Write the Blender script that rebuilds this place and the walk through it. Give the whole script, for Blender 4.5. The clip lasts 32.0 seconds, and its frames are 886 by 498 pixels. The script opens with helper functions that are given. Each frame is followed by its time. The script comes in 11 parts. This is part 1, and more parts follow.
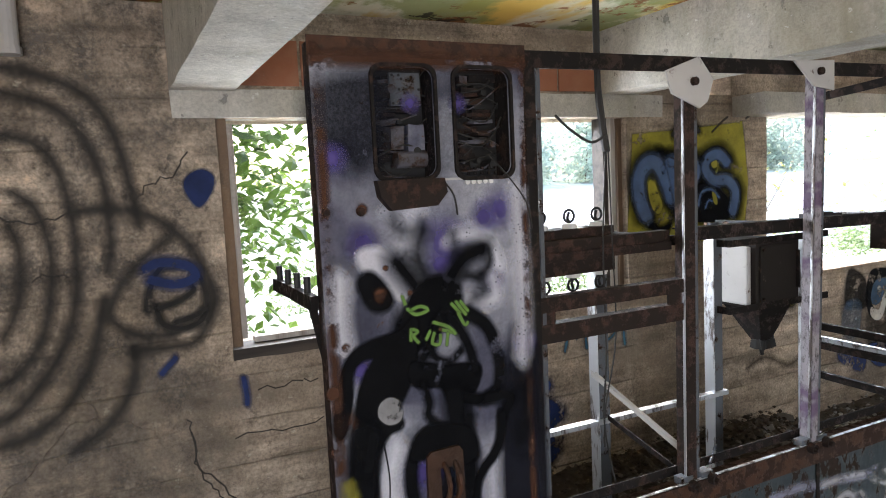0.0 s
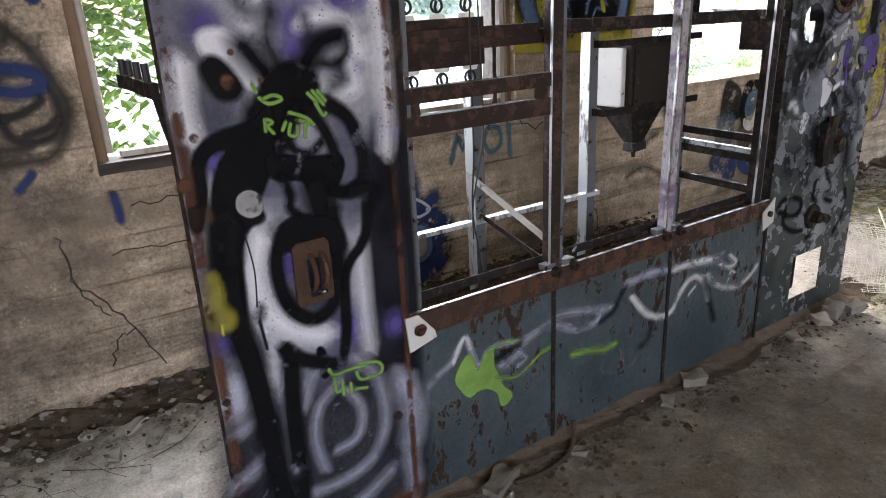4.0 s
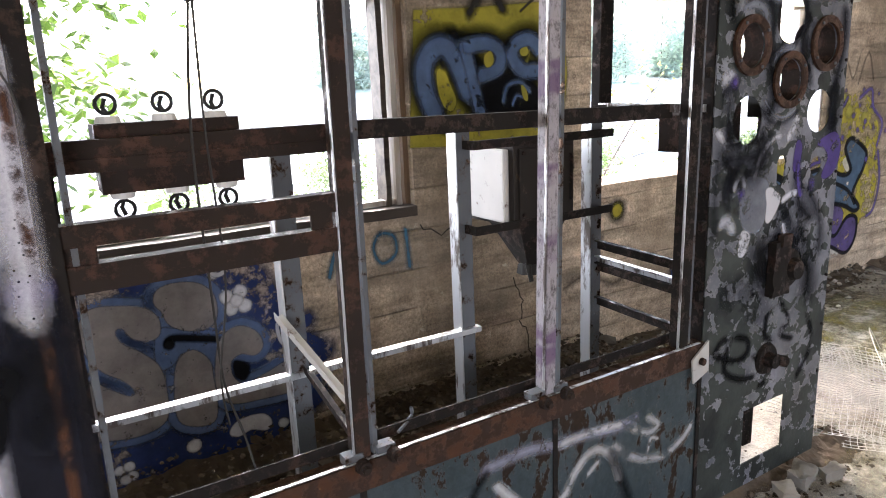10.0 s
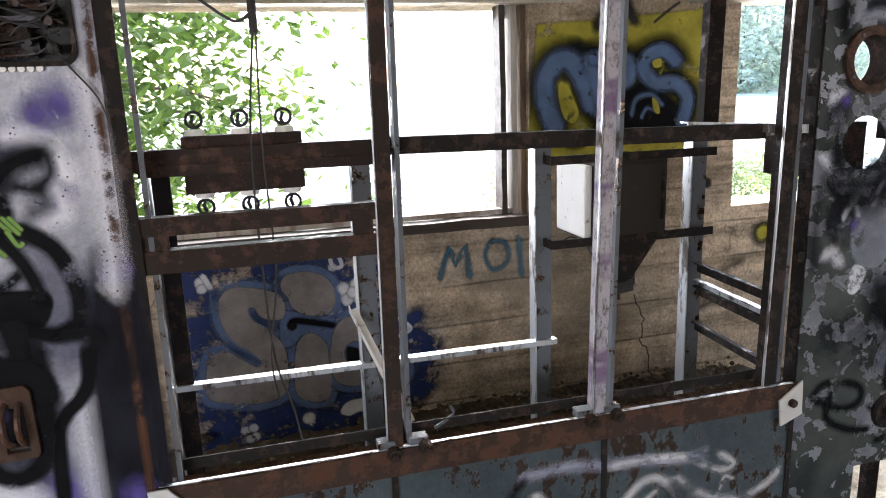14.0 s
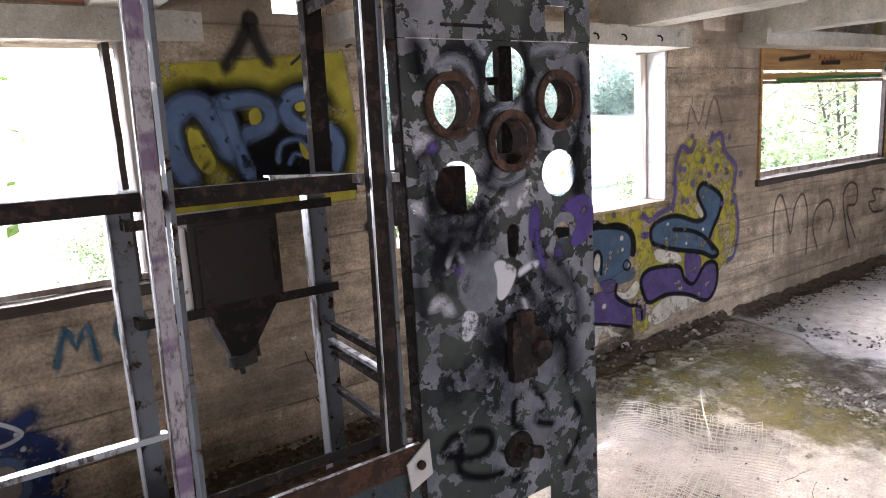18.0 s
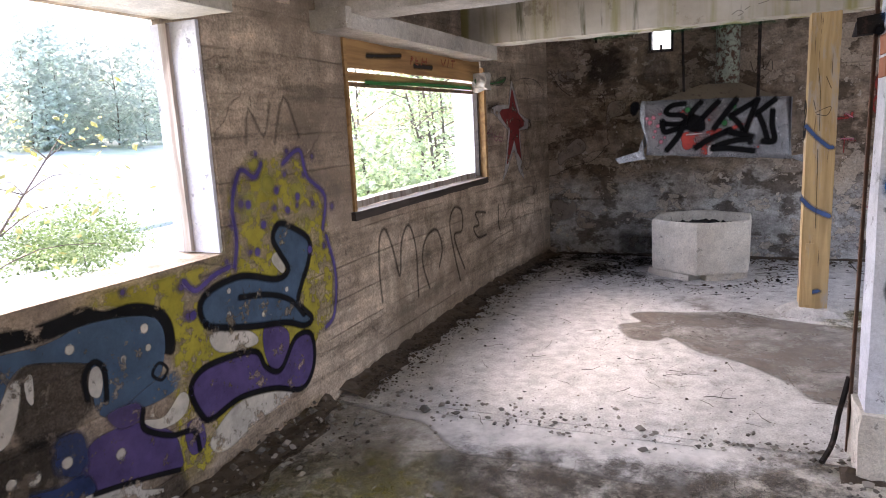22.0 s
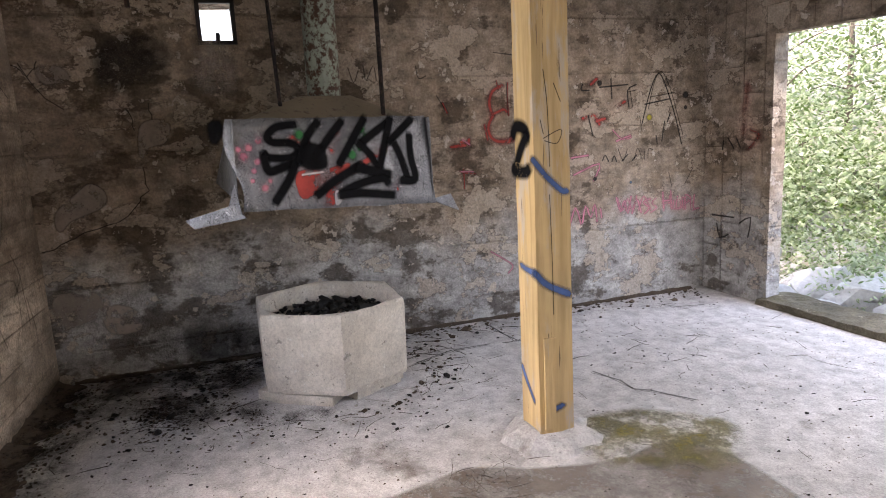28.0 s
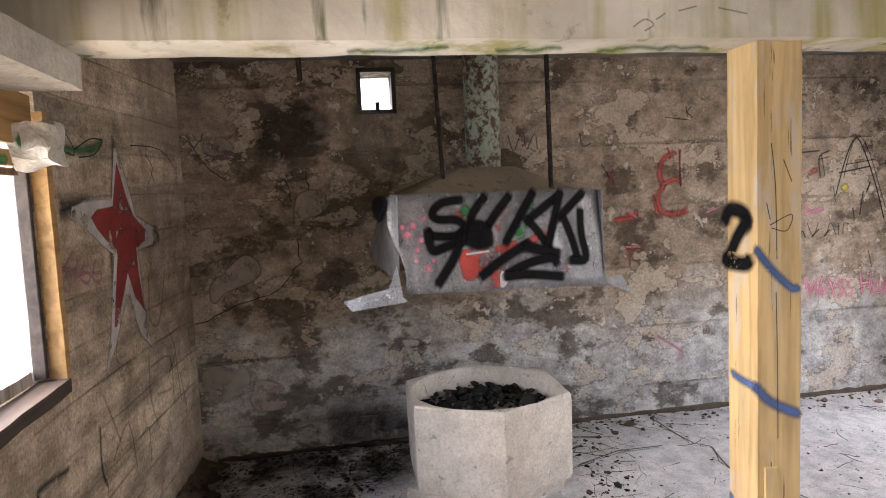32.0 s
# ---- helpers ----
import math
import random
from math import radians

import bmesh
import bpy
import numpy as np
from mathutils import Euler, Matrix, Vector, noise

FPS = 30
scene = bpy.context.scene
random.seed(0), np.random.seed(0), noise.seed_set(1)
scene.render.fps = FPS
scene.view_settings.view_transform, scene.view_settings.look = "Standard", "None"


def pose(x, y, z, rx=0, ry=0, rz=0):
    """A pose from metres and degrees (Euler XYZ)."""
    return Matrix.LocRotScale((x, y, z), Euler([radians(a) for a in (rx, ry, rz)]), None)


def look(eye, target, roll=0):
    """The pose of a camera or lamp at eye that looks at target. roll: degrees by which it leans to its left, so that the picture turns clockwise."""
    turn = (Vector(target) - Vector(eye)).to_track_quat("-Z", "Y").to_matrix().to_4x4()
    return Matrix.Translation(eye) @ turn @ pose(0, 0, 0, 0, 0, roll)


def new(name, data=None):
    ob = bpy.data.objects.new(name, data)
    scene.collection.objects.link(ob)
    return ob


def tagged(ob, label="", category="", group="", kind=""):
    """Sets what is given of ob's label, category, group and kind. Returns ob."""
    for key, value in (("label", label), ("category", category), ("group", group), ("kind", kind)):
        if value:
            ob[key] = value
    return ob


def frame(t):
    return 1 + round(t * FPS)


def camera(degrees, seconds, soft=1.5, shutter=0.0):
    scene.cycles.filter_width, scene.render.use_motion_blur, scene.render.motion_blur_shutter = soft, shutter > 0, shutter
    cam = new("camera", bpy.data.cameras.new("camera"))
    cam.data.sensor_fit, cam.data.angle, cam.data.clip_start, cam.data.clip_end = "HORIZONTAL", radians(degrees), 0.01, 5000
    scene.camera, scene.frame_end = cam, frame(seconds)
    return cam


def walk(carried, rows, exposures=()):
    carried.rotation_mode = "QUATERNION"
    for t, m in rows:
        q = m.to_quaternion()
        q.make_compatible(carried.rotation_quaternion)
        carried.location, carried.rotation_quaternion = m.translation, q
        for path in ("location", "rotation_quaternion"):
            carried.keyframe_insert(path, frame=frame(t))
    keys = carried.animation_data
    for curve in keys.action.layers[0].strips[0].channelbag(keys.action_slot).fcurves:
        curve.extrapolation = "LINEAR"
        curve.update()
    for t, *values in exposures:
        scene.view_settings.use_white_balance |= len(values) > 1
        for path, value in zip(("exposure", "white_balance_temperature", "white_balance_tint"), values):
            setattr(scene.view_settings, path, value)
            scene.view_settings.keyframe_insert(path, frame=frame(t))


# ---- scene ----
cam = camera(66.4, 32.0, 1.0)
ROWS = [
    (0.0, 0.000, -0.009, 1.680, 84.50, 2.84, -26.14),
    (0.5, 0.022, -0.042, 1.666, 84.46, 2.75, -28.07),
    (1.0, 0.045, -0.038, 1.657, 84.14, 2.70, -30.44),
    (1.5, 0.061, -0.075, 1.661, 83.70, 2.85, -31.23),
    (2.0, 0.065, -0.086, 1.614, 80.06, 2.62, -32.35),
    (2.5, 0.074, -0.084, 1.579, 75.27, 2.64, -32.90),
    (3.0, 0.093, -0.073, 1.560, 71.91, 2.66, -33.07),
    (3.5, 0.100, -0.085, 1.562, 71.74, 2.74, -33.58),
    (5.5, 0.137, -0.006, 1.537, 64.03, 2.59, -33.13),
    (6.0, 0.220, 0.033, 1.559, 68.90, 2.42, -32.26),
    (6.5, 0.329, 0.101, 1.598, 73.07, 2.36, -34.21),
    (7.0, 0.360, 0.130, 1.608, 75.83, 2.38, -37.51),
    (7.5, 0.388, 0.160, 1.580, 76.59, 2.30, -38.20),
    (8.0, 0.463, 0.143, 1.587, 77.04, 2.40, -38.24),
    (8.5, 0.605, 0.074, 1.596, 76.80, 2.71, -36.11),
    (9.0, 0.706, 0.049, 1.591, 76.56, 2.36, -33.95),
    (9.5, 0.865, 0.097, 1.566, 76.31, 2.36, -33.15),
    (10.0, 0.996, 0.156, 1.569, 76.47, 2.39, -32.05),
    (10.5, 1.073, 0.136, 1.567, 76.74, 2.40, -29.50),
    (11.0, 1.156, 0.014, 1.573, 76.88, 2.35, -22.82),
    (11.5, 1.195, -0.068, 1.576, 76.95, 2.13, -18.47),
    (12.0, 1.216, -0.097, 1.574, 76.60, 1.86, -15.25),
    (12.5, 1.238, -0.112, 1.577, 76.58, 1.98, -13.52),
    (13.0, 1.282, -0.078, 1.571, 76.10, 1.92, -12.59),
    (13.5, 1.316, -0.074, 1.583, 76.63, 1.96, -13.19),
    (14.0, 1.314, -0.085, 1.592, 77.43, 2.09, -14.98),
    (14.5, 1.344, -0.077, 1.580, 76.99, 1.99, -15.80),
    (15.0, 1.387, -0.078, 1.574, 77.14, 2.20, -18.29),
    (15.5, 1.416, -0.089, 1.576, 77.24, 2.27, -26.41),
    (17.5, 1.641, -0.037, 1.590, 78.58, 3.47, -35.54),
    (18.0, 1.849, -0.033, 1.607, 79.45, 3.32, -35.83),
    (18.5, 2.021, -0.030, 1.625, 80.45, 3.08, -38.88),
    (19.0, 2.242, 0.158, 1.602, 80.32, 3.50, -45.71),
    (19.5, 2.429, 0.308, 1.622, 80.21, 2.66, -51.94),
    (20.0, 2.598, 0.389, 1.593, 79.66, 2.67, -53.36),
    (20.5, 2.832, 0.439, 1.579, 79.64, 2.64, -54.15),
    (21.0, 3.012, 0.536, 1.543, 80.09, 2.52, -56.62),
    (21.5, 3.213, 0.713, 1.503, 79.57, 2.55, -60.73),
    (22.0, 3.471, 0.797, 1.503, 79.67, 2.85, -67.16),
    (22.5, 3.713, 0.877, 1.495, 79.35, 2.66, -72.38),
    (23.0, 3.946, 1.031, 1.496, 80.12, 2.75, -80.44),
    (23.5, 4.183, 1.114, 1.492, 80.17, 3.06, -84.16),
    (24.0, 4.465, 1.118, 1.487, 80.22, 3.04, -84.91),
    (24.5, 4.643, 1.154, 1.490, 80.14, 2.89, -86.24),
    (26.5, 5.592, 1.447, 1.546, 79.78, 2.83, -92.26),
    (27.0, 5.778, 1.580, 1.556, 79.79, 2.73, -99.24),
    (27.5, 5.948, 1.670, 1.567, 79.46, 2.79, -108.03),
    (28.0, 6.170, 1.736, 1.543, 79.65, 2.87, -110.34),
    (28.5, 6.369, 1.782, 1.547, 78.83, 2.85, -110.45),
    (29.0, 6.543, 1.885, 1.561, 78.17, 2.70, -110.34),
    (29.5, 6.636, 1.896, 1.566, 77.41, 2.85, -108.25),
    (30.0, 6.666, 1.892, 1.559, 77.16, 2.88, -104.91),
    (30.5, 6.658, 1.886, 1.592, 78.37, 2.86, -102.66),
    (31.0, 6.648, 1.888, 1.620, 80.93, 2.67, -101.42),
    (31.5, 6.642, 1.894, 1.640, 82.98, 2.59, -101.04),
    (32.0, 6.634, 1.898, 1.658, 84.73, 2.55, -100.57),
]
walk(cam, [(t, pose(x, y, z, rx, ry, rz)) for t, x, y, z, rx, ry, rz in ROWS], [(0.0, 3.55, 6000, 11), (3.0, 3.68, 6000, 12), (6.0, 3.85, 6050, 14), (8.0, 3.9, 6100, 15), (11.0, 4.0, 6100, 14), (15.0, 3.85, 6050, 12), (18.0, 3.7, 6050, 19), (20.0, 3.55, 6100, 21), (22.5, 3.35, 6150, 22), (24.0, 3.4, 6300, 22), (27.0, 3.65, 6600, 20), (28.5, 3.65, 6650, 20), (30.0, 3.7, 6900, 21), (32.0, 4.0, 6850, 20)])

# ---- world, sun, exposure ----
world = bpy.data.worlds.new("world")
scene.world = world
world.use_nodes = True
_bg = world.node_tree.nodes["Background"]
_sky = world.node_tree.nodes.new("ShaderNodeTexSky")
_sky.sky_type = "NISHITA"
_sky.sun_disc = False
_sky.sun_elevation = radians(46)
_sky.sun_rotation = radians(12)
_sky.air_density, _sky.dust_density, _sky.ozone_density = 1.2, 4.0, 1.0
world.node_tree.links.new(_sky.outputs[0], _bg.inputs[0])
_bg.inputs[1].default_value = 0.13
_sun = new("sun", bpy.data.lights.new("sun", "SUN"))
_sun.data.energy, _sun.data.angle, _sun.data.color = 0.1, radians(60), (1.0, 0.96, 0.9)
_az, _el = radians(12), radians(46)
_sun.matrix_world = look((0, 0, 0), (-math.sin(_az) * math.cos(_el), -math.cos(_az) * math.cos(_el), -math.sin(_el)))


def sky_lamp(x, y, z, width, height, watts, drop=0.5, spread=180):
    """An area lamp added at an opening, standing in for the open sky's daylight."""
    lamp = new("daylight_fill", bpy.data.lights.new("daylight_fill", "AREA"))
    lamp.data.shape, lamp.data.size, lamp.data.size_y = "RECTANGLE", width, height
    lamp.data.spread = radians(spread)
    lamp.data.energy, lamp.data.color = watts, (1.0, 0.965, 0.94) if y < 0 else (0.94, 0.97, 1.0)
    lamp.matrix_world = look((x, y, z), (x, 0.0, z - drop))


# Next two stand at unseen, assumed south openings to brighten the near room.
sky_lamp(5.25, -2.6, 1.5, 2.0, 1.1, 4.6)
sky_lamp(-1.3, -2.6, 1.45, 2.8, 1.0, 10.0)
sky_lamp(8.8, -2.6, 1.7, 2.4, 0.7, 4.5, 3.2)
sky_lamp(1.45, 3.14, 1.55, 2.0, 0.85, 5.0, 1.6)
sky_lamp(4.69, 3.14, 1.55, 2.1, 0.9, 2.2, 1.6)
sky_lamp(8.06, 3.14, 1.5, 2.2, 0.9, 3.2, 0.2, 110)

# ---- materials ----
class Mat:
    """A node material under construction; all patterns lie in object space, in metres."""

    def __init__(self, name, rough=0.9, metal=0.0, spec=0.4):
        self.m = bpy.data.materials.new(name)
        self.m.use_nodes = True
        self.t = self.m.node_tree
        self.p = self.t.nodes["Principled BSDF"]
        self.p.inputs["Roughness"].default_value = rough
        self.p.inputs["Metallic"].default_value = metal
        self.p.inputs["Specular IOR Level"].default_value = spec
        self.co = self.t.nodes.new("ShaderNodeTexCoord").outputs["Object"]

    def put(self, socket, v):
        if isinstance(v, bpy.types.NodeSocket):
            self.t.links.new(v, socket)
        elif isinstance(v, (tuple, list)) and len(v) == 3 and socket.type == "RGBA":
            socket.default_value = (*v, 1)
        else:
            socket.default_value = v

    def scaled(self, x, y, z, turn=0.0):
        n = self.t.nodes.new("ShaderNodeMapping")
        n.inputs["Scale"].default_value = (x, y, z)
        n.inputs["Rotation"].default_value = (0, 0, turn)
        self.put(n.inputs["Vector"], self.co)
        return n.outputs[0]

    def noise(self, scale, detail=4, rough=0.55, co=None, distort=0.0):
        n = self.t.nodes.new("ShaderNodeTexNoise")
        n.inputs["Scale"].default_value, n.inputs["Detail"].default_value = scale, detail
        n.inputs["Roughness"].default_value, n.inputs["Distortion"].default_value = rough, distort
        self.put(n.inputs["Vector"], co or self.co)
        return n.outputs["Fac"]

    def voro(self, scale, co=None, feature="F1"):
        n = self.t.nodes.new("ShaderNodeTexVoronoi")
        n.feature = feature
        n.inputs["Scale"].default_value = scale
        self.put(n.inputs["Vector"], co or self.co)
        return n.outputs[0]

    def ramp(self, fac, *stops):
        n = self.t.nodes.new("ShaderNodeValToRGB")
        r = n.color_ramp
        while len(r.elements) < len(stops):
            r.elements.new(0.5)
        for e, (pos, c) in zip(r.elements, stops):
            e.position = pos
            e.color = (c, c, c, 1) if isinstance(c, (int, float)) else (*c, 1)
        self.put(n.inputs[0], fac)
        return n.outputs[0]

    def mix(self, fac, a, b, how="MIX"):
        n = self.t.nodes.new("ShaderNodeMix")
        n.data_type, n.blend_type = "RGBA", how
        self.put(n.inputs[0], fac)
        self.put(n.inputs[6], a)
        self.put(n.inputs[7], b)
        return n.outputs[2]

    def math(self, op, a, b=0.0, clamp=False):
        n = self.t.nodes.new("ShaderNodeMath")
        n.operation, n.use_clamp = op, clamp
        self.put(n.inputs[0], a)
        self.put(n.inputs[1], b)
        return n.outputs[0]

    def warp(self, scale, amount):
        """Coordinates shaken by a noise, so that lines run crooked."""
        n = self.t.nodes.new("ShaderNodeTexNoise")
        n.inputs["Scale"].default_value, n.inputs["Detail"].default_value = scale, 5
        self.put(n.inputs["Vector"], self.co)
        v = self.t.nodes.new("ShaderNodeVectorMath")
        v.operation = "MULTIPLY_ADD"
        v.inputs[1].default_value = (amount, amount, amount)
        self.put(v.inputs[0], n.outputs["Color"])
        self.put(v.inputs[2], self.co)
        return v.outputs[0]

    def axis(self, k):
        n = self.t.nodes.new("ShaderNodeSeparateXYZ")
        self.put(n.inputs[0], self.co)
        return n.outputs[k]

    def attr(self, name):
        n = self.t.nodes.new("ShaderNodeAttribute")
        n.attribute_name = name
        return n.outputs["Fac"]

    def rand(self):
        return self.t.nodes.new("ShaderNodeObjectInfo").outputs["Random"]

    def color(self, c):
        self.put(self.p.inputs["Base Color"], c)
        return self

    def rough(self, v):
        self.put(self.p.inputs["Roughness"], v)
        return self

    def bump(self, h, strength=0.5, dist=0.01):
        n = self.t.nodes.new("ShaderNodeBump")
        n.inputs["Strength"].default_value, n.inputs["Distance"].default_value = strength, dist
        self.put(n.inputs["Height"], h)
        self.put(self.p.inputs["Normal"], n.outputs[0])
        return self


def concrete(name, dark, mid, light, boards=0.0, stain=(0.1, 0.075, 0.05), grain=0.5, damp=0.0, cracks=0.0):
    """Cast concrete: cloudy tone, stains, pores and, where boards > 0, the print of form boards of that height."""
    m = Mat(name, 0.95, spec=0.2)
    big = m.noise(0.9, 6, 0.6, distort=0.4)
    c = m.ramp(big, (0.3, dark), (0.5, mid), (0.72, light))
    fine = m.noise(70, 6, 0.8)
    c = m.mix(grain, c, m.ramp(fine, (0.38, 0.35), (0.58, 1.2)), "MULTIPLY")
    c = m.mix(grain, c, m.ramp(m.noise(7, 9, 0.74), (0.36, 0.4), (0.58, 1.25)), "MULTIPLY")
    runs = m.noise(2.2, 5, 0.65, m.scaled(1.0, 1.0, 0.25))
    c = m.mix(m.math("MULTIPLY", m.ramp(runs, (0.5, 0.0), (0.68, 1.0)), 0.55), c, stain)
    if damp:
        c = m.mix(m.math("MULTIPLY", m.ramp(m.noise(1.6, 7, 0.6), (0.45, 0.0), (0.58, 1.0)), damp), c, tuple(0.3 * v for v in mid))
    chip = m.ramp(m.noise(12, 9, 0.74), (0.615, 0.0), (0.63, 0.75))
    c = m.mix(chip, c, tuple(0.42 * v for v in mid))
    pale = m.ramp(m.noise(17, 9, 0.74, m.scaled(1, 1, 1.2)), (0.625, 0.0), (0.64, 0.6))
    c = m.mix(pale, c, tuple(min(0.8, 1.25 * v) for v in light))
    net = m.voro(0.9, m.warp(4.0, 0.3), "DISTANCE_TO_EDGE")
    hair = m.math("MULTIPLY", m.ramp(net, (0.0, cracks), (0.0035, 0.0)), m.ramp(m.noise(1.3), (0.5, 0.0), (0.55, 0.8)))
    c = m.mix(hair, c, tuple(0.15 * v for v in mid))
    pores = m.ramp(m.voro(38), (0.05, 0.25), (0.16, 1.0))
    c = m.mix(m.ramp(m.noise(3.1), (0.52, 0.0), (0.62, 0.7)), c, m.mix(1.0, c, pores, "MULTIPLY"))
    h = m.math("SUBTRACT", m.math("ADD", m.math("MULTIPLY", fine, 0.5), m.noise(9, 8, 0.68)), m.math("ADD", m.math("MULTIPLY", chip, 0.6), hair))
    if boards:
        z = m.math("ADD", m.axis(2), m.math("MULTIPLY", m.noise(0.7, 2), 0.05))
        f = m.math("FRACT", m.math("DIVIDE", z, boards))
        line = m.ramp(f, (0.0, 1.0), (0.035, 0.0), (0.965, 0.0), (1.0, 1.0))
        broken = m.math("MULTIPLY", line, m.ramp(m.noise(2.6, 4), (0.4, 0.15), (0.6, 1.0)))
        bed = m.noise(2.0, 8, 0.7, m.scaled(0.5, 0.5, 4.5))
        c = m.mix(0.85, c, m.ramp(bed, (0.36, 0.45), (0.5, 0.95), (0.62, 1.2)), "MULTIPLY")
        c = m.mix(m.ramp(m.noise(1.3, 7, 0.65, m.scaled(0.6, 0.6, 1.6)), (0.5, 0.0), (0.62, 0.7)), c, tuple(0.42 * v for v in mid))
        tone = m.noise(1.0, 1, 0.5, m.scaled(0.25, 0.25, 1 / boards))
        c = m.mix(0.5, c, m.ramp(tone, (0.35, 0.62), (0.65, 1.0)), "MULTIPLY")
        c = m.mix(m.math("MULTIPLY", broken, 0.5), c, tuple(0.35 * v for v in mid))
        h = m.math("SUBTRACT", h, m.math("MULTIPLY", broken, 0.8))
    return m.color(c).bump(h, 0.9, 0.016)


def rusty(name, paint, rust=(0.13, 0.045, 0.02), dark=(0.035, 0.018, 0.012), cover=0.5, rough=0.65):
    """Painted steel with rust breaking through; cover is the share that is still paint."""
    m = Mat(name, rough, 0.0, 0.22)
    n = m.noise(20, 9, 0.72)
    r = m.mix(m.noise(45, 6, 0.7), dark, rust)
    fac = m.ramp(n, (cover - 0.05, 1.0), (cover + 0.04, 0.0))
    p = m.mix(0.5, paint, m.ramp(m.noise(3.0, 4), (0.3, 0.55), (0.7, 1.0)), "MULTIPLY")
    m.color(m.mix(fac, p, r)).rough(m.ramp(fac, (0.0, 0.92), (1.0, rough * 0.75)))
    return m.bump(m.math("ADD", m.math("MULTIPLY", fac, 1.0), m.math("MULTIPLY", m.noise(60, 4), 0.4)), 0.5, 0.003)


BOARD = concrete("board_marked_concrete", (0.31, 0.245, 0.18), (0.57, 0.455, 0.345), (0.7, 0.585, 0.46), 0.19, grain=0.6, cracks=0.5).m
BEAMC = concrete("whitewashed_beam_concrete", (0.42, 0.39, 0.34), (0.58, 0.55, 0.49), (0.7, 0.67, 0.62), 0, (0.3, 0.27, 0.17), 0.3).m
DARKC = concrete("grey_ceiling_concrete", (0.2, 0.18, 0.15), (0.33, 0.3, 0.26), (0.45, 0.43, 0.38), 0.22).m
SILLC = concrete("dark_mossy_sill_concrete", (0.07, 0.065, 0.045), (0.16, 0.14, 0.1), (0.27, 0.24, 0.19), 0, (0.06, 0.06, 0.02), 0.6).m
CURB = concrete("pale_cast_concrete", (0.5, 0.45, 0.38), (0.63, 0.58, 0.5), (0.72, 0.68, 0.6), 0, (0.36, 0.3, 0.22), 0.3).m


def east_plaster():
    m = Mat("patchy_wall_plaster", 0.95, spec=0.15)
    z = m.axis(2)
    a = m.noise(1.5, 8, 0.62, distort=0.3)
    tan = m.ramp(m.noise(5, 6), (0.3, (0.23, 0.175, 0.125)), (0.7, (0.41, 0.335, 0.265)))
    grey = m.ramp(m.noise(4, 6), (0.3, (0.3, 0.285, 0.27)), (0.7, (0.5, 0.485, 0.46)))
    low = m.math("ADD", m.math("MULTIPLY", z, 0.62), m.math("MULTIPLY", a, 0.8))
    c = m.mix(m.ramp(low, (0.78, 1.0), (1.02, 0.0)), tan, grey)
    moss = m.noise(2.1, 8, 0.66, m.scaled(1, 1, 1.6))
    # Dark patches thicken northwards, so the corner's dimness is partly in the colour.
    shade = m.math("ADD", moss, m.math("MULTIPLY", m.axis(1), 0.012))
    c = m.mix(m.math("MULTIPLY", m.ramp(shade, (0.53, 0.0), (0.58, 0.9)), 0.85), c, (0.065, 0.048, 0.032))
    c = m.mix(0.75, c, m.ramp(m.noise(7.5, 8, 0.7, m.scaled(1, 1, 1.5)), (0.36, 0.4), (0.5, 0.85), (0.62, 1.25)), "MULTIPLY")
    peel = m.noise(2.4, 9, 0.64, m.scaled(1, 1, 1.5))
    c = m.mix(m.ramp(peel, (0.56, 0.0), (0.57, 0.7)), c, m.mix(m.noise(30, 5), (0.34, 0.27, 0.2), (0.52, 0.45, 0.37)))
    rim = m.ramp(peel, (0.545, 0.0), (0.558, 0.7), (0.57, 0.0))
    c = m.mix(rim, c, (0.07, 0.052, 0.038))
    chips = m.ramp(m.noise(6.5, 7, 0.7), (0.6, 0.0), (0.62, 1.0))
    c = m.mix(chips, c, (0.5, 0.43, 0.36))
    br = m.t.nodes.new("ShaderNodeTexBrick")
    mp = m.t.nodes.new("ShaderNodeMapping")
    mp.inputs["Rotation"].default_value = (radians(90), 0, radians(90))
    m.put(mp.inputs["Vector"], m.co)
    m.put(br.inputs["Vector"], mp.outputs[0])
    for k, v in (("Scale", 1.0), ("Mortar Size", 0.012), ("Mortar Smooth", 0.6), ("Brick Width", 0.42), ("Row Height", 0.21)):
        br.inputs[k].default_value = v
    joint = m.math("MULTIPLY", br.outputs["Fac"], m.ramp(m.noise(2.3), (0.42, 0.0), (0.6, 1.0)))
    c = m.mix(m.math("MULTIPLY", joint, 0.3), c, (0.1, 0.075, 0.055))
    c = m.mix(0.4, c, m.ramp(m.noise(60, 6, 0.78), (0.36, 0.25), (0.6, 1.2)), "MULTIPLY")
    h = m.math("SUBTRACT", m.math("ADD", m.noise(8, 7, 0.65), m.math("MULTIPLY", chips, -0.5)), m.math("MULTIPLY", joint, 0.6))
    return m.color(c).bump(m.math("ADD", h, m.math("MULTIPLY", m.noise(60, 5, 0.7), 0.3)), 0.95, 0.025).m


EASTM = east_plaster()


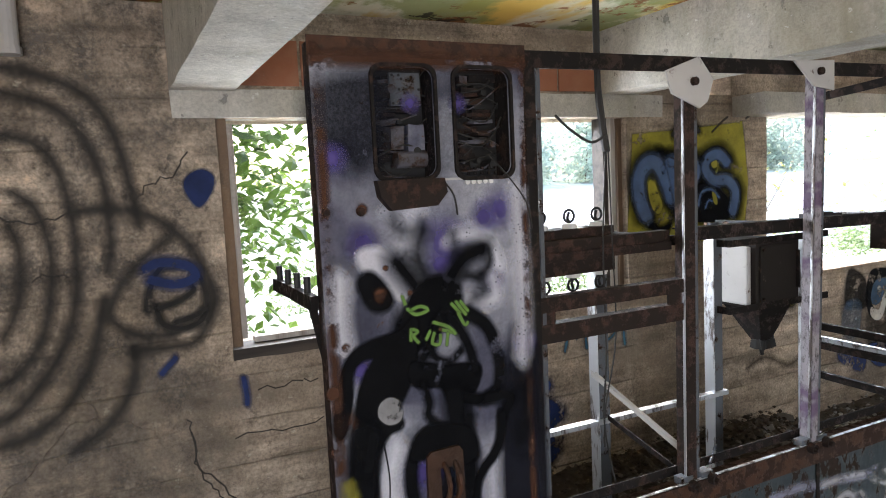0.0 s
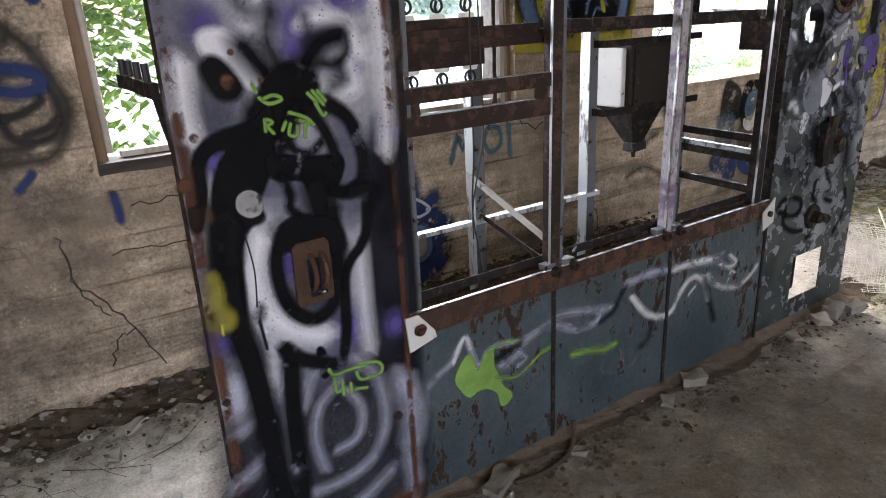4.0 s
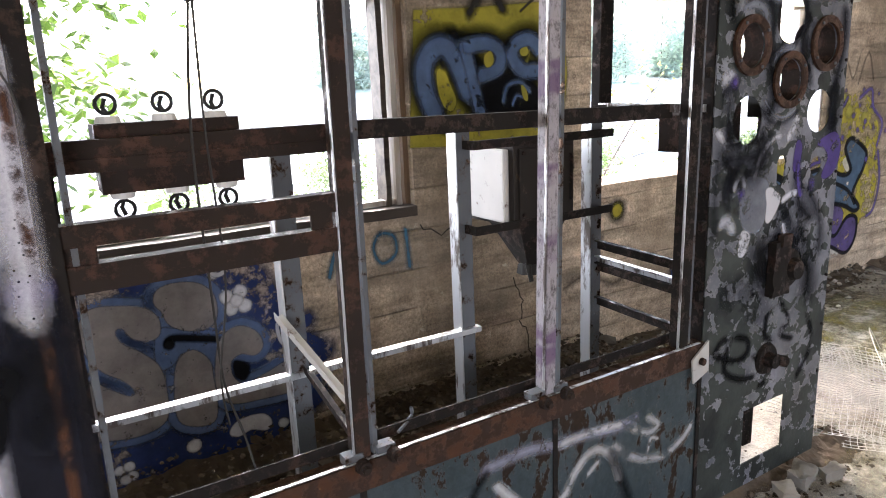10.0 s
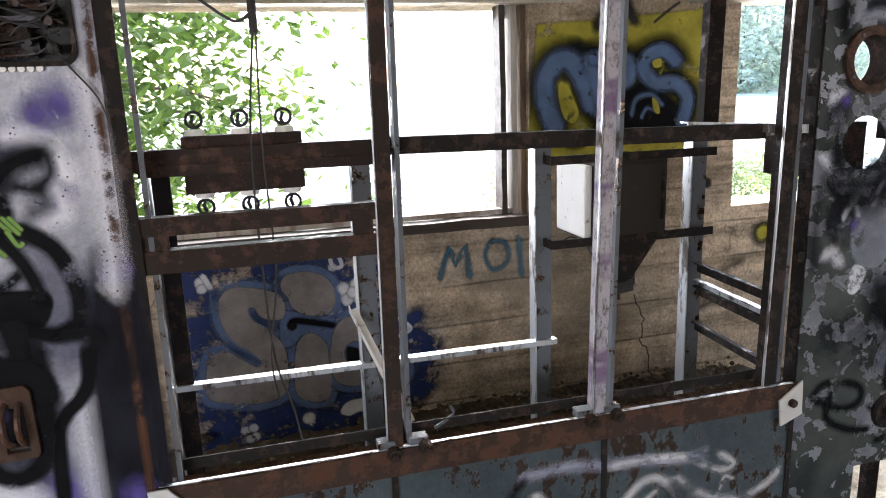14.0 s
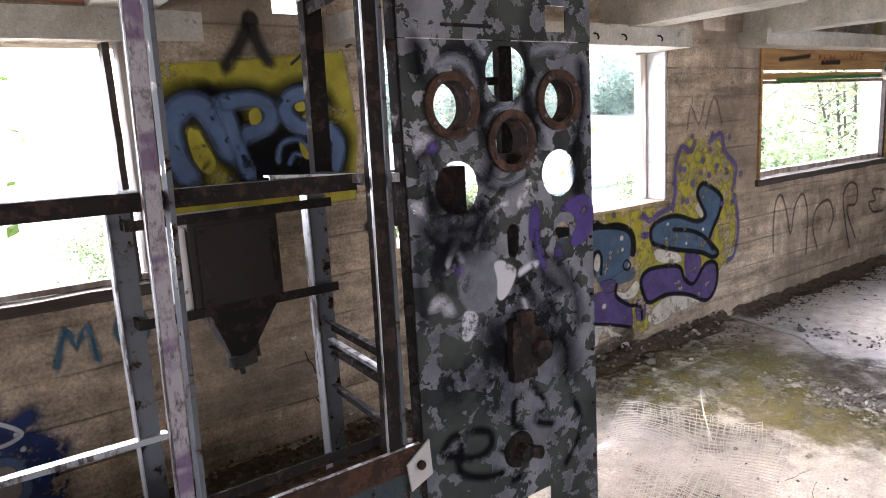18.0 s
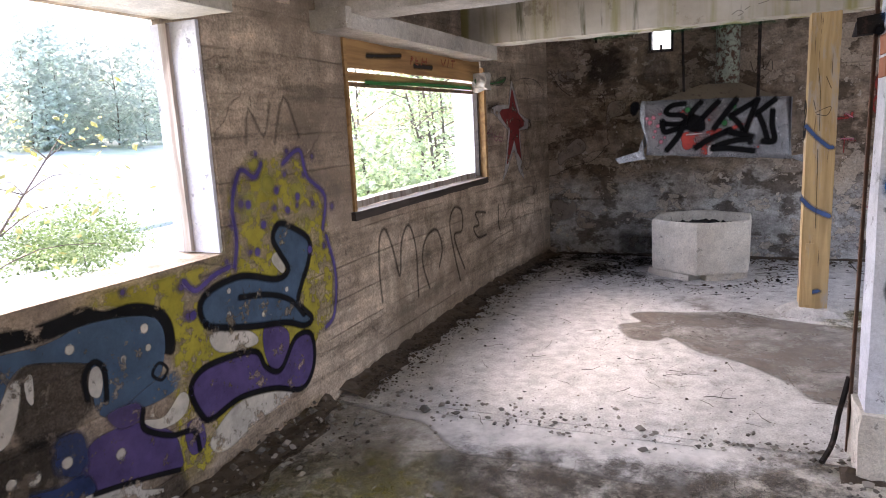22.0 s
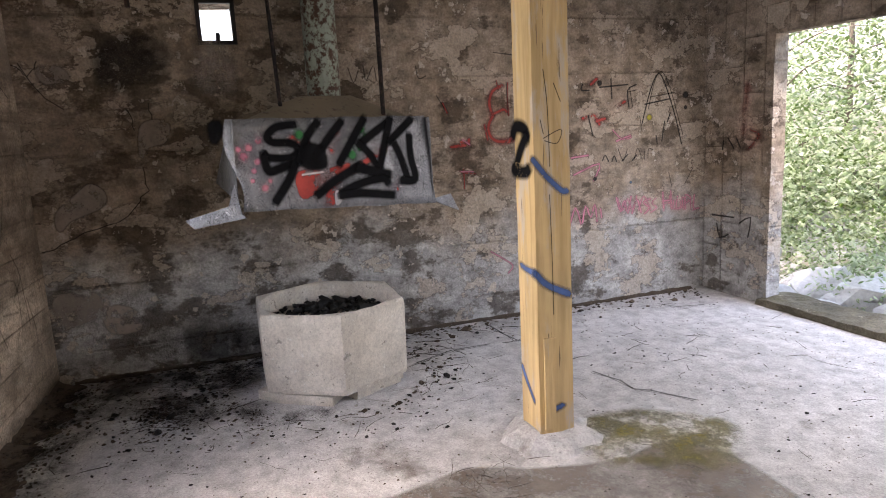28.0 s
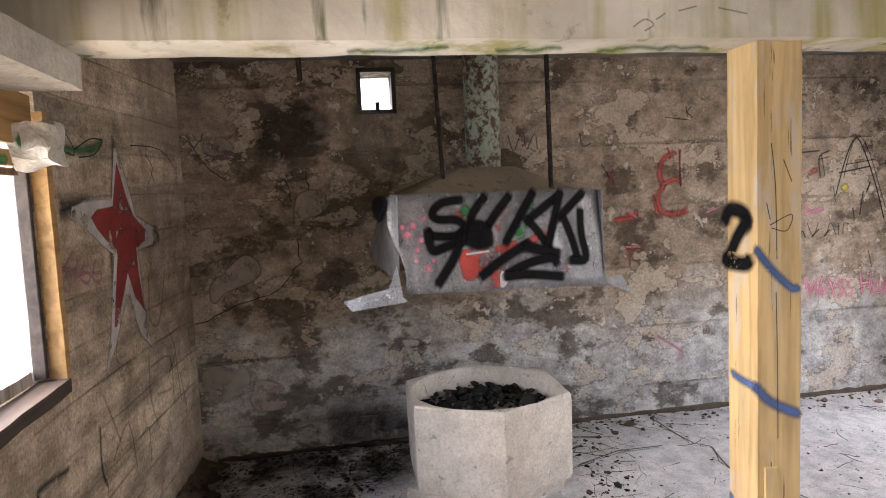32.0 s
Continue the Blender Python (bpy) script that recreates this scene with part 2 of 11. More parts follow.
def floor_mat(name, pale, mid, dirt, much):
    m = Mat(name, 0.9, spec=0.25)
    c = m.ramp(m.noise(0.8, 7, 0.62, distort=0.5), (0.32, mid), (0.6, pale))
    grit = m.noise(26, 7, 0.7)
    d = m.noise(1.4, 8, 0.68)
    c = m.mix(m.ramp(d, (0.56 - much, 0.0), (0.66 - much, 0.85)), c, m.mix(grit, tuple(0.5 * v for v in dirt), dirt))
    c = m.mix(m.ramp(m.voro(17), (0.03, 0.7), (0.1, 0.0)), c, (0.06, 0.05, 0.04))
    c = m.mix(0.45, c, m.ramp(m.noise(90, 5, 0.75), (0.34, 0.25), (0.62, 1.1)), "MULTIPLY")
    c = m.mix(0.7, c, m.ramp(m.noise(9, 9, 0.72), (0.35, 0.55), (0.6, 1.15)), "MULTIPLY")
    c = m.mix(m.ramp(m.noise(34, 8, 0.78), (0.62, 0.0), (0.64, 0.8)), c, (0.085, 0.07, 0.055))
    c = m.mix(m.ramp(m.noise(41, 8, 0.78, m.scaled(1.1, 0.9, 1)), (0.63, 0.0), (0.65, 0.7)), c, tuple(min(0.8, 1.2 * v) for v in pale))
    return m.color(c).bump(m.math("ADD", grit, m.noise(6, 6)), 0.8, 0.014).m


FLOOR_A = floor_mat("dirty_concrete_floor", (0.57, 0.535, 0.475), (0.44, 0.41, 0.36), (0.24, 0.195, 0.15), 0.02)
FLOOR_B = floor_mat("pale_concrete_floor", (0.63, 0.615, 0.595), (0.5, 0.485, 0.468), (0.27, 0.23, 0.19), -0.04)

RAILRUST = rusty("bright_rusted_steel", (0.045, 0.027, 0.02), (0.1, 0.043, 0.022), cover=0.5).m
RUST = rusty("brown_rusted_steel", (0.026, 0.018, 0.015), (0.07, 0.03, 0.018), cover=0.46).m
LEVERM = rusty("brown_rusted_lever_plate", (0.05, 0.029, 0.02), (0.075, 0.036, 0.021), (0.03, 0.017, 0.012), cover=0.5).m
RUST_PALE = rusty("pale_brown_rusted_strip", (0.11, 0.07, 0.05), (0.17, 0.075, 0.035), (0.05, 0.026, 0.017), cover=0.5).m
RUST_DARK = rusty("dark_rusted_steel", (0.015, 0.012, 0.011), (0.035, 0.02, 0.014), cover=0.45).m
STEEL = rusty("bare_grey_steel_angle", (0.2, 0.21, 0.23), (0.06, 0.038, 0.025), cover=0.45, rough=0.3)
STEEL.p.inputs["Metallic"].default_value = 0.75
STEEL = STEEL.m


def kick_paint():
    m = Mat("blue_grey_kick_plate_paint", 0.5, spec=0.2)
    c = m.ramp(m.noise(2.2, 5, 0.6), (0.35, (0.032, 0.045, 0.052)), (0.65, (0.062, 0.078, 0.085)))
    c = m.mix(0.5, c, m.ramp(m.noise(40, 7, 0.75), (0.36, 0.55), (0.6, 1.15)), "MULTIPLY")
    fl = m.math("ADD", m.noise(16, 9, 0.72, m.scaled(1.2, 1, 0.6)), m.math("MULTIPLY", m.math("SUBTRACT", m.noise(1.7, 4), 0.5), 0.55))
    flake = m.ramp(fl, (0.56, 0.0), (0.57, 1.0))
    c = m.mix(flake, c, m.mix(m.noise(50, 5), (0.008, 0.006, 0.005), (0.05, 0.03, 0.02)))
    rim = m.ramp(fl, (0.545, 0.0), (0.56, 1.0), (0.57, 0.0))
    c = m.mix(m.math("MULTIPLY", rim, 0.35), c, (0.22, 0.22, 0.22))
    return m.color(c).rough(m.ramp(flake, (0.0, 0.5), (1.0, 0.85))).bump(m.math("SUBTRACT", m.noise(30, 3), flake), 0.7, 0.004).m


KICK = kick_paint()
# Bare steel of some bars, and of the strips added as edge highlights.
BARE = Mat("bare_bright_steel", 0.5, 1.0)
BARE.color(BARE.mix(BARE.ramp(BARE.noise(18, 7, 0.7, BARE.scaled(1, 1, 0.3)), (0.5, 0.0), (0.58, 0.85)), (0.62, 0.63, 0.65), (0.08, 0.05, 0.035)))
BARE = BARE.m
BOXPAINT = rusty("dark_brown_box_paint", (0.03, 0.025, 0.022), (0.07, 0.04, 0.025), cover=0.36, rough=0.5).m
WHITE_TAB = rusty("white_painted_plate", (0.55, 0.53, 0.51), cover=0.37).m
PORCELAIN = rusty("white_porcelain", (0.75, 0.73, 0.7), cover=0.2, rough=0.3).m
BLACKM = Mat("black_iron", 0.6).color((0.012, 0.011, 0.01)).m


def speckled_post():
    m = Mat("pink_white_speckled_paint", 0.7)
    c = m.mix(m.ramp(m.noise(60, 5, 0.8, m.scaled(1, 1, 0.5)), (0.36, 0.0), (0.52, 1.0)), (0.07, 0.06, 0.065), (0.31, 0.285, 0.31))
    c = m.mix(m.ramp(m.noise(7.5, 3, 0.5, m.scaled(0.3, 0.3, 1)), (0.56, 0.0), (0.62, 0.8)), c, (0.1, 0.05, 0.12))
    return m.color(c).m


SPECK = speckled_post()
COIL = rusty("tarnished_relay_steel", (0.11, 0.105, 0.12), (0.05, 0.03, 0.02), cover=0.5, rough=0.4).m


def sprayed_panel():
    m = Mat("sprayed_cabinet_paint", 0.45, spec=0.25)
    a = m.noise(3.1, 3, 0.45, distort=0.6)
    c = m.ramp(a, (0.36, (0.075, 0.075, 0.11)), (0.47, (0.2, 0.2, 0.24)), (0.6, (0.34, 0.34, 0.38)))
    drip = m.noise(14, 4, 0.7, m.scaled(1, 1, 0.12))
    c = m.mix(m.ramp(drip, (0.6, 0.0), (0.7, 0.4)), c, (0.16, 0.16, 0.2))
    c = m.mix(0.5, c, m.ramp(m.noise(60, 7, 0.8), (0.38, 0.5), (0.58, 1.15)), "MULTIPLY")
    chip = m.ramp(m.noise(19, 8, 0.75), (0.64, 0.0), (0.65, 1.0))
    c = m.mix(chip, c, m.mix(m.noise(50), (0.05, 0.025, 0.015), (0.16, 0.07, 0.035)))
    return m.color(c).rough(m.ramp(chip, (0.0, 0.4), (1.0, 0.8))).bump(m.math("SUBTRACT", m.noise(5, 3), chip), 0.45, 0.004).m


SPRAYED = sprayed_panel()


def gauge_panel():
    m = Mat("flaking_dark_cabinet_paint", 0.5, spec=0.25)
    c = m.ramp(m.noise(2.8, 4, 0.5, distort=0.8), (0.36, (0.07, 0.073, 0.09)), (0.5, (0.13, 0.133, 0.155)), (0.64, (0.2, 0.203, 0.235)))
    c = m.mix(0.4, c, m.ramp(m.noise(45, 7, 0.75), (0.35, 0.55), (0.6, 1.15)), "MULTIPLY")
    low = m.ramp(m.axis(2), (0.3, 0.05), (1.2, -0.01), (1.8, -0.05))
    fl = m.math("ADD", m.math("ADD", m.math("MULTIPLY", m.noise(15, 8, 0.62, distort=0.3), 0.65), m.math("MULTIPLY", m.noise(3.2, 4), 0.35)), low)
    flake = m.ramp(fl, (0.505, 0.0), (0.51, 1.0))
    under = m.mix(m.ramp(m.noise(5, 6), (0.4, 0.0), (0.6, 1.0)), (0.012, 0.015, 0.014), (0.04, 0.046, 0.042))
    c = m.mix(flake, c, under)
    rim = m.ramp(fl, (0.488, 0.0), (0.503, 1.0), (0.51, 0.0))
    c = m.mix(m.math("MULTIPLY", rim, 0.45), c, (0.3, 0.3, 0.31))
    r = m.ramp(m.noise(17, 8, 0.75), (0.655, 0.0), (0.675, 1.0))
    c = m.mix(r, c, (0.08, 0.04, 0.025))
    return m.color(c).rough(m.ramp(flake, (0.0, 0.4), (1.0, 0.62))).bump(m.math("SUBTRACT", m.math("MULTIPLY", m.noise(60, 3), 0.3), flake), 0.8, 0.005).m


GAUGE = gauge_panel()


def wood(name, base, dark, grain=9.0, up=True, worn=None):
    m = Mat(name, 0.7, spec=0.3)
    s = m.scaled(grain, grain, 0.6) if up else m.scaled(0.6, grain, grain)
    g = m.noise(2.2, 5, 0.6, s, 0.5)
    c = m.mix(m.ramp(g, (0.35, 1.0), (0.6, 0.0)), base, dark)
    c = m.mix(0.5, c, m.ramp(m.noise(2.4, 5), (0.3, 0.6), (0.7, 1.0)), "MULTIPLY")
    if worn:
        c = m.mix(m.ramp(m.noise(3.5, 8, 0.7, m.scaled(2.5, 2.5, 0.5)), (0.52, 0.0), (0.6, 0.8)), c, worn)
        c = m.mix(m.ramp(m.noise(6, 7, 0.7, m.scaled(6, 6, 0.35)), (0.62, 0.0), (0.64, 0.8)), c, (0.09, 0.065, 0.04))
    return m.color(c).bump(g, 0.5, 0.005).m


YPOST = wood("yellow_painted_timber", (0.6, 0.43, 0.21), (0.42, 0.29, 0.13), worn=(0.42, 0.37, 0.31))
PLANKW = wood("ochre_weathered_plank", (0.42, 0.25, 0.1), (0.25, 0.14, 0.055), up=False)
DARKW = wood("dark_rotten_window_timber", (0.07, 0.055, 0.045), (0.03, 0.024, 0.02), up=False)
PALEW = wood("peeling_pale_window_timber", (0.5, 0.47, 0.43), (0.25, 0.2, 0.16))
BROWNW = wood("brown_weathered_window_timber", (0.2, 0.13, 0.08), (0.1, 0.065, 0.04))


def stain_ceiling():
    m = Mat("water_stained_ceiling", 0.95, spec=0.15)
    c = m.ramp(m.noise(1.4, 6, 0.6), (0.35, (0.5, 0.5, 0.38)), (0.6, (0.68, 0.66, 0.54)))
    c = m.mix(m.ramp(m.noise(1.1, 6, 0.6, m.scaled(1.2, 0.5, 1)), (0.44, 0.0), (0.5, 0.9)), c, (0.55, 0.36, 0.05))
    c = m.mix(m.ramp(m.noise(1.7, 7, 0.65, m.scaled(0.9, 0.6, 1)), (0.5, 0.0), (0.56, 0.8)), c, (0.2, 0.24, 0.08))
    c = m.mix(m.ramp(m.noise(2.3, 8, 0.7), (0.55, 0.0), (0.58, 0.9)), c, (0.2, 0.075, 0.025))
    c = m.mix(m.ramp(m.noise(3.3, 8, 0.7), (0.6, 0.0), (0.62, 0.9)), c, (0.025, 0.02, 0.016))
    return m.color(c).bump(m.noise(7, 7), 0.6, 0.01).m


CEILM = stain_ceiling()


def mossy_beam():
    m = Mat("stained_beam_plaster", 0.95, spec=0.15)
    c = m.ramp(m.noise(1.8, 6, 0.6), (0.33, (0.42, 0.38, 0.3)), (0.62, (0.68, 0.64, 0.55)))
    run = m.noise(3.0, 4, 0.6, m.scaled(1, 1.5, 0.12))
    c = m.mix(m.ramp(run, (0.5, 0.0), (0.62, 0.75)), c, (0.3, 0.27, 0.06))
    c = m.mix(m.ramp(m.noise(4.5, 5, 0.6, m.scaled(1, 1.4, 0.2)), (0.6, 0.0), (0.68, 0.8)), c, (0.1, 0.1, 0.04))
    c = m.mix(m.ramp(m.noise(3.2, 7, 0.7), (0.62, 0.0), (0.66, 0.6)), c, (0.27, 0.21, 0.16))
    return m.color(c).bump(m.noise(12, 6), 0.6, 0.01).m


STAINB = mossy_beam()
LIME = concrete("white_limewashed_plaster", (0.58, 0.58, 0.62), (0.68, 0.68, 0.72), (0.76, 0.76, 0.79), 0, (0.5, 0.5, 0.52), 0.2).m
BRICKM = Mat("old_red_brick", 0.9)
BRICKM.color(BRICKM.mix(BRICKM.noise(9, 6), (0.3, 0.1, 0.05), (0.42, 0.2, 0.12))).bump(BRICKM.noise(25), 0.6, 0.01)
BRICKM = BRICKM.m


def rock_mat(name, a, b):
    m = Mat(name, 0.95, spec=0.2)
    c = m.mix(m.noise(22, 6, 0.7), a, b)
    c = m.mix(0.8, c, m.ramp(m.rand(), (0.0, 0.65), (1.0, 1.0)), "MULTIPLY")
    isl = m.t.nodes.new("ShaderNodeNewGeometry").outputs["Random Per Island"]
    c = m.mix(1.0, c, m.ramp(isl, (0.0, 0.35), (0.7, 0.8), (1.0, 1.25)), "MULTIPLY")
    return m.color(c).bump(m.noise(40, 5), 0.6, 0.01).m


RUBBLE = rock_mat("broken_concrete_rubble", (0.26, 0.235, 0.2), (0.44, 0.41, 0.37))
MORTAR = rock_mat("pale_crumbled_mortar", (0.36, 0.335, 0.3), (0.64, 0.61, 0.56))
SOIL = rock_mat("dark_crumbly_soil", (0.055, 0.042, 0.03), (0.2, 0.155, 0.115))
CHAR = rock_mat("charred_wood", (0.012, 0.011, 0.01), (0.05, 0.048, 0.045))
TWIG = rock_mat("dry_dark_twigs", (0.05, 0.035, 0.025), (0.13, 0.1, 0.075))
BOULDER = rock_mat("pale_boulders", (0.2, 0.195, 0.18), (0.56, 0.55, 0.52))
WIRE = Mat("galvanised_wire", 0.5, 0.5).color((0.42, 0.41, 0.4)).m
CABLE = Mat("black_cable_sheath", 0.6).color((0.02, 0.018, 0.016)).m


def sheet_metal():
    m = Mat("scratched_zinc_sheet", 0.5, 0.25, 0.3)
    c = m.ramp(m.noise(3.5, 6), (0.3, (0.14, 0.145, 0.155)), (0.7, (0.32, 0.325, 0.345)))
    scr = m.ramp(m.noise(44, 1, 0.4, None, 2.0), (0.44, 0.0), (0.47, 1.0), (0.5, 1.0), (0.53, 0.0))
    scr = m.math("ADD", scr, m.ramp(m.noise(58, 1, 0.4, m.scaled(0.8, 1, 1.2, 0.4), 2.4), (0.45, 0.0), (0.48, 1.0), (0.5, 1.0), (0.53, 0.0)), True)
    scr = m.math("MULTIPLY", scr, m.ramp(m.noise(9, 4), (0.35, 0.35), (0.6, 1.0)))
    c = m.mix(m.math("MULTIPLY", scr, 0.9), c, (0.015, 0.015, 0.018))
    c = m.mix(m.ramp(m.noise(30, 7, 0.75), (0.6, 0.0), (0.64, 0.7)), c, (0.5, 0.5, 0.52))
    return m.color(c).rough(m.ramp(m.noise(6), (0.3, 0.35), (0.7, 0.65))).bump(m.noise(7, 4), 0.5, 0.03).m


ZINC = sheet_metal()
CANOPYM = rusty("tan_stained_sheet", (0.3, 0.25, 0.18), (0.14, 0.085, 0.05), (0.07, 0.05, 0.035), cover=0.4).m
PIPEM = rusty("green_grey_flaking_pipe", (0.3, 0.34, 0.28), (0.1, 0.05, 0.028), cover=0.5).m


def leaf(name, a, b, glow=(0.3, 0.45, 0.08), thin=0.5):
    m = Mat(name, 0.5, spec=0.3)
    isl = m.t.nodes.new("ShaderNodeNewGeometry").outputs["Random Per Island"]
    c = m.mix(1.0, m.mix(isl, a, b), m.ramp(m.rand(), (0.0, 0.6), (1.0, 1.15)), "MULTIPLY")
    m.color(c)
    tr = m.t.nodes.new("ShaderNodeBsdfTranslucent")
    m.put(tr.inputs[0], m.mix(0.35, c, glow))
    mx = m.t.nodes.new("ShaderNodeMixShader")
    mx.inputs[0].default_value = thin
    m.t.links.new(m.p.outputs[0], mx.inputs[1])
    m.t.links.new(tr.outputs[0], mx.inputs[2])
    m.t.links.new(mx.outputs[0], m.t.nodes["Material Output"].inputs[0])
    return m.m


LEAF_NEAR = leaf("broad_green_leaves", (0.02, 0.045, 0.008), (0.1, 0.16, 0.035), (0.16, 0.26, 0.04))
# Leaf colour lifted near white: distance haze is put into the base colour.
LEAF_HAZED = leaf("hazed_distant_leaves", (0.5, 0.57, 0.5), (0.66, 0.7, 0.64), (0.6, 0.68, 0.55), 0.75)
LEAF_BUSH = leaf("shrub_leaves", (0.045, 0.075, 0.02), (0.34, 0.4, 0.21))
LEAF_PALE = leaf("light_green_leaves", (0.2, 0.27, 0.12), (0.58, 0.64, 0.44), (0.42, 0.52, 0.2))
LEAF_DRY = leaf("yellowing_leaves", (0.22, 0.22, 0.07), (0.45, 0.42, 0.18), (0.45, 0.42, 0.1))
LEAF_BANK = leaf("bank_leaves", (0.05, 0.08, 0.03), (0.5, 0.56, 0.4))
BARK = Mat("grey_brown_bark", 0.95)
BARK.color(BARK.ramp(BARK.noise(14, 6, 0.6, BARK.scaled(1, 1, 0.3)), (0.3, (0.06, 0.048, 0.036)), (0.7, (0.17, 0.14, 0.11)))).bump(BARK.noise(20), 0.6, 0.01)
BARK = BARK.m
GROUNDM = Mat("meadow_and_gravel_ground", 0.95)
GROUNDM.color(GROUNDM.mix(GROUNDM.ramp(GROUNDM.noise(0.12, 6, 0.6), (0.42, 0.0), (0.56, 1.0)), GROUNDM.mix(GROUNDM.noise(3, 6), (0.34, 0.37, 0.24), (0.46, 0.48, 0.34)), (0.58, 0.57, 0.52))).bump(GROUNDM.noise(6, 6), 0.6, 0.05)
_south = GROUNDM.ramp(GROUNDM.axis(1), (0.0, 1.0), (0.001, 0.0))
GROUNDM.color(GROUNDM.mix(_south, GROUNDM.p.inputs["Base Color"].links[0].from_socket, GROUNDM.mix(GROUNDM.noise(5, 6), (0.2, 0.19, 0.14), (0.34, 0.32, 0.27))))
GROUNDM = GROUNDM.m
WATERM = Mat("still_river_water", 0.3).color((0.3, 0.33, 0.32)).m

PAINTS = {}


def paint(key, c, flake=0.0, soft=1.0):
    """Spray paint: a coat whose edge fades out in overspray, by the attribute 'coat' of the stroke."""
    if key in PAINTS:
        return PAINTS[key]
    m = Mat("spray_paint_" + key, 0.65, spec=0.04 if key.startswith(("black", "inky")) else 0.15)
    m.color(m.mix(0.8, c, m.ramp(m.noise(8, 8, 0.7), (0.32, 0.5), (0.66, 1.15)), "MULTIPLY"))
    if key.startswith("glow"):
        dots = m.math("MULTIPLY", m.ramp(m.voro(75), (0.13, 1.0), (0.2, 0.0)), m.ramp(m.noise(5, 4), (0.5, 0.0), (0.56, 1.0)))
        m.color(m.mix(dots, c, (0.02, 0.02, 0.025)))
    a = m.math("ADD", m.attr("coat"), m.math("MULTIPLY", m.math("SUBTRACT", m.noise(140, 3, 0.8), 0.5), 0.4))
    a = m.ramp(a, (0.08, 0.0), (0.5, 0.55), (0.9, 1.0))
    worn = m.noise(22, 8, 0.75)
    a = m.math("MULTIPLY", a, m.ramp(worn, (0.34, 1.0), (0.62, 1.0), (0.68, 0.6 if key.startswith("black") else 0.35)))
    if flake:
        a = m.math("MULTIPLY", a, m.ramp(m.noise(9, 7, 0.7), (0.62 - 0.3 * flake, 1.0), (0.7 - 0.3 * flake, 0.12)))
    m.put(m.p.inputs["Alpha"], a)
    if key.startswith("wet"):
        a = m.math("MULTIPLY", m.attr("coat"), m.ramp(m.noise(2.6, 8, 0.7), (0.3, 0.3), (0.45, 0.62), (0.6, 0.85)))
        m.put(m.p.inputs["Alpha"], m.math("MULTIPLY", a, m.ramp(m.noise(40, 6, 0.75), (0.3, 0.7), (0.5, 1.0))))
        m.rough(m.ramp(m.noise(3, 4), (0.4, 0.2), (0.6, 0.6)))
    if key.startswith(("moss", "dirt")):
        a = m.math("MULTIPLY", m.attr("coat"), m.ramp(m.noise(6, 8, 0.72), (0.4, 0.0), (0.6, 0.9)))
        m.put(m.p.inputs["Alpha"], m.math("MULTIPLY", a, m.ramp(m.noise(55, 6, 0.75), (0.35, 0.4), (0.55, 1.0))))
        m.rough(1.0).bump(m.noise(60, 5, 0.7), 0.9, 0.02)
    PAINTS[key] = m.m
    return m.m

# ---- building helpers ----
def link_mesh(name, bm, material, parent=None, label="", smooth=False):
    me = bpy.data.meshes.new(name)
    bm.normal_update()
    bm.to_mesh(me)
    bm.free()
    me.materials.append(material)
    if smooth:
        me.polygons.foreach_set("use_smooth", [True] * len(me.polygons))
    ob = new(name, me)
    if parent is not None:
        ob.parent = parent
        top = parent if parent.parent is None else parent.parent
        ob.matrix_parent_inverse = top.matrix_basis.inverted() if parent.parent is None else Matrix.Identity(4)
    if label:
        ob["label"] = label
    return ob


def part(name, bm, material, parent, label="", smooth=False):
    return link_mesh(name, bm, material, parent, label, smooth)


def thing(name, at, label, category, group="", kind=""):
    ob = new(name)
    ob.matrix_basis = Matrix.Translation(at)
    ob.empty_display_size = 0.1
    return tagged(ob, label, category, group, kind)


def box(bm, x0, x1, y0, y1, z0, z1, bevel=0.0):
    vs = [bm.verts.new((x, y, z)) for z in (z0, z1) for y in (y0, y1) for x in (x0, x1)]
    fs = [bm.faces.new([vs[i] for i in f]) for f in ((0, 2, 3, 1), (4, 5, 7, 6), (0, 1, 5, 4), (2, 6, 7, 3), (0, 4, 6, 2), (1, 3, 7, 5))]
    if bevel:
        es = {e for f in fs for e in f.edges}
        bmesh.ops.bevel(bm, geom=list(es), offset=bevel, segments=2, affect="EDGES", profile=0.6)
    return vs


def boxm(*a, bevel=0.003):
    bm = bmesh.new()
    box(bm, *a, bevel=bevel)
    return bm


def rough_up(bm, amp, freq, seed=0.0):
    for v in bm.verts:
        v.co += Vector(noise.noise_vector(v.co * freq + Vector((seed, seed, seed)))) * amp
    return bm


def rough_box(x0, x1, y0, y1, z0, z1, step, amp, freq=5.0):
    """A box cut into a grid, with worn, wavering faces and edges."""
    bm = bmesh.new()
    box(bm, x0, x1, y0, y1, z0, z1)
    for k, (a, b) in enumerate(((x0, x1), (y0, y1), (z0, z1))):
        n = max(1, min(60, int((b - a) / step)))
        for i in range(1, n):
            co, no = [0, 0, 0], [0, 0, 0]
            co[k], no[k] = a + (b - a) * i / n, 1
            bmesh.ops.bisect_plane(bm, geom=bm.verts[:] + bm.edges[:] + bm.faces[:], plane_co=co, plane_no=no)
    return rough_up(bm, amp, freq)


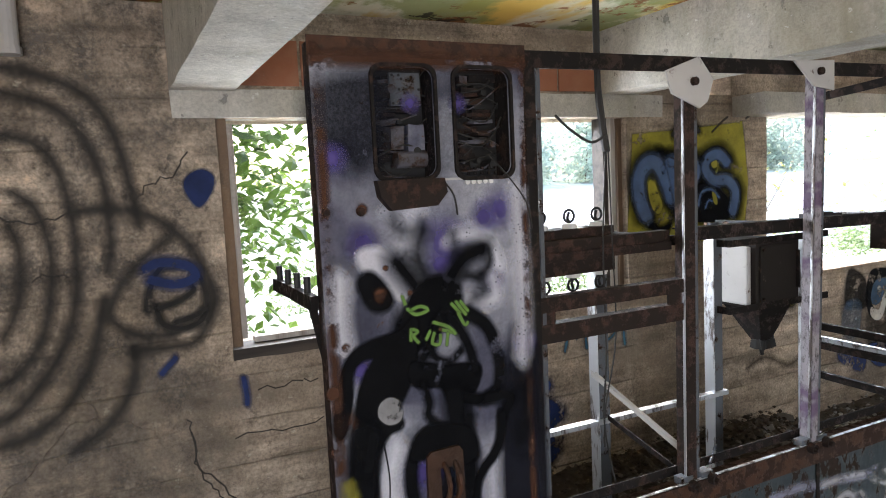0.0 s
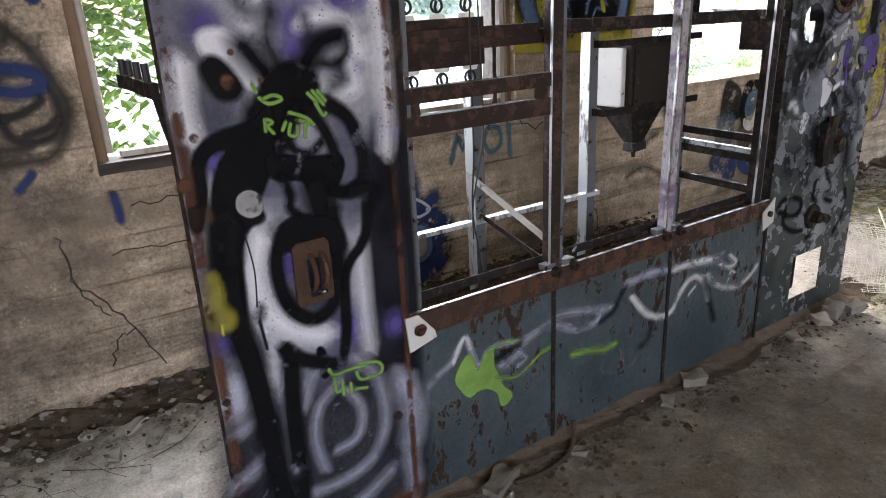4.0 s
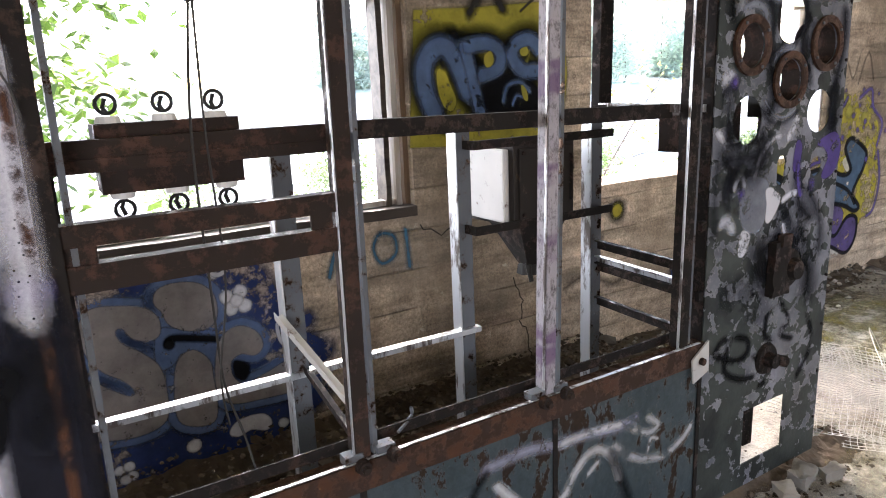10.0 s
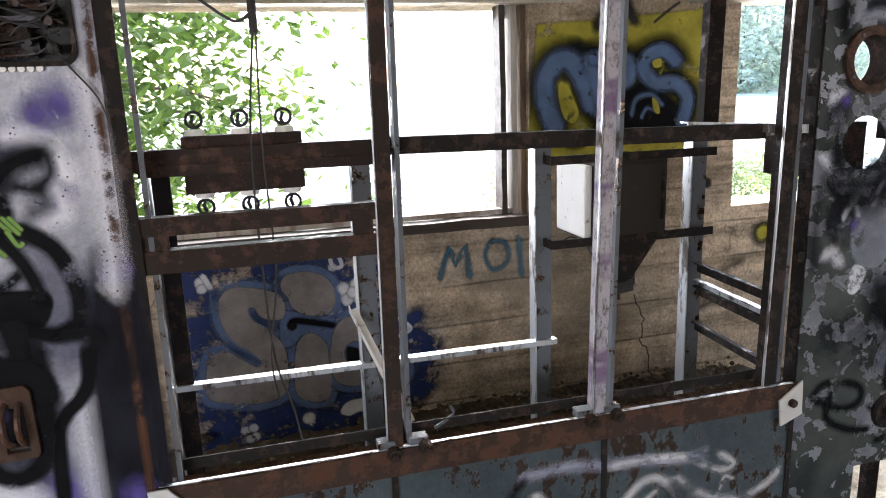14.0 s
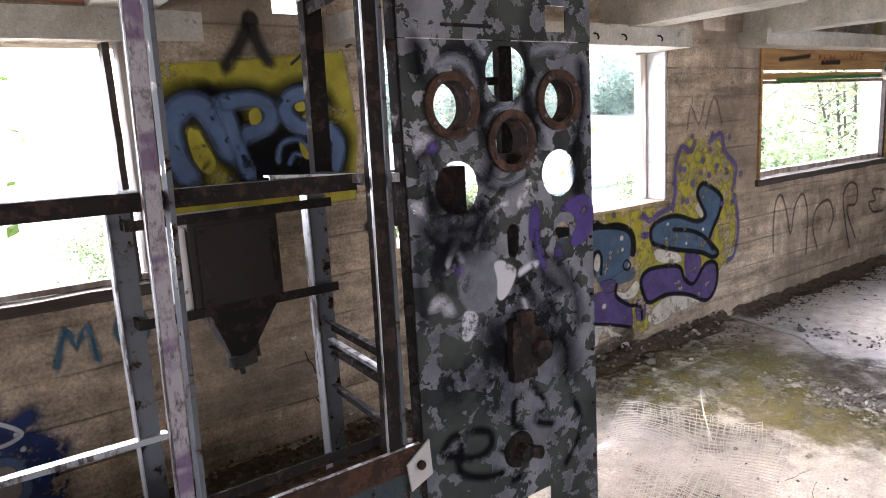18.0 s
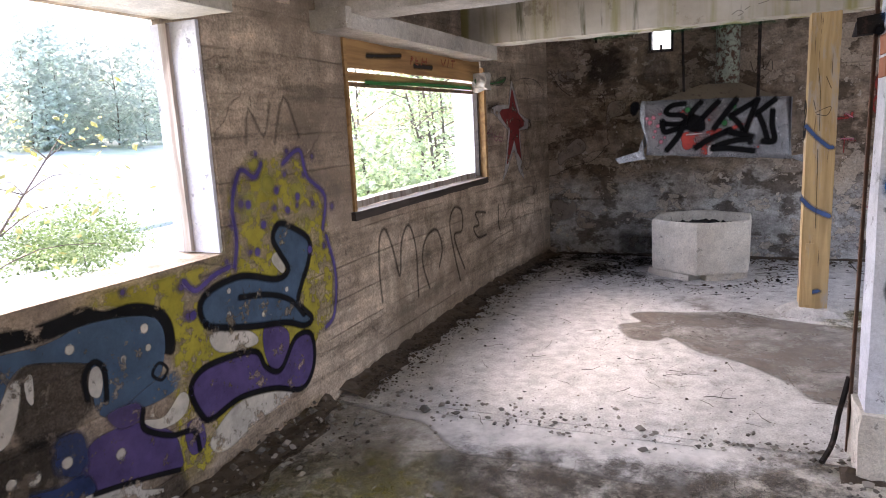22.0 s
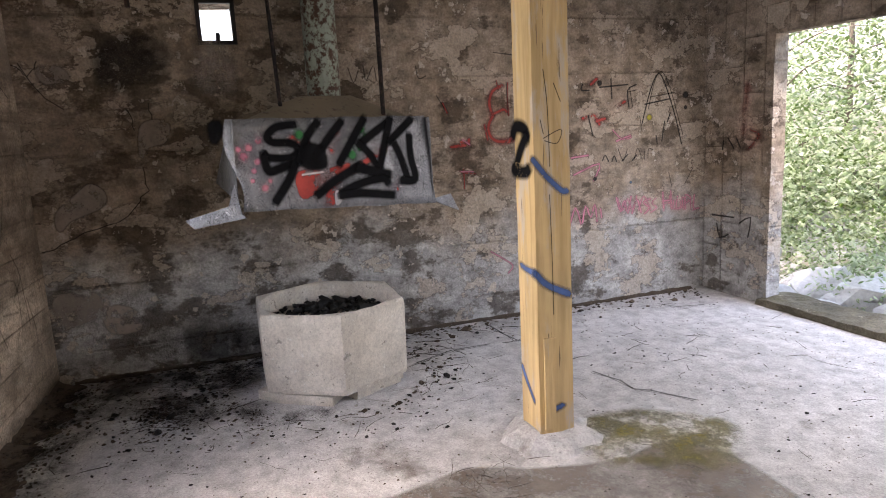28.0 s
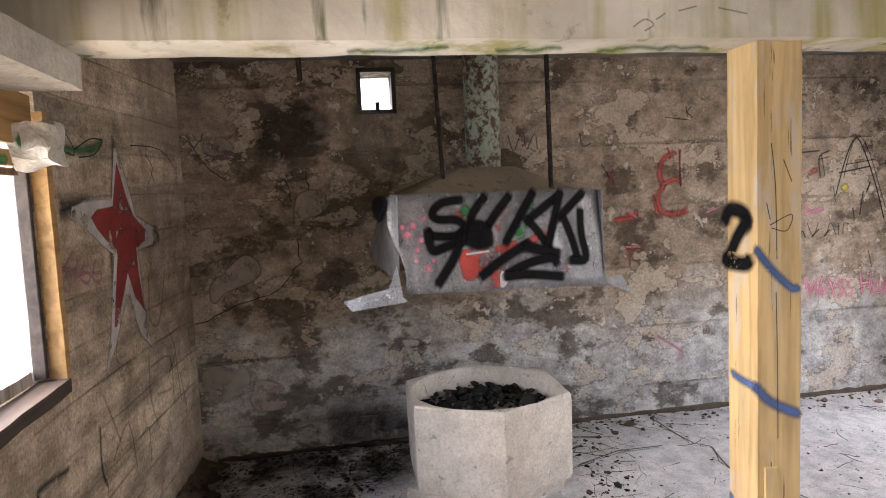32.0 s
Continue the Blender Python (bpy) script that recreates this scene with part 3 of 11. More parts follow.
def cyl(bm, a, b, r0, r1=None, n=12, caps=True):
    r1 = r0 if r1 is None else r1
    a, b = Vector(a), Vector(b)
    d = (b - a).normalized()
    u = d.orthogonal().normalized()
    w = d.cross(u)
    rings = []
    for p, r in ((a, r0), (b, r1)):
        rings.append([bm.verts.new(p + (u * math.cos(t) + w * math.sin(t)) * r) for t in (2 * math.pi * i / n for i in range(n))])
    for i in range(n):
        bm.faces.new((rings[0][i], rings[0][(i + 1) % n], rings[1][(i + 1) % n], rings[1][i]))
    if caps:
        bm.faces.new(rings[0][::-1])
        bm.faces.new(rings[1])
    return rings


def tube(bm, pts, r, n=6, taper=0.0):
    """A round bar along a line of points."""
    pts = [Vector(p) for p in pts]
    rings = []
    for i, p in enumerate(pts):
        d = (pts[min(i + 1, len(pts) - 1)] - pts[max(i - 1, 0)]).normalized()
        u = d.cross(Vector((0.31, 0.17, 0.93))).normalized()
        w = d.cross(u)
        rr = r * (1 - taper * i / max(1, len(pts) - 1))
        rings.append([bm.verts.new(p + (u * math.cos(t) + w * math.sin(t)) * rr) for t in (2 * math.pi * k / n for k in range(n))])
    for a, b in zip(rings, rings[1:]):
        for i in range(n):
            bm.faces.new((a[i], a[(i + 1) % n], b[(i + 1) % n], b[i]))
    bm.faces.new(rings[0][::-1])
    bm.faces.new(rings[-1])


def smooth_line(pts, per=6, closed=False):
    """Points on a smooth curve through pts."""
    P = [Vector(p) for p in pts]
    n = len(P)
    out = []
    for i in range(n if closed else n - 1):
        g = (lambda k: P[k % n]) if closed else (lambda k: P[min(max(k, 0), n - 1)])
        a, b, c, d = g(i - 1), g(i), g(i + 1), g(i + 2)
        for s in range(per):
            t = s / per
            out.append(0.5 * (2 * b + (c - a) * t + (2 * a - 5 * b + 4 * c - d) * t * t + (3 * b - a - 3 * c + d) * t ** 3))
    if not closed:
        out.append(P[-1])
    return out


def angle_iron(a, b, leg_u, leg_w, t=0.005):
    """An L section of steel from a to b; the legs are vectors from its corner."""
    a, b, u, w = Vector(a), Vector(b), Vector(leg_u), Vector(leg_w)
    nu, nw = u.normalized() * t, w.normalized() * t
    prof = [Vector(), u, u + nw, nu + nw, w + nu, w]
    bm = bmesh.new()
    r = [[bm.verts.new(p + q) for q in prof] for p in (a, b)]
    for i in range(6):
        j = (i + 1) % 6
        bm.faces.new((r[0][i], r[0][j], r[1][j], r[1][i]))
    bm.faces.new(r[0][::-1])
    bm.faces.new(r[1])
    bmesh.ops.recalc_face_normals(bm, faces=bm.faces[:])
    return bm


def plate(outer, holes, y0, y1, to3=None):
    """A sheet with holes cut through it. Outlines are lists of (x, z); it lies between y0 and y1."""
    to3 = to3 or (lambda x, y, z: (x, y, z))
    bm = bmesh.new()
    edges = []
    for loop in [outer, *holes]:
        vs = [bm.verts.new((x, y0, z)) for x, z in loop]
        edges += [bm.edges.new((vs[i], vs[(i + 1) % len(vs)])) for i in range(len(vs))]
    bmesh.ops.triangle_fill(bm, use_beauty=True, edges=edges)
    ret = bmesh.ops.extrude_face_region(bm, geom=bm.faces[:])
    for v in ret["geom"]:
        if isinstance(v, bmesh.types.BMVert):
            v.co.y = y1
    bmesh.ops.recalc_face_normals(bm, faces=bm.faces[:])
    for v in bm.verts:
        v.co = to3(*v.co)
    return bm


def circle(cx, cz, r, n=28, rz=None):
    return [(cx + r * math.cos(2 * math.pi * i / n), cz + (rz or r) * math.sin(2 * math.pi * i / n)) for i in range(n)]


def rrect(x0, x1, z0, z1, r, n=5):
    out = []
    for cx, cz, a in ((x1 - r, z1 - r, 0), (x0 + r, z1 - r, 90), (x0 + r, z0 + r, 180), (x1 - r, z0 + r, 270)):
        out += [(cx + r * math.cos(radians(a + 90 * i / n)), cz + r * math.sin(radians(a + 90 * i / n))) for i in range(n + 1)]
    return out


def wall_mesh(u0, u1, z0, z1, openings, depth, place, step=0.22, amp=0.006):
    """A wall with openings through it. place(u, d, z) lays it into the world; d runs from 0 at the inner face to depth."""
    def cuts(a, b, extra):
        n = max(1, round((b - a) / step))
        c = {round(a + (b - a) * i / n, 4) for i in range(n + 1)}
        for e in extra:
            if a < e < b:
                c = {k for k in c if abs(k - e) > 0.07 or k in (round(a, 4), round(b, 4))} | {e}
        return sorted(c)
    us = cuts(u0, u1, [e for o in openings for e in o[:2]])
    zs = cuts(z0, z1, [e for o in openings for e in o[2:]])
    us, zs = sorted(set(us) | {e for o in openings for e in o[:2] if u0 < e < u1}), sorted(set(zs) | {e for o in openings for e in o[2:] if z0 < e < z1})
    solid = lambda i, j: 0 <= i < len(us) - 1 and 0 <= j < len(zs) - 1 and not any(
        o[0] <= (us[i] + us[i + 1]) / 2 <= o[1] and o[2] <= (zs[j] + zs[j + 1]) / 2 <= o[3] for o in openings)
    bm = bmesh.new()
    made = {}

    def v(i, j, d):
        key = (i, j, d)
        if key not in made:
            p = Vector(place(us[i], d * depth, zs[j]))
            n = Vector(noise.noise_vector(p * 3.1)) * amp
            out = (Vector(place(us[i], 1, zs[j])) - Vector(place(us[i], 0, zs[j]))).normalized()
            made[key] = bm.verts.new(p + n - out * n.dot(out) * 0.65)
        return made[key]
    for i in range(len(us) - 1):
        for j in range(len(zs) - 1):
            if not solid(i, j):
                continue
            bm.faces.new((v(i, j, 0), v(i + 1, j, 0), v(i + 1, j + 1, 0), v(i, j + 1, 0)))
            bm.faces.new((v(i, j, 1), v(i, j + 1, 1), v(i + 1, j + 1, 1), v(i + 1, j, 1)))
            for di, dj, a, b in ((-1, 0, (i, j), (i, j + 1)), (1, 0, (i + 1, j), (i + 1, j + 1)), (0, -1, (i, j), (i + 1, j)), (0, 1, (i, j + 1), (i + 1, j + 1))):
                if not solid(i + di, j + dj):
                    bm.faces.new((v(*a, 0), v(*b, 0), v(*b, 1), v(*a, 1)))
    bmesh.ops.recalc_face_normals(bm, faces=bm.faces[:])
    return bm


def stones(n, spots, size, flat=0.6, seed=1, rest=0.35):
    """Many small broken lumps in one mesh. spots(rng) gives a place x, y, z of the ground under each."""
    rng = random.Random(seed)
    verts, faces = [], []
    base = [(1, 0, 0), (-1, 0, 0), (0, 1, 0), (0, -1, 0), (0, 0, 1), (0, 0, -1), (.6, .6, .6), (-.6, -.6, .6)]
    tri = [(0, 6, 4), (0, 2, 6), (2, 4, 6), (2, 1, 4), (1, 7, 4), (1, 3, 7), (3, 4, 7), (3, 0, 4), (2, 0, 5), (1, 2, 5), (3, 1, 5), (0, 3, 5)]
    for _ in range(n):
        x, y, z = spots(rng)
        r = size * rng.uniform(0.4, 1.0) ** 2 * (2.2 if rng.random() < 0.05 else 1)
        a = rng.uniform(0, 6.28)
        ca, sa = math.cos(a), math.sin(a)
        sx, sy, sz = r * rng.uniform(0.7, 1.3), r * rng.uniform(0.6, 1.0), r * flat * rng.uniform(0.6, 1.2)
        k = len(verts)
        for px, py, pz in base:
            px, py, pz = px * sx * rng.uniform(.75, 1.2), py * sy * rng.uniform(.75, 1.2), pz * sz * rng.uniform(.75, 1.2)
            verts.append((x + px * ca - py * sa, y + px * sa + py * ca, z + pz + sz * rest))
        faces += [tuple(k + i for i in t) for t in tri]
    me = bpy.data.meshes.new("stones")
    me.from_pydata(verts, [], faces)
    me.update()
    return me


def stuff(name, me, material, label, category):
    me.materials.append(material)
    return tagged(new(name, me), label, category, kind="stuff")


# ---- spray paint strokes, laid a hair above their surface ----
class Surface:
    """A flat face to paint on: origin, two directions in it, and the way out of it."""

    def __init__(self, owner, origin, u, v, out, gap=0.007, pitch=0.00008):
        self.owner, self.o, self.u, self.v, self.out = owner, Vector(origin), Vector(u), Vector(v), Vector(out)
        self.gap, self.pitch, self.n = gap, pitch, 0

    def at(self, p, lift):
        return self.o + self.u * p[0] + self.v * p[1] + self.out * lift

    def lift(self):
        self.n += 1
        return self.gap + self.pitch * self.n


def coat_mesh(name, verts, faces, coat, material, owner, label=""):
    me = bpy.data.meshes.new(name)
    me.from_pydata(verts, [], faces)
    me.materials.append(material)
    a = me.attributes.new("coat", "FLOAT", "POINT")
    a.data.foreach_set("value", coat)
    me.update()
    ob = new(name, me)
    ob.parent = owner
    if owner.parent is None:
        ob.matrix_parent_inverse = owner.matrix_basis.inverted()
    if label:
        ob["label"] = label
    ob.visible_shadow = False
    return ob


class Coat:
    """Collects strokes of one colour on one surface into one mesh."""

    def __init__(self, surface, material, name="graffiti", label=""):
        self.s, self.m, self.name, self.label = surface, material, name, label
        self.v, self.f, self.c = [], [], []

    def flush(self):
        if self.v:
            coat_mesh(self.name, self.v, self.f, self.c, self.m, self.s.owner, self.label)
        self.v, self.f, self.c = [], [], []
        return self

    def stroke(self, pts, width, soft=0.35, per=6, closed=False, strength=1.0):
        soft = min(0.97, soft * 1.5)
        pts = smooth_line([(p[0], p[1], 0) for p in pts], per, closed) if len(pts) > 2 or closed else [Vector((p[0], p[1], 0)) for p in pts]
        if closed:
            pts.append(pts[0])
        lift = self.s.lift()
        d0 = (pts[1] - pts[0]).normalized()
        d1 = (pts[-1] - pts[-2]).normalized()
        seq = [(pts[0] - d0 * width * (0.5 + soft * 0.5), 0.0)] + [(p, strength) for p in pts] + [(pts[-1] + d1 * width * (0.5 + soft * 0.5), 0.0)]
        prof = ((-0.5 - soft * 0.5, 0.0), (-0.5 + soft * 0.5, 1.0), (0.0, 1.0), (0.5 - soft * 0.5, 1.0), (0.5 + soft * 0.5, 0.0))
        k = len(self.v)
        for i, (p, c) in enumerate(seq):
            d = (seq[min(i + 1, len(seq) - 1)][0] - seq[max(i - 1, 0)][0]).normalized()
            nx, ny = -d.y, d.x
            sh = 1.0 if c else 0.6
            for o, cc in prof:
                self.v.append(self.s.at((p.x + nx * o * width * sh, p.y + ny * o * width * sh), lift))
                self.c.append(cc * c)
        for i in range(len(seq) - 1):
            for j in range(4):
                a = k + i * 5 + j
                self.f.append((a, a + 1, a + 6, a + 5))
        return self.flush()

    def fill(self, pts, soft=0.03, per=5, sharp=False, strength=1.0):
        soft *= 1.3
        pts = [Vector((p[0], p[1], 0)) for p in pts] if sharp else smooth_line([(p[0], p[1], 0) for p in pts], per, True)
        lift = self.s.lift()
        n = len(pts)
        area = sum(pts[i].x * pts[(i + 1) % n].y - pts[(i + 1) % n].x * pts[i].y for i in range(n))
        sg = 1 if area > 0 else -1
        bm = bmesh.new()
        vs = [bm.verts.new(p) for p in pts]
        es = [bm.edges.new((vs[i], vs[(i + 1) % n])) for i in range(n)]
        bmesh.ops.triangle_fill(bm, use_beauty=True, edges=es)
        bm.verts.index_update()
        k = len(self.v)
        for v in bm.verts:
            self.v.append(self.s.at(v.co, lift))
            self.c.append(strength)
        for f in bm.faces:
            self.f.append(tuple(k + v.index for v in f.verts))
        bm.free()
        k2 = len(self.v)
        for i in range(n):
            d = (pts[(i + 1) % n] - pts[i - 1]).normalized()
            q = (pts[i].x + sg * d.y * soft, pts[i].y - sg * d.x * soft)
            self.v.append(self.s.at(q, lift))
            self.c.append(0.0)
        for i in range(n):
            j = (i + 1) % n
            self.f.append((k + i, k + j, k2 + j, k2 + i))
        return self.flush()

    def dot(self, x, z, r, soft=0.5):
        lift, n = self.s.lift(), 16
        inner = max(0.05, 1 - soft)
        rings = ((inner * r, 1.0), (0.5 * (inner + 1 + soft * 0.5) * r, 0.5), ((1 + soft * 0.5) * r, 0.0))
        self.v.append(self.s.at((x, z), lift))
        self.c.append(1.0)
        for rr, cc in rings:
            for i in range(n):
                w = 1 + 0.12 * noise.noise(Vector((x * 9 + math.cos(i * 6.283 / n), z * 9 + math.sin(i * 6.283 / n), 3)))
                self.v.append(self.s.at((x + rr * w * math.cos(i * 6.283 / n), z + rr * w * math.sin(i * 6.283 / n)), lift))
                self.c.append(cc)
        for i in range(n):
            j = (i + 1) % n
            self.f.append((0, 1 + i, 1 + j))
            for k in (0, 1):
                a = 1 + k * n
                self.f.append((a + i, a + n + i, a + n + j, a + j))
        return self.flush()

    def done(self):
        return self.flush()

# ---- the shell of the building ----
NORTH, EAST, SOUTH, WEST, TOP, NEARTOP = 2.84, 10.93, -2.42, -3.2, 2.46, 2.42


def north_place(u, d, z):
    bend = max(0.0, u - 9.35) * 0.1
    return (u, NORTH - bend + d, z)


wall_north = link_mesh("wall_north", wall_mesh(WEST - 0.25, EAST + 0.3, -0.4, 2.62, [
    (0.4, 2.5, 1.04, 1.985), (3.59, 5.79, 1.0, 2.01), (6.9, 9.23, 1.0, 2.06), (6.18, 6.44, 2.13, 2.34), (3.06, 3.29, 2.11, 2.3)], 0.27, north_place), BOARD)
tagged(wall_north, "brown-grey board-marked concrete wall with window openings", "wall", kind="structure")
wall_east = link_mesh("wall_east", wall_mesh(SOUTH - 0.25, NORTH - 0.12, -0.4, 2.62, [(1.385, 1.6, 2.15, 2.39)], 0.27, lambda u, d, z: (EAST + d, u, z)), EASTM)
tagged(wall_east, "patchy stained plaster wall with flaking grey patches", "wall", kind="structure")
# Doorway plus two unseen, assumed window openings, added to let light in.
wall_south = link_mesh("wall_south", wall_mesh(WEST - 0.25, EAST, -0.4, 2.62, [(7.5, 10.2, 0.02, 2.09), (4.2, 6.3, 0.9, 2.1), (-2.8, 0.2, 0.9, 2.0)], 0.13, lambda u, d, z: (u, SOUTH - d, z)), EASTM)
tagged(wall_south, "stained plaster wall with a wide open doorway", "wall", kind="structure")
# Assumed end wall, out of view, that closes the room to outside light.
wall_west = link_mesh("wall_west", wall_mesh(SOUTH, NORTH, -0.4, 2.62, [], 0.27, lambda u, d, z: (WEST - d, u, z)), BOARD)
tagged(wall_west, "assumed unseen end wall of brown-grey board-marked concrete", "wall", kind="structure")
floor = link_mesh("floor", rough_box(WEST, 6.6, SOUTH - 0.02, NORTH + 0.02, -0.35, 0.0, 0.35, 0.006), FLOOR_A)
tagged(floor, "dirty concrete floor with moss and rubble", "floor", kind="structure")
floor_back = link_mesh("floor_back", rough_box(6.603, EAST, SOUTH - 0.02, NORTH + 0.02, -0.35, 0.012, 0.35, 0.006), FLOOR_B)
tagged(floor_back, "pale dusty concrete floor", "floor", kind="structure")
ceiling = link_mesh("ceiling", boxm(WEST, 6.65, SOUTH, NORTH, NEARTOP, 2.63, bevel=0), CEILM)
tagged(ceiling, "concrete ceiling with yellow and green water stains", "ceiling", kind="structure")
ceiling_back = link_mesh("ceiling_back", boxm(6.653, EAST, SOUTH, NORTH, TOP, 2.63, bevel=0), DARKC)
tagged(ceiling_back, "grey stained concrete ceiling", "ceiling", kind="structure")
roof = link_mesh("roof", boxm(WEST - 0.3, EAST + 0.32, SOUTH - 0.3, NORTH + 0.3, 2.64, 2.8), DARKC)
tagged(roof, "flat concrete roof slab", "roof", kind="structure")

for x0, x1, z, mt, lab in ((0.24, 0.474, 2.09, BEAMC, "whitewashed cracked concrete ceiling beam"), (2.33, 2.57, 2.1, BEAMC, "whitewashed concrete ceiling beam"),
                           (5.12, 5.37, 2.09, BEAMC, "whitewashed concrete ceiling beam"), (6.66, 6.93, 2.095, BEAMC, "whitewashed concrete ceiling beam"),
                           (8.8, 9.06, 2.125, STAINB, "concrete ceiling beam with yellow-green moss runs")):
    BEAM = tagged(link_mesh("ceiling_beam", rough_box(x0, x1, SOUTH - 0.01, NORTH + 0.01, z, 2.5, 0.12, 0.006, 6), mt), lab, "beam", "ceiling beams", "structure")

for x0, x1, y0, z0, z1 in ((0.24, 2.75, NORTH - 0.012, 1.985, 2.1), (3.3, 5.73, 2.62, 1.985, 2.1), (6.6, 9.04, 2.62, 2.02, 2.125)):
    tagged(link_mesh("lintel", rough_box(x0, x1, y0, NORTH + 0.1, z0, z1, 0.1, 0.005, 7), BEAMC), "pale concrete window lintel", "lintel", "window lintels", "structure")
tagged(link_mesh("wall_block", rough_box(9.03, 9.15, 2.73, 2.86, 1.79, 1.92, 0.02, 0.034, 12), BEAMC), "broken lump of concrete left on the wall", "concrete lump", kind="structure")
for i in range(7):
    tagged(link_mesh("brick", rough_box(0.5 + 0.262 * i, 0.75 + 0.262 * i, NORTH - 0.006, NORTH + 0.09, 2.115, 2.3, 0.07, 0.004, 9), BRICKM, wall_north))

# partition stub of limewashed brick
partition = link_mesh("wall_partition", wall_mesh(SOUTH, 0.28, 0.28, 2.15, [], 0.185, lambda u, d, z: (6.475 + d, u, z), 0.09, 0.009), LIME)
tagged(partition, "white limewashed partition wall stub with graffiti", "wall", kind="structure")
tagged(link_mesh("partition_base", rough_box(6.44, 6.69, SOUTH, 0.3, -0.02, 0.278, 0.06, 0.012, 9), CURB), "rough grey concrete base of the partition", "wall base", kind="structure")
for z0 in (1.6, 1.685):
    link_mesh("brick", rough_box(6.468, 6.6, 0.252, 0.288, z0, z0 + 0.072, 0.03, 0.006, 14), BRICKM, partition)
door_post = thing("door_frame_angle", (6.68, 0.3, 0.0), "rusty bent steel angle on the edge of the partition", "door frame", kind="structure")
part("upright", angle_iron((6.69, 0.31, 0.0), (6.675, 0.3, 1.9), (-0.022, 0, 0), (0, -0.016, 0)), RUST_PALE, door_post)
_b = bmesh.new()
tube(_b, smooth_line([(6.69, 0.31, 0.35), (6.67, 0.34, 0.2), (6.6, 0.37, 0.08), (6.5, 0.42, 0.03)], 4), 0.012, 5)
part("bent_foot", _b, RUST_DARK, door_post, "twisted strip of rusted steel")
part("top_tab", rough_box(6.58, 6.72, 0.27, 0.37, 1.77, 1.83, 0.05, 0.02, 9), RUST_DARK, door_post)

# ridge of broken masonry where a wall once stood
tagged(link_mesh("floor_ridge", rough_box(6.53, 6.66, 0.3, 2.8, -0.05, 0.01, 0.09, 0.01, 8), FLOOR_B), "low broken concrete ridge across the floor", "floor ridge", kind="structure")
sill_south = link_mesh("door_sill", rough_box(7.45, 10.25, SOUTH - 0.3, SOUTH + 0.06, -0.3, 0.07, 0.06, 0.024, 8), SILLC)
tagged(sill_south, "dark chipped concrete door sill", "door sill", kind="structure")

# ---- window joinery ----
def window_a():
    w = thing("window_1", (1.4, NORTH, 1.04), "weathered bare timber window frame without glass", "window", kind="structure")
    part("jamb", rough_box(0.4, 0.445, NORTH + 0.03, NORTH + 0.13, 1.04, 1.985, 0.08, 0.004, 9), BROWNW, w)
    part("jamb", boxm(0.448, 0.475, NORTH + 0.06, NORTH + 0.12, 1.07, 1.97), PALEW, w)
    part("sill", rough_box(0.4, 2.5, NORTH - 0.02, NORTH + 0.13, 1.0, 1.045, 0.1, 0.006, 9), DARKW, w, "split dark timber sill")
    part("sill_bead", boxm(0.5, 2.46, NORTH + 0.05, NORTH + 0.1, 1.05, 1.075), PALEW, w)
    for x0, x1, mt in ((2.472, 2.5, BROWNW), (2.428, 2.455, PALEW), (2.376, 2.402, DARKW)):
        part("jamb", rough_box(x0, x1, NORTH + 0.04, NORTH + 0.13, 1.045, 1.985, 0.09, 0.004, 9), mt, w)
    return w


def window_c():
    w = thing("window_3", (8.0, NORTH, 1.0), "timber window frame with planks nailed over its top", "window", kind="structure")
    part("plank", rough_box(6.9, 9.2, NORTH + 0.0, NORTH + 0.025, 1.86, 2.03, 0.1, 0.004, 6), PLANKW, w, "ochre plank with scrawled letters")
    part("plank", rough_box(6.9, 9.18, NORTH + 0.02, NORTH + 0.045, 1.79, 1.84, 0.1, 0.004, 6), PLANKW, w)
    part("plank", rough_box(6.92, 9.18, NORTH + 0.05, NORTH + 0.07, 1.76, 1.785, 0.1, 0.003, 6), BROWNW, w)
    part("sill", rough_box(6.88, 9.24, NORTH - 0.03, NORTH + 0.07, 0.98, 1.03, 0.1, 0.005, 8), DARKW, w, "charred black timber sill")
    part("sill_bead", rough_box(6.95, 9.2, NORTH + 0.08, NORTH + 0.17, 1.03, 1.075, 0.12, 0.006, 8), PALEW, w)
    part("reveal_board", rough_box(9.21, 9.227, NORTH + 0.08, NORTH + 0.265, 1.03, 2.0, 0.1, 0.002, 8), LIME, w, "white painted reveal board")
    part("jamb", boxm(9.2, 9.226, NORTH + 0.035, NORTH + 0.075, 1.04, 1.8), DARKW, w)
    part("jamb", rough_box(6.9, 6.93, NORTH - 0.015, NORTH + 0.07, 1.03, 2.03, 0.1, 0.003, 8), PLANKW, w)
    part("jamb", rough_box(9.228, 9.275, NORTH - 0.022, NORTH + 0.03, 1.0, 1.98, 0.1, 0.004, 8), PLANKW, w)
    return w


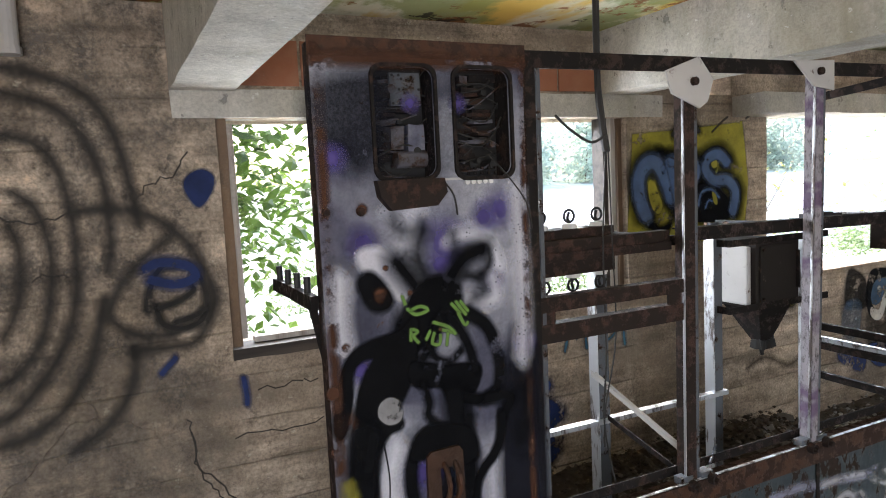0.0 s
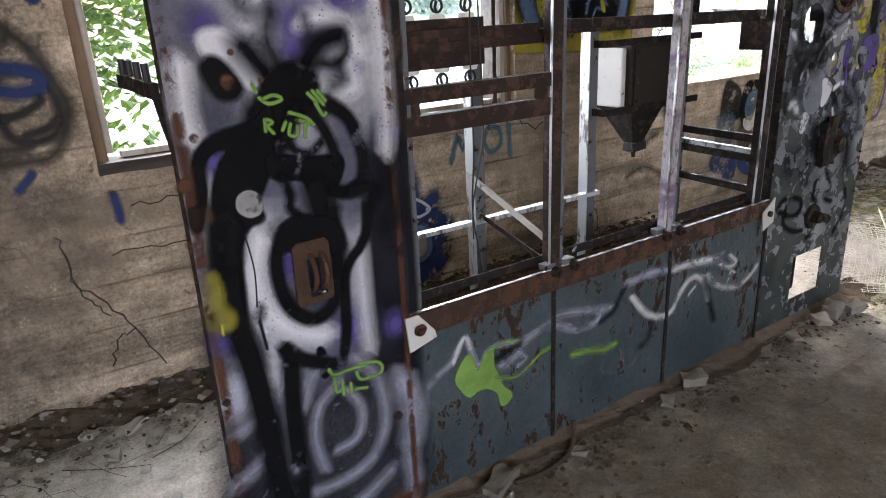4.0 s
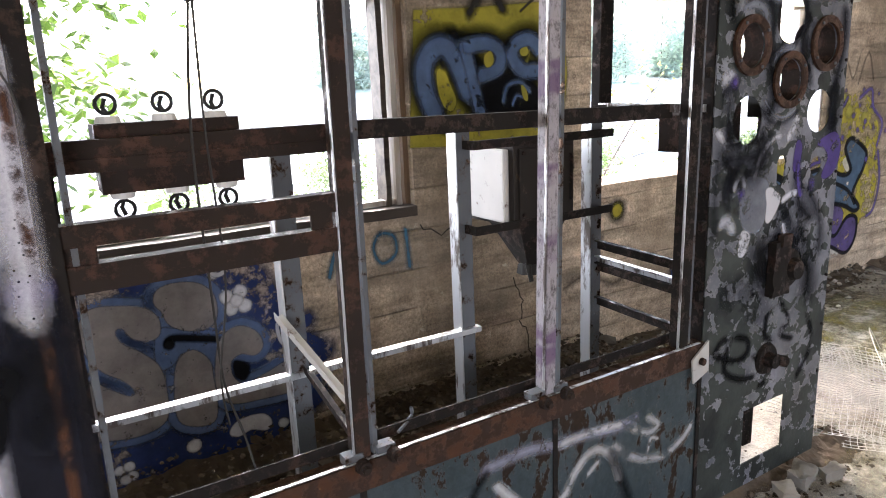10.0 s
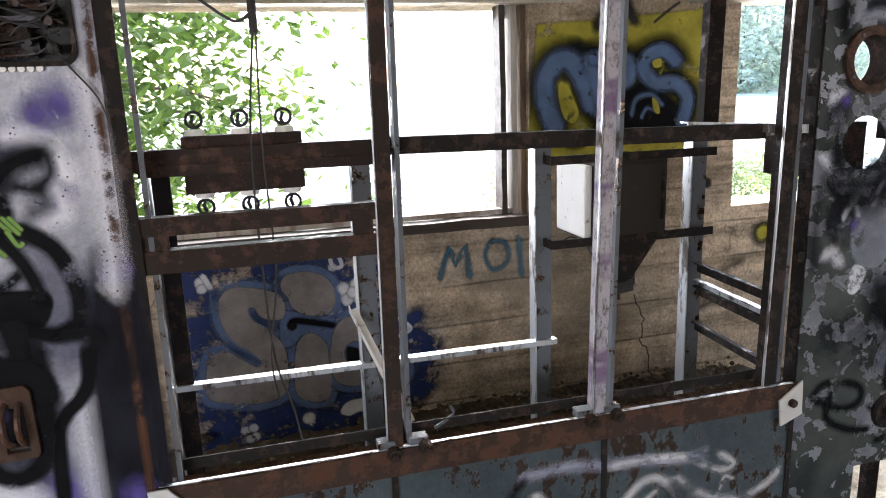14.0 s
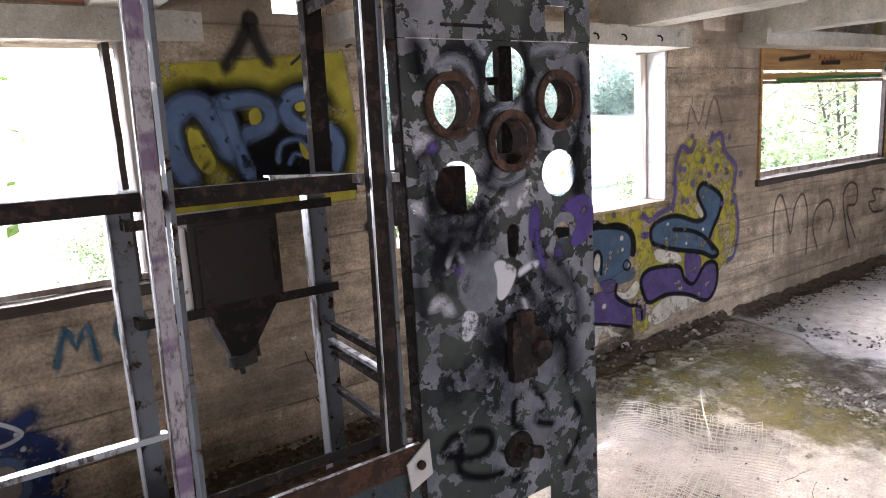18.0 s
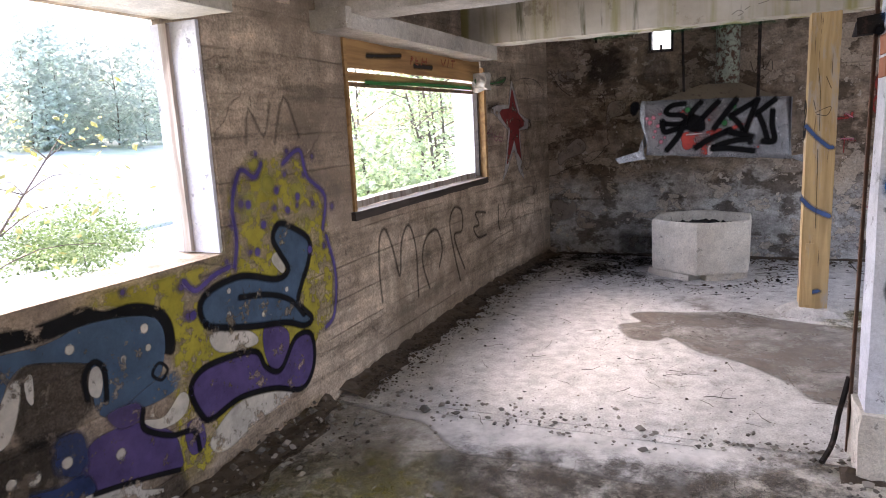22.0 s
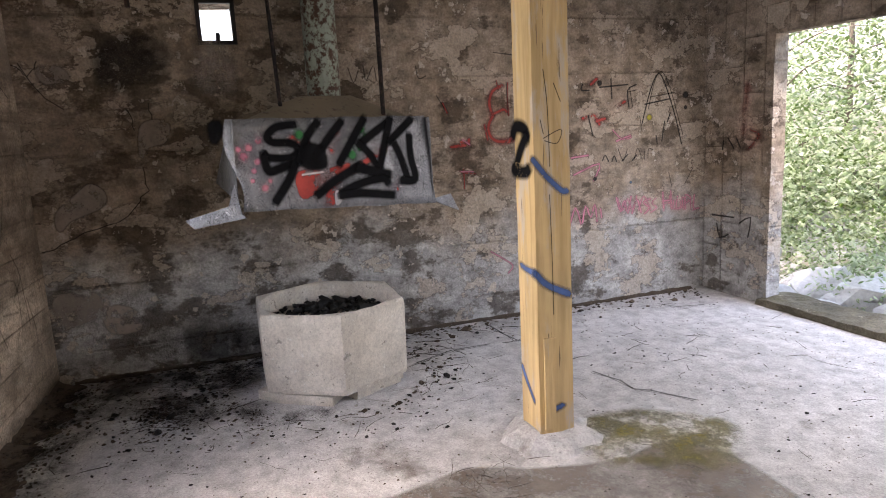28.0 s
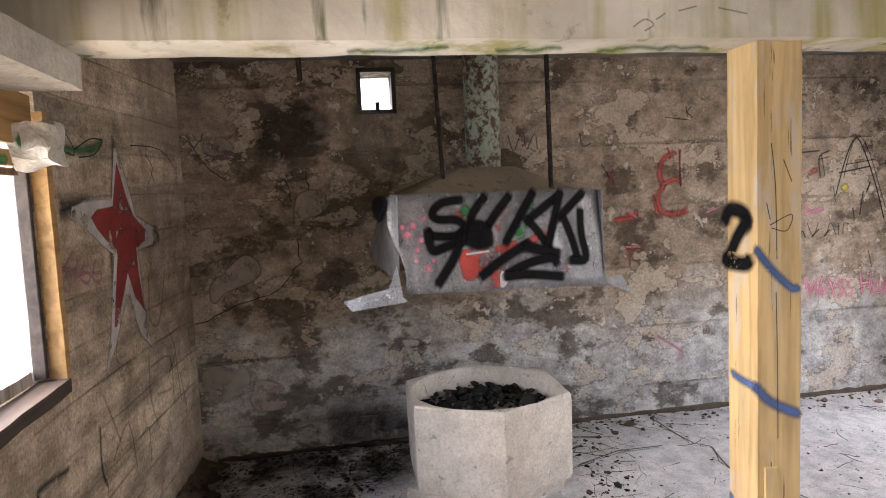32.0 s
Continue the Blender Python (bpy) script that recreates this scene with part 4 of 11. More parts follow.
window_a()
WINDOW_C = window_c()
_w = thing("window_2", (4.7, NORTH, 1.0), "empty concrete window reveal with remains of a pale frame", "window", kind="structure")
part("reveal_board", rough_box(5.768, 5.787, NORTH + 0.012, NORTH + 0.262, 1.004, 1.985, 0.08, 0.003, 9), LIME, _w, "chipped white painted reveal")
part("stop_bead", rough_box(5.745, 5.766, NORTH + 0.15, NORTH + 0.19, 1.01, 1.98, 0.1, 0.003, 9), PALEW, _w)
_w = thing("window_4", (EAST, 1.49, 2.15), "small vent opening with a black iron frame", "vent", kind="structure")
for a in ((EAST - 0.01, EAST + 0.03, 1.372, 1.398, 2.135, 2.405), (EAST - 0.01, EAST + 0.03, 1.588, 1.615, 2.135, 2.405), (EAST - 0.01, EAST + 0.03, 1.372, 1.615, 2.128, 2.155), (EAST - 0.01, EAST + 0.03, 1.372, 1.615, 2.385, 2.412)):
    part("frame_bar", boxm(*a, bevel=0.002), BLACKM, _w)
_b = bmesh.new()
cyl(_b, (EAST, 1.49, 2.15), (EAST, 1.49, 2.2), 0.014)
part("latch", _b, BLACKM, _w)

# ---- the switchgear frame ----
FY = 1.525


def gauge_board():
    """The tall flaking plate with round gauge holes."""
    t = thing("instrument_panel", (3.2, FY, 0.0), "tall dark flaking steel instrument panel with round gauge holes", "control panel")
    holes = [circle(3.215, 1.739, 0.081), circle(3.005, 1.653, 0.07), circle(3.222, 1.541, 0.07), circle(3.424, 1.657, 0.07),
             circle(3.012, 1.42, 0.078), circle(3.422, 1.428, 0.075), circle(3.43, 1.232, 0.036, 16),
             [(3.192, 1.27), (3.205, 1.288), (3.228, 1.288), (3.242, 1.27), (3.24, 1.205), (3.218, 1.182), (3.194, 1.2)],
             [(3.095, 0.145), (3.345, 0.145), (3.345, 0.364), (3.095, 0.364)], [(3.182, 0.79), (3.26, 0.8), (3.3, 0.87), (3.28, 0.93), (3.25, 0.99), (3.185, 0.99)]]
    part("sheet", plate([(2.838, 0.05), (3.578, 0.05), (3.574, 1.832), (2.842, 1.832)], holes, FY, FY + 0.004), GAUGE, t)
    top = [[(3.377, 1.862), (3.463, 1.862), (3.463, 1.94), (3.377, 1.94)]]
    part("top_sheet", plate([(2.842, 1.835), (3.574, 1.835), (3.572, 2.03), (2.844, 2.03)], top, FY - 0.003, FY + 0.002), GAUGE, t)
    part("top_lip", boxm(2.98, 3.16, FY - 0.012, FY - 0.003, 1.866, 1.875, bevel=0.002), RUST_DARK, t)
    for x, leg in ((2.836, 0.035), (3.58, -0.035)):
        part("edge_angle", angle_iron((x, FY + 0.006, 0.05), (x, FY + 0.006, 2.03), (leg, 0, 0), (0, 0.045, 0)), RUST_DARK, t)
    for x, z in ((3.005, 1.653), (3.222, 1.541), (3.424, 1.657)):
        ring = part("gauge_ring", plate(circle(x, z, 0.094, 32), [circle(x, z, 0.069, 32)], FY - 0.012, FY - 0.002), RAILRUST, t, "rusted gauge mounting ring")
        bm = plate(circle(x, z, 0.075, 28), [circle(x, z, 0.07, 28)], FY + 0.004, FY + 0.07)
        part("gauge_barrel", bm, RUST, ring)
        for k in range(4):
            b = bmesh.new()
            a = 0.6 + k * math.pi / 2
            cyl(b, (x + 0.081 * math.cos(a), FY - 0.017, z + 0.081 * math.sin(a)), (x + 0.081 * math.cos(a), FY - 0.011, z + 0.081 * math.sin(a)), 0.005, n=8)
            part("screw", b, STEEL, ring)
    knob = bmesh.new()
    cyl(knob, (3.205, FY, 0.545), (3.205, FY - 0.012, 0.545), 0.062, 0.055, 20)
    cyl(knob, (3.205, FY - 0.012, 0.545), (3.205, FY - 0.045, 0.545), 0.03, 0.026, 16)
    cyl(knob, (3.225, FY - 0.03, 0.545), (3.265, FY - 0.04, 0.53), 0.02, 0.022, 12)
    part("switch_boss", knob, RUST_DARK, t, "rusted round switch boss")
    rim = part("valve_housing", rough_box(3.172, 3.27, FY - 0.03, FY + 0.06, 0.79, 0.99, 0.03, 0.008, 18), RUST_DARK, t, "torn rusted valve housing")
    b = bmesh.new()
    cyl(b, (3.265, FY - 0.028, 0.885), (3.265, FY + 0.05, 0.885), 0.07, 0.065, 18)
    cyl(b, (3.29, FY - 0.05, 0.875), (3.29, FY - 0.02, 0.875), 0.035, 0.045, 14)
    part("valve_body", rough_up(b, 0.006, 14, 3), RUST_DARK, rim)
    part("valve_tab", rough_box(3.2, 3.255, FY - 0.04, FY - 0.02, 0.975, 1.012, 0.02, 0.006, 20), RUST, rim)
    for k in range(6):
        b = bmesh.new()
        box(b, 2.815, 2.838, FY + 0.004, FY + 0.02, 0.6 + 0.24 * k, 0.632 + 0.24 * k, bevel=0.002)
        part("edge_tab", b, RUST_DARK, t)
    for k in range(9):
        b = bmesh.new()
        z = 0.2 + 0.2 * k
        cyl(b, (3.562, FY - 0.005, z), (3.562, FY, z), 0.006, n=8)
        part("rivet", b, RUST_DARK, t)
    part("hanging_box", rough_box(2.87, 3.12, FY + 0.1, FY + 0.24, 1.32, 1.475, 0.06, 0.002), RUST, t, "brown steel relay box behind the panel")
    part("side_bar", boxm(3.29, 3.345, FY + 0.12, FY + 0.15, 0.1, 2.0), RUST_DARK, t)
    part("side_bar", boxm(3.1, 3.29, FY + 0.13, FY + 0.14, 1.715, 1.74), RUST_DARK, t)
    part("relay_block", rough_box(3.17, 3.36, FY + 0.05, FY + 0.11, 1.42, 1.5, 0.04, 0.003), BLACKM, t, "black block behind the gauge holes")
    return t


def relay_cabinet():
    """The sprayed sheet with two relay cut-outs and a lever."""
    t = thing("relay_panel", (0.72, FY, 0.0), "sprayed white and violet steel relay panel with two open cut-outs", "control panel")
    c1, c2 = rrect(0.578, 0.737, 1.70, 1.965, 0.03), rrect(0.795, 0.955, 1.695, 1.965, 0.03)
    lever = [(0.7, 0.846), (0.75, 0.846), (0.748, 0.955), (0.7, 0.955)]
    part("sheet", plate([(0.425, 0.04), (0.985, 0.04), (1.003, 2.02), (0.43, 2.02)], [c1, c2, lever], FY, FY + 0.005), SPRAYED, t)
    part("edge_angle", angle_iron((0.426, FY + 0.007, 0.04), (0.431, FY + 0.007, 2.02), (0.03, 0, 0), (0, 0.05, 0)), RUST, t)
    part("edge_angle", angle_iron((0.984, FY + 0.007, 0.04), (1.002, FY + 0.007, 2.02), (-0.03, 0, 0), (0, 0.05, 0)), RUST, t)
    part("top_strip", rough_box(0.425, 1.008, FY - 0.004, FY - 0.001, 1.985, 2.03, 0.05, 0.001), RAILRUST, t, "rusted top edge")
    rng = random.Random(4)
    for loop, x0, x1 in ((c1, 0.578, 0.737), (c2, 0.795, 0.955)):
        cx = (x0 + x1) / 2
        big = [(cx + (x - cx) * 1.1, 1.8325 + (z - 1.8325) * 1.07) for x, z in loop]
        rim = part("cutout_rim", plate(big, [loop], FY - 0.01, FY - 0.001), RUST_DARK, t, "rusted rim of a relay cut-out")
        shell = bmesh.new()
        box(shell, x0 - 0.01, x1 + 0.01, FY + 0.09, FY + 0.1, 1.68, 1.98)
        box(shell, x0 - 0.014, x0 - 0.01, FY + 0.006, FY + 0.1, 1.68, 1.98)
        box(shell, x1 + 0.01, x1 + 0.014, FY + 0.006, FY + 0.1, 1.68, 1.98)
        box(shell, x0 - 0.014, x1 + 0.014, FY + 0.006, FY + 0.1, 1.98, 1.984)
        part("relay_case", shell, RUST_DARK, t, "dark relay case")
        part("case_lining", boxm(x0 - 0.006, x1 + 0.006, FY + 0.082, FY + 0.089, 1.684, 1.976, bevel=0.001), BLACKM, rim)
        for k in range(24):
            z = 1.708 + 0.245 * k / 24
            a = x0 + rng.uniform(0.004, 0.09)
            b = min(x1 - 0.006, a + rng.uniform(0.02, 0.1))
            bm = rough_box(a, b, FY + 0.02 + rng.uniform(0, 0.045), FY + 0.081, z, z + rng.uniform(0.006, 0.02), 0.015, 0.004, 30)
            part("relay_coil", bm, (RUST_DARK, BLACKM, COIL, RUST_DARK, RUST)[k % 5], rim)
        for k in range(12):
            bm = bmesh.new()
            z = 1.71 + 0.02 * k
            tube(bm, smooth_line([(x0 + rng.uniform(0.005, 0.04), FY + 0.03, z), (cx + rng.uniform(-.03, .03), FY + 0.012 + rng.uniform(0, .015), z + rng.uniform(-.03, .03)), (x1 - rng.uniform(0.005, 0.04), FY + 0.03, z + rng.uniform(-.02, .04))], 4), rng.uniform(0.0016, 0.003), 5)
            part("wire", bm, COIL if k % 3 == 0 else CABLE, rim)
        for k in range(5):
            bm = bmesh.new()
            xx, zz = x0 + rng.uniform(0.02, 0.13), 1.72 + rng.uniform(0, 0.22)
            cyl(bm, (xx, FY + 0.015, zz), (xx, FY + 0.06, zz), rng.uniform(0.006, 0.012), n=10)
            part("spindle", bm, COIL if k % 2 else BLACKM, rim)
    part("relay_cover", rough_box(0.632, 0.712, FY + 0.02, FY + 0.03, 1.875, 1.955, 0.03, 0.001), STEEL, t, "drilled white relay cover plate")
    for k in range(14):
        bm = bmesh.new()
        hx, hz = (0.638 + 0.0175 * (k % 5), 1.881 + 0.034 * (k // 5)) if k < 12 else (0.662 + 0.02 * (k - 12), 1.94)
        cyl(bm, (hx, FY + 0.0185, hz), (hx, FY + 0.0205, hz), 0.0035, n=8)
        part("drilled_hole", bm, BLACKM, t)
    part("relay_magnet", rough_box(0.625, 0.66, FY + 0.015, FY + 0.06, 1.77, 1.825, 0.02, 0.003, 20), COIL, t)
    part("relay_magnet", rough_box(0.672, 0.715, FY + 0.015, FY + 0.06, 1.765, 1.83, 0.02, 0.004, 20), SPRAYED, t)
    bm = bmesh.new()
    cyl(bm, (0.64, FY + 0.03, 1.745), (0.72, FY + 0.03, 1.745), 0.022, n=14)
    part("relay_drum", bm, COIL, t)
    lip = [(0.566, 1.695), (0.742, 1.695), (0.748, 1.66), (0.72, 1.628), (0.6, 1.622), (0.572, 1.655)]
    part("glass_bezel", plate(lip, [], FY - 0.035, FY - 0.006), RUST, t, "broken rusted relay cover hanging below the cut-out")
    part("label_strip", boxm(0.752, 0.808, FY - 0.006, FY - 0.002, 1.688, 1.694, bevel=0.001), WHITE_TAB, t)
    for k in range(5):
        bm = bmesh.new()
        cyl(bm, (0.82 + 0.017 * k, FY - 0.008, 1.682), (0.82 + 0.017 * k, FY - 0.002, 1.682), 0.007, n=10)
        part("terminal_stud", bm, PORCELAIN, t)
        for z in (1.703, 1.716):
            bm = bmesh.new()
            cyl(bm, (0.825 + 0.02 * k, FY - 0.006, z), (0.825 + 0.02 * k, FY + 0.0, z), 0.004, n=8)
            part("terminal_stud", bm, RUST_DARK, t)
    bm = bmesh.new()
    tube(bm, smooth_line([(0.9, FY + 0.02, 1.75), (0.94, FY - 0.01, 1.69), (0.99, FY - 0.014, 1.62), (1.008, FY - 0.01, 1.55)], 5), 0.0022, 5)
    part("wire", bm, CABLE, t)
    bm = bmesh.new()
    tube(bm, smooth_line([(0.75, FY - 0.005, 1.69), (0.775, FY - 0.014, 1.65), (0.785, FY - 0.01, 1.6)], 5), 0.0025, 5)
    part("wire", bm, CABLE, t)
    lv = part("lever_plate", rough_up(plate([(0.668, 0.825), (0.762, 0.829), (0.768, 0.84), (0.766, 0.99), (0.756, 1.004), (0.676, 1.002), (0.664, 0.99), (0.662, 0.836)], [lever], FY - 0.014, FY - 0.001), 0.003, 12, 5), LEVERM, t, "rusted lever slot plate")
    part("slot_back", boxm(0.68, 0.76, FY + 0.05, FY + 0.055, 0.83, 1.0), RUST_DARK, lv)
    for x in (0.71, 0.74):
        bm = bmesh.new()
        arc = [(x, FY + 0.03 - 0.075 * math.sin(a), 0.915 + 0.062 * math.cos(a)) for a in (i * math.pi / 8 for i in range(9))]
        tube(bm, arc, 0.007, 6)
        part("lever_arm", bm, RAILRUST, lv)
    for x, z, r in ((0.446, 1.627, 0.011), (0.532, 1.625, 0.013), (0.436, 0.42, 0.02), (0.935, 0.38, 0.016), (0.44, 0.62, 0.012)):
        bm = bmesh.new()
        cyl(bm, (x, FY - 0.012, z), (x, FY, z), r * 0.7, r, 10)
        part("bolt", bm, RUST, t)
    sh = part("side_bracket", rough_box(0.405, 0.425, 1.56, 1.98, 1.395, 1.43, 0.05, 0.002), RUST_DARK, t, "dark steel bracket with terminals")
    part("bracket_stay", angle_iron((0.43, 1.56, 1.25), (0.43, 1.7, 1.41), (0.02, 0, 0), (0, 0.02, 0.01)), RUST_DARK, sh)
    for y in (1.62, 1.72, 1.82, 1.92):
        bm = bmesh.new()
        cyl(bm, (0.415, y, 1.43), (0.415, y, 1.47), 0.009, n=8)
        part("terminal", bm, BLACKM, sh)
    return t


def frame_rack():
    """The open steel rack between the two panels."""
    t = thing("switchgear_rack", (1.9, 1.75, 0.0), "open rack of rusted and bare steel angles", "steel frame")
    part("top_rail", angle_iron((1.0, FY + 0.005, 2.02), (2.84, FY + 0.005, 2.035), (0, 0, -0.046), (0, 0.045, 0)), RUST_DARK, t)
    rail = part("bottom_rail", angle_iron((0.985, FY - 0.01, 0.695), (2.84, FY - 0.01, 0.7), (0, 0, -0.075), (0, 0.05, 0)), RAILRUST, t, "rust-brown bottom rail")
    # Strip added along the rail's top to model its window-light highlight.
    part("bright_edge", boxm(1.0, 2.82, FY - 0.009, FY + 0.002, 0.7, 0.7025, bevel=0.0005), BARE, rail, "thin bright strip modelling the highlight on the rail's edge")
    part("inner_rail", angle_iron((1.05, FY + 0.06, 0.70), (2.8, FY + 0.06, 0.70), (0, 0, 0.03), (0, 0.04, 0)), RUST_DARK, t)
    for x, mt, lean in ((0.99, RUST_DARK, 0.012), (1.565, RUST, 0.012), (2.155, SPECK, 0.03), (2.725, RUST_DARK, 0.02)):
        post = part("post", angle_iron((x, FY, 0.66), (x + lean, FY, 2.0), (0.034 if mt is SPECK else 0.038, 0, 0), (0, 0.045, 0)), mt, t)
        part("post_channel", angle_iron((x + 0.052, FY + 0.012, 0.68), (x + 0.05 + lean, FY + 0.012, 1.98), (0.0, 0.05, 0), (0.012, 0, 0)), STEEL, post)
        # Narrow bright strip added to each post as a modelled edge highlight.
        edge = boxm(-0.004, 0.0, FY + 0.002, FY + 0.011, 0.69, 1.97, bevel=0.001)
        for v in edge.verts:
            v.co.x += x - 0.001 + lean * (v.co.z - 0.66) / 1.34
        part("bright_edge", edge, BARE, post)
    for x, w in ((1.0, 0.05), (1.565, 0.056), (2.16, 0.056), (2.74, 0.06)):
        post = part("rear_post", angle_iron((x, 1.965, 0.02), (x + 0.004, 1.965, 1.47), (w, 0, 0), (0, 0.04, 0)), RUST_DARK if w == 0.05 else STEEL, t)
        # Same added highlight strip down the side of each rear post.
        part("bright_edge", boxm(x - 0.006, x - 0.001, 1.95, 2.0, 0.03, 1.45, bevel=0.001), BARE, post)
    part("rear_post_top", angle_iron((2.775, 1.955, 1.45), (2.785, 1.955, 2.0), (0.06, 0, 0), (0, 0.04, 0)), RUST_DARK, t)
    part("top_tie", angle_iron((2.79, 1.98, 1.985), (2.82, 1.55, 2.03), (0.04, 0, 0), (0, 0, -0.035)), RUST_DARK, t)
    part("rear_rail", angle_iron((0.98, 1.955, 0.775), (2.235, 1.95, 0.77), (0, 0, -0.018), (0, 0.03, 0)), BARE, t, "bare drilled steel rail")
    for z0, z1, y in ((1.31, 1.352, 1.53), (1.222, 1.275, 1.532)):
        part("cross_bar", angle_iron((1.03, y, z1), (1.6, y, z1), (0, 0, z0 - z1), (0, 0.04, 0)), RUST, t)
    part("cross_bar", boxm(1.03, 1.09, 1.538, 1.545, 1.26, 1.33, bevel=0.001), RUST, t)
    part("cross_bar", boxm(1.51, 1.56, 1.538, 1.545, 1.26, 1.33, bevel=0.001), RUST, t)
    part("fuse_bar", angle_iron((0.96, 1.62, 1.497), (1.6, 1.62, 1.497), (0, 0, -0.05), (0, 0.04, 0)), RUST, t)
    part("fuse_bar_lower", boxm(1.03, 1.6, 1.612, 1.618, 1.435, 1.462, bevel=0.001), RUST, t)
    part("long_bar", angle_iron((1.62, 1.585, 1.502), (2.72, 1.585, 1.487), (0, 0, -0.043), (0, 0.045, 0)), RUST_DARK, t)
    part("end_bar", angle_iron((2.5, 1.64, 1.5), (2.84, 1.55, 1.48), (0, 0, -0.025), (0, 0.04, 0)), BARE, t)
    for x in (1.6, 2.2, 2.77):
        part("tie_bar", angle_iron((x, 1.56, 1.478), (x, 1.98, 1.478), (0.03, 0, 0), (0, 0, -0.03)), STEEL if x == 2.2 else RUST_DARK, t)
    part("brace", angle_iron((1.53, 1.95, 0.95), (1.62, 1.56, 0.74), (0.025, 0.005, 0.008), (0, 0.005, 0.02), 0.003), WHITE_TAB, t, "bare sheet steel brace")
    part("brace", angle_iron((1.6, 1.95, 0.77), (1.6, 1.56, 0.68), (0.025, 0, 0), (0, 0.002, 0.02), 0.003), RUST_DARK, t)
    for z, mt in ((0.985, RUST_DARK), (0.925, BARE), (0.9, RUST_DARK), (0.765, RUST_DARK)):
        part("side_bar", angle_iron((2.79, 1.97, z), (2.765, 1.56, z), (0, 0, -0.035), (-0.02, 0, 0)), mt, t)
    for z in (1.385, 1.112):
        st = part("box_strap", boxm(2.2, 2.795, 1.9, 1.908, z - 0.014, z + 0.014, bevel=0.001), RUST_DARK, t, "rusted flat strap")
        part("strap_leg", boxm(2.19, 2.199, 1.9, 1.97, z - 0.014, z + 0.014, bevel=0.001), RUST_DARK, st)
    for x, z, s in ((1.02, 0.65, 1), (1.575, 0.69, 0), (1.66, 0.695, 0), (2.14, 0.69, 0), (2.22, 0.695, 0)):
        bm = bmesh.new()
        cyl(bm, (x, FY - 0.03, z), (x, FY - 0.008, z), 0.017, 0.02, 12)
        cyl(bm, (x, FY - 0.042, z), (x, FY - 0.03, z), 0.009, 0.011, 6)
        part("bolt", bm, RUST, t, "rusted bolt with washer")
    for x in (1.555, 1.64, 2.12, 2.205):
        part("foot_clip", boxm(x - 0.02, x + 0.03, FY - 0.006, FY + 0.03, 0.69, 0.72, bevel=0.002), STEEL, t)
    tabs = (([(0.975, 0.7), (1.02, 0.7), (1.075, 0.635), (1.08, 0.61), (0.985, 0.585)], "white corner plate"), ([(2.765, 0.655), (2.845, 0.71), (2.85, 0.6), (2.775, 0.57)], "white corner plate smeared with violet"),
            ([(1.482, 1.976), (1.616, 2.021), (1.673, 1.956), (1.648, 1.888), (1.615, 1.868), (1.503, 1.911)], "white corner plate"), ([(2.041, 2.022), (2.241, 2.032), (2.241, 1.931), (2.136, 1.944)], "white corner plate"))
    for pts, lab in tabs:
        g = part("gusset", plate(pts, [], FY - 0.022, FY - 0.016), WHITE_TAB, t, lab)
        cx, cz = sum(p[0] for p in pts) / len(pts), sum(p[1] for p in pts) / len(pts)
        bm = bmesh.new()
        cyl(bm, (cx, FY - 0.034, cz + 0.01), (cx, FY - 0.022, cz + 0.01), 0.013, n=10)
        part("bolt", bm, RUST, g)
    bm = bmesh.new()
    tube(bm, smooth_line([(1.7, 1.56, 0.72), (1.76, 1.6, 0.73), (1.75, 1.58, 0.765)], 4), 0.005, 5)
    part("hook", bm, STEEL, t)
    for x0, x1, seed in ((0.998, 1.578, 1), (1.58, 2.19, 2), (2.192, 2.832, 3)):
        kp = part("kick_plate", rough_up(plate([(x0, 0.03), (x1, 0.03), (x1, 0.625), (x0, 0.625)], [], FY + 0.0, FY + 0.004), 0.002, 4, seed), KICK, t, "blue-grey flaking kick plate with graffiti")
        part("joint_strip", boxm(x1 - 0.012, x1 + 0.006, FY - 0.006, FY - 0.002, 0.03, 0.62, bevel=0.001), RUST_DARK, kp)
    return t


def fuse_box():
    t = thing("fuse_box", (1.27, 1.69, 1.38), "rust-brown steel fuse box with iron rings on porcelain pads", "fuse box")
    part("body", rough_box(1.126, 1.412, 1.665, 1.76, 1.385, 1.523, 0.05, 0.002), RUST, t)
    for i, x in enumerate((1.158, 1.266, 1.372)):
        for up in (1, -1):
            z = 1.53 if up > 0 else 1.378
            dx = 0 if up > 0 else 0.008
            bm = bmesh.new()
            cyl(bm, (x + dx, 1.7, z - 0.006 * up), (x + dx, 1.7, z + 0.008 * up), 0.026, 0.022, 14)
            pad = part("porcelain_pad", bm, PORCELAIN, t, "white porcelain pad")
            c = Vector((x + dx, 1.7, z + 0.032 * up))
            bm = bmesh.new()
            tube(bm, [c + Vector((0.019 * math.cos(a), 0, 0.019 * math.sin(a))) for a in (j * math.pi / 9 for j in range(19))], 0.0042, 6)
            tube(bm, [c + Vector((0, 0, -0.02 * up)), c + Vector((-0.006, 0, -0.006 * up)), c + Vector((0, 0, 0.012 * up))], 0.005, 6)
            part("ring", bm, BLACKM, pad, "black iron ring")
    return t


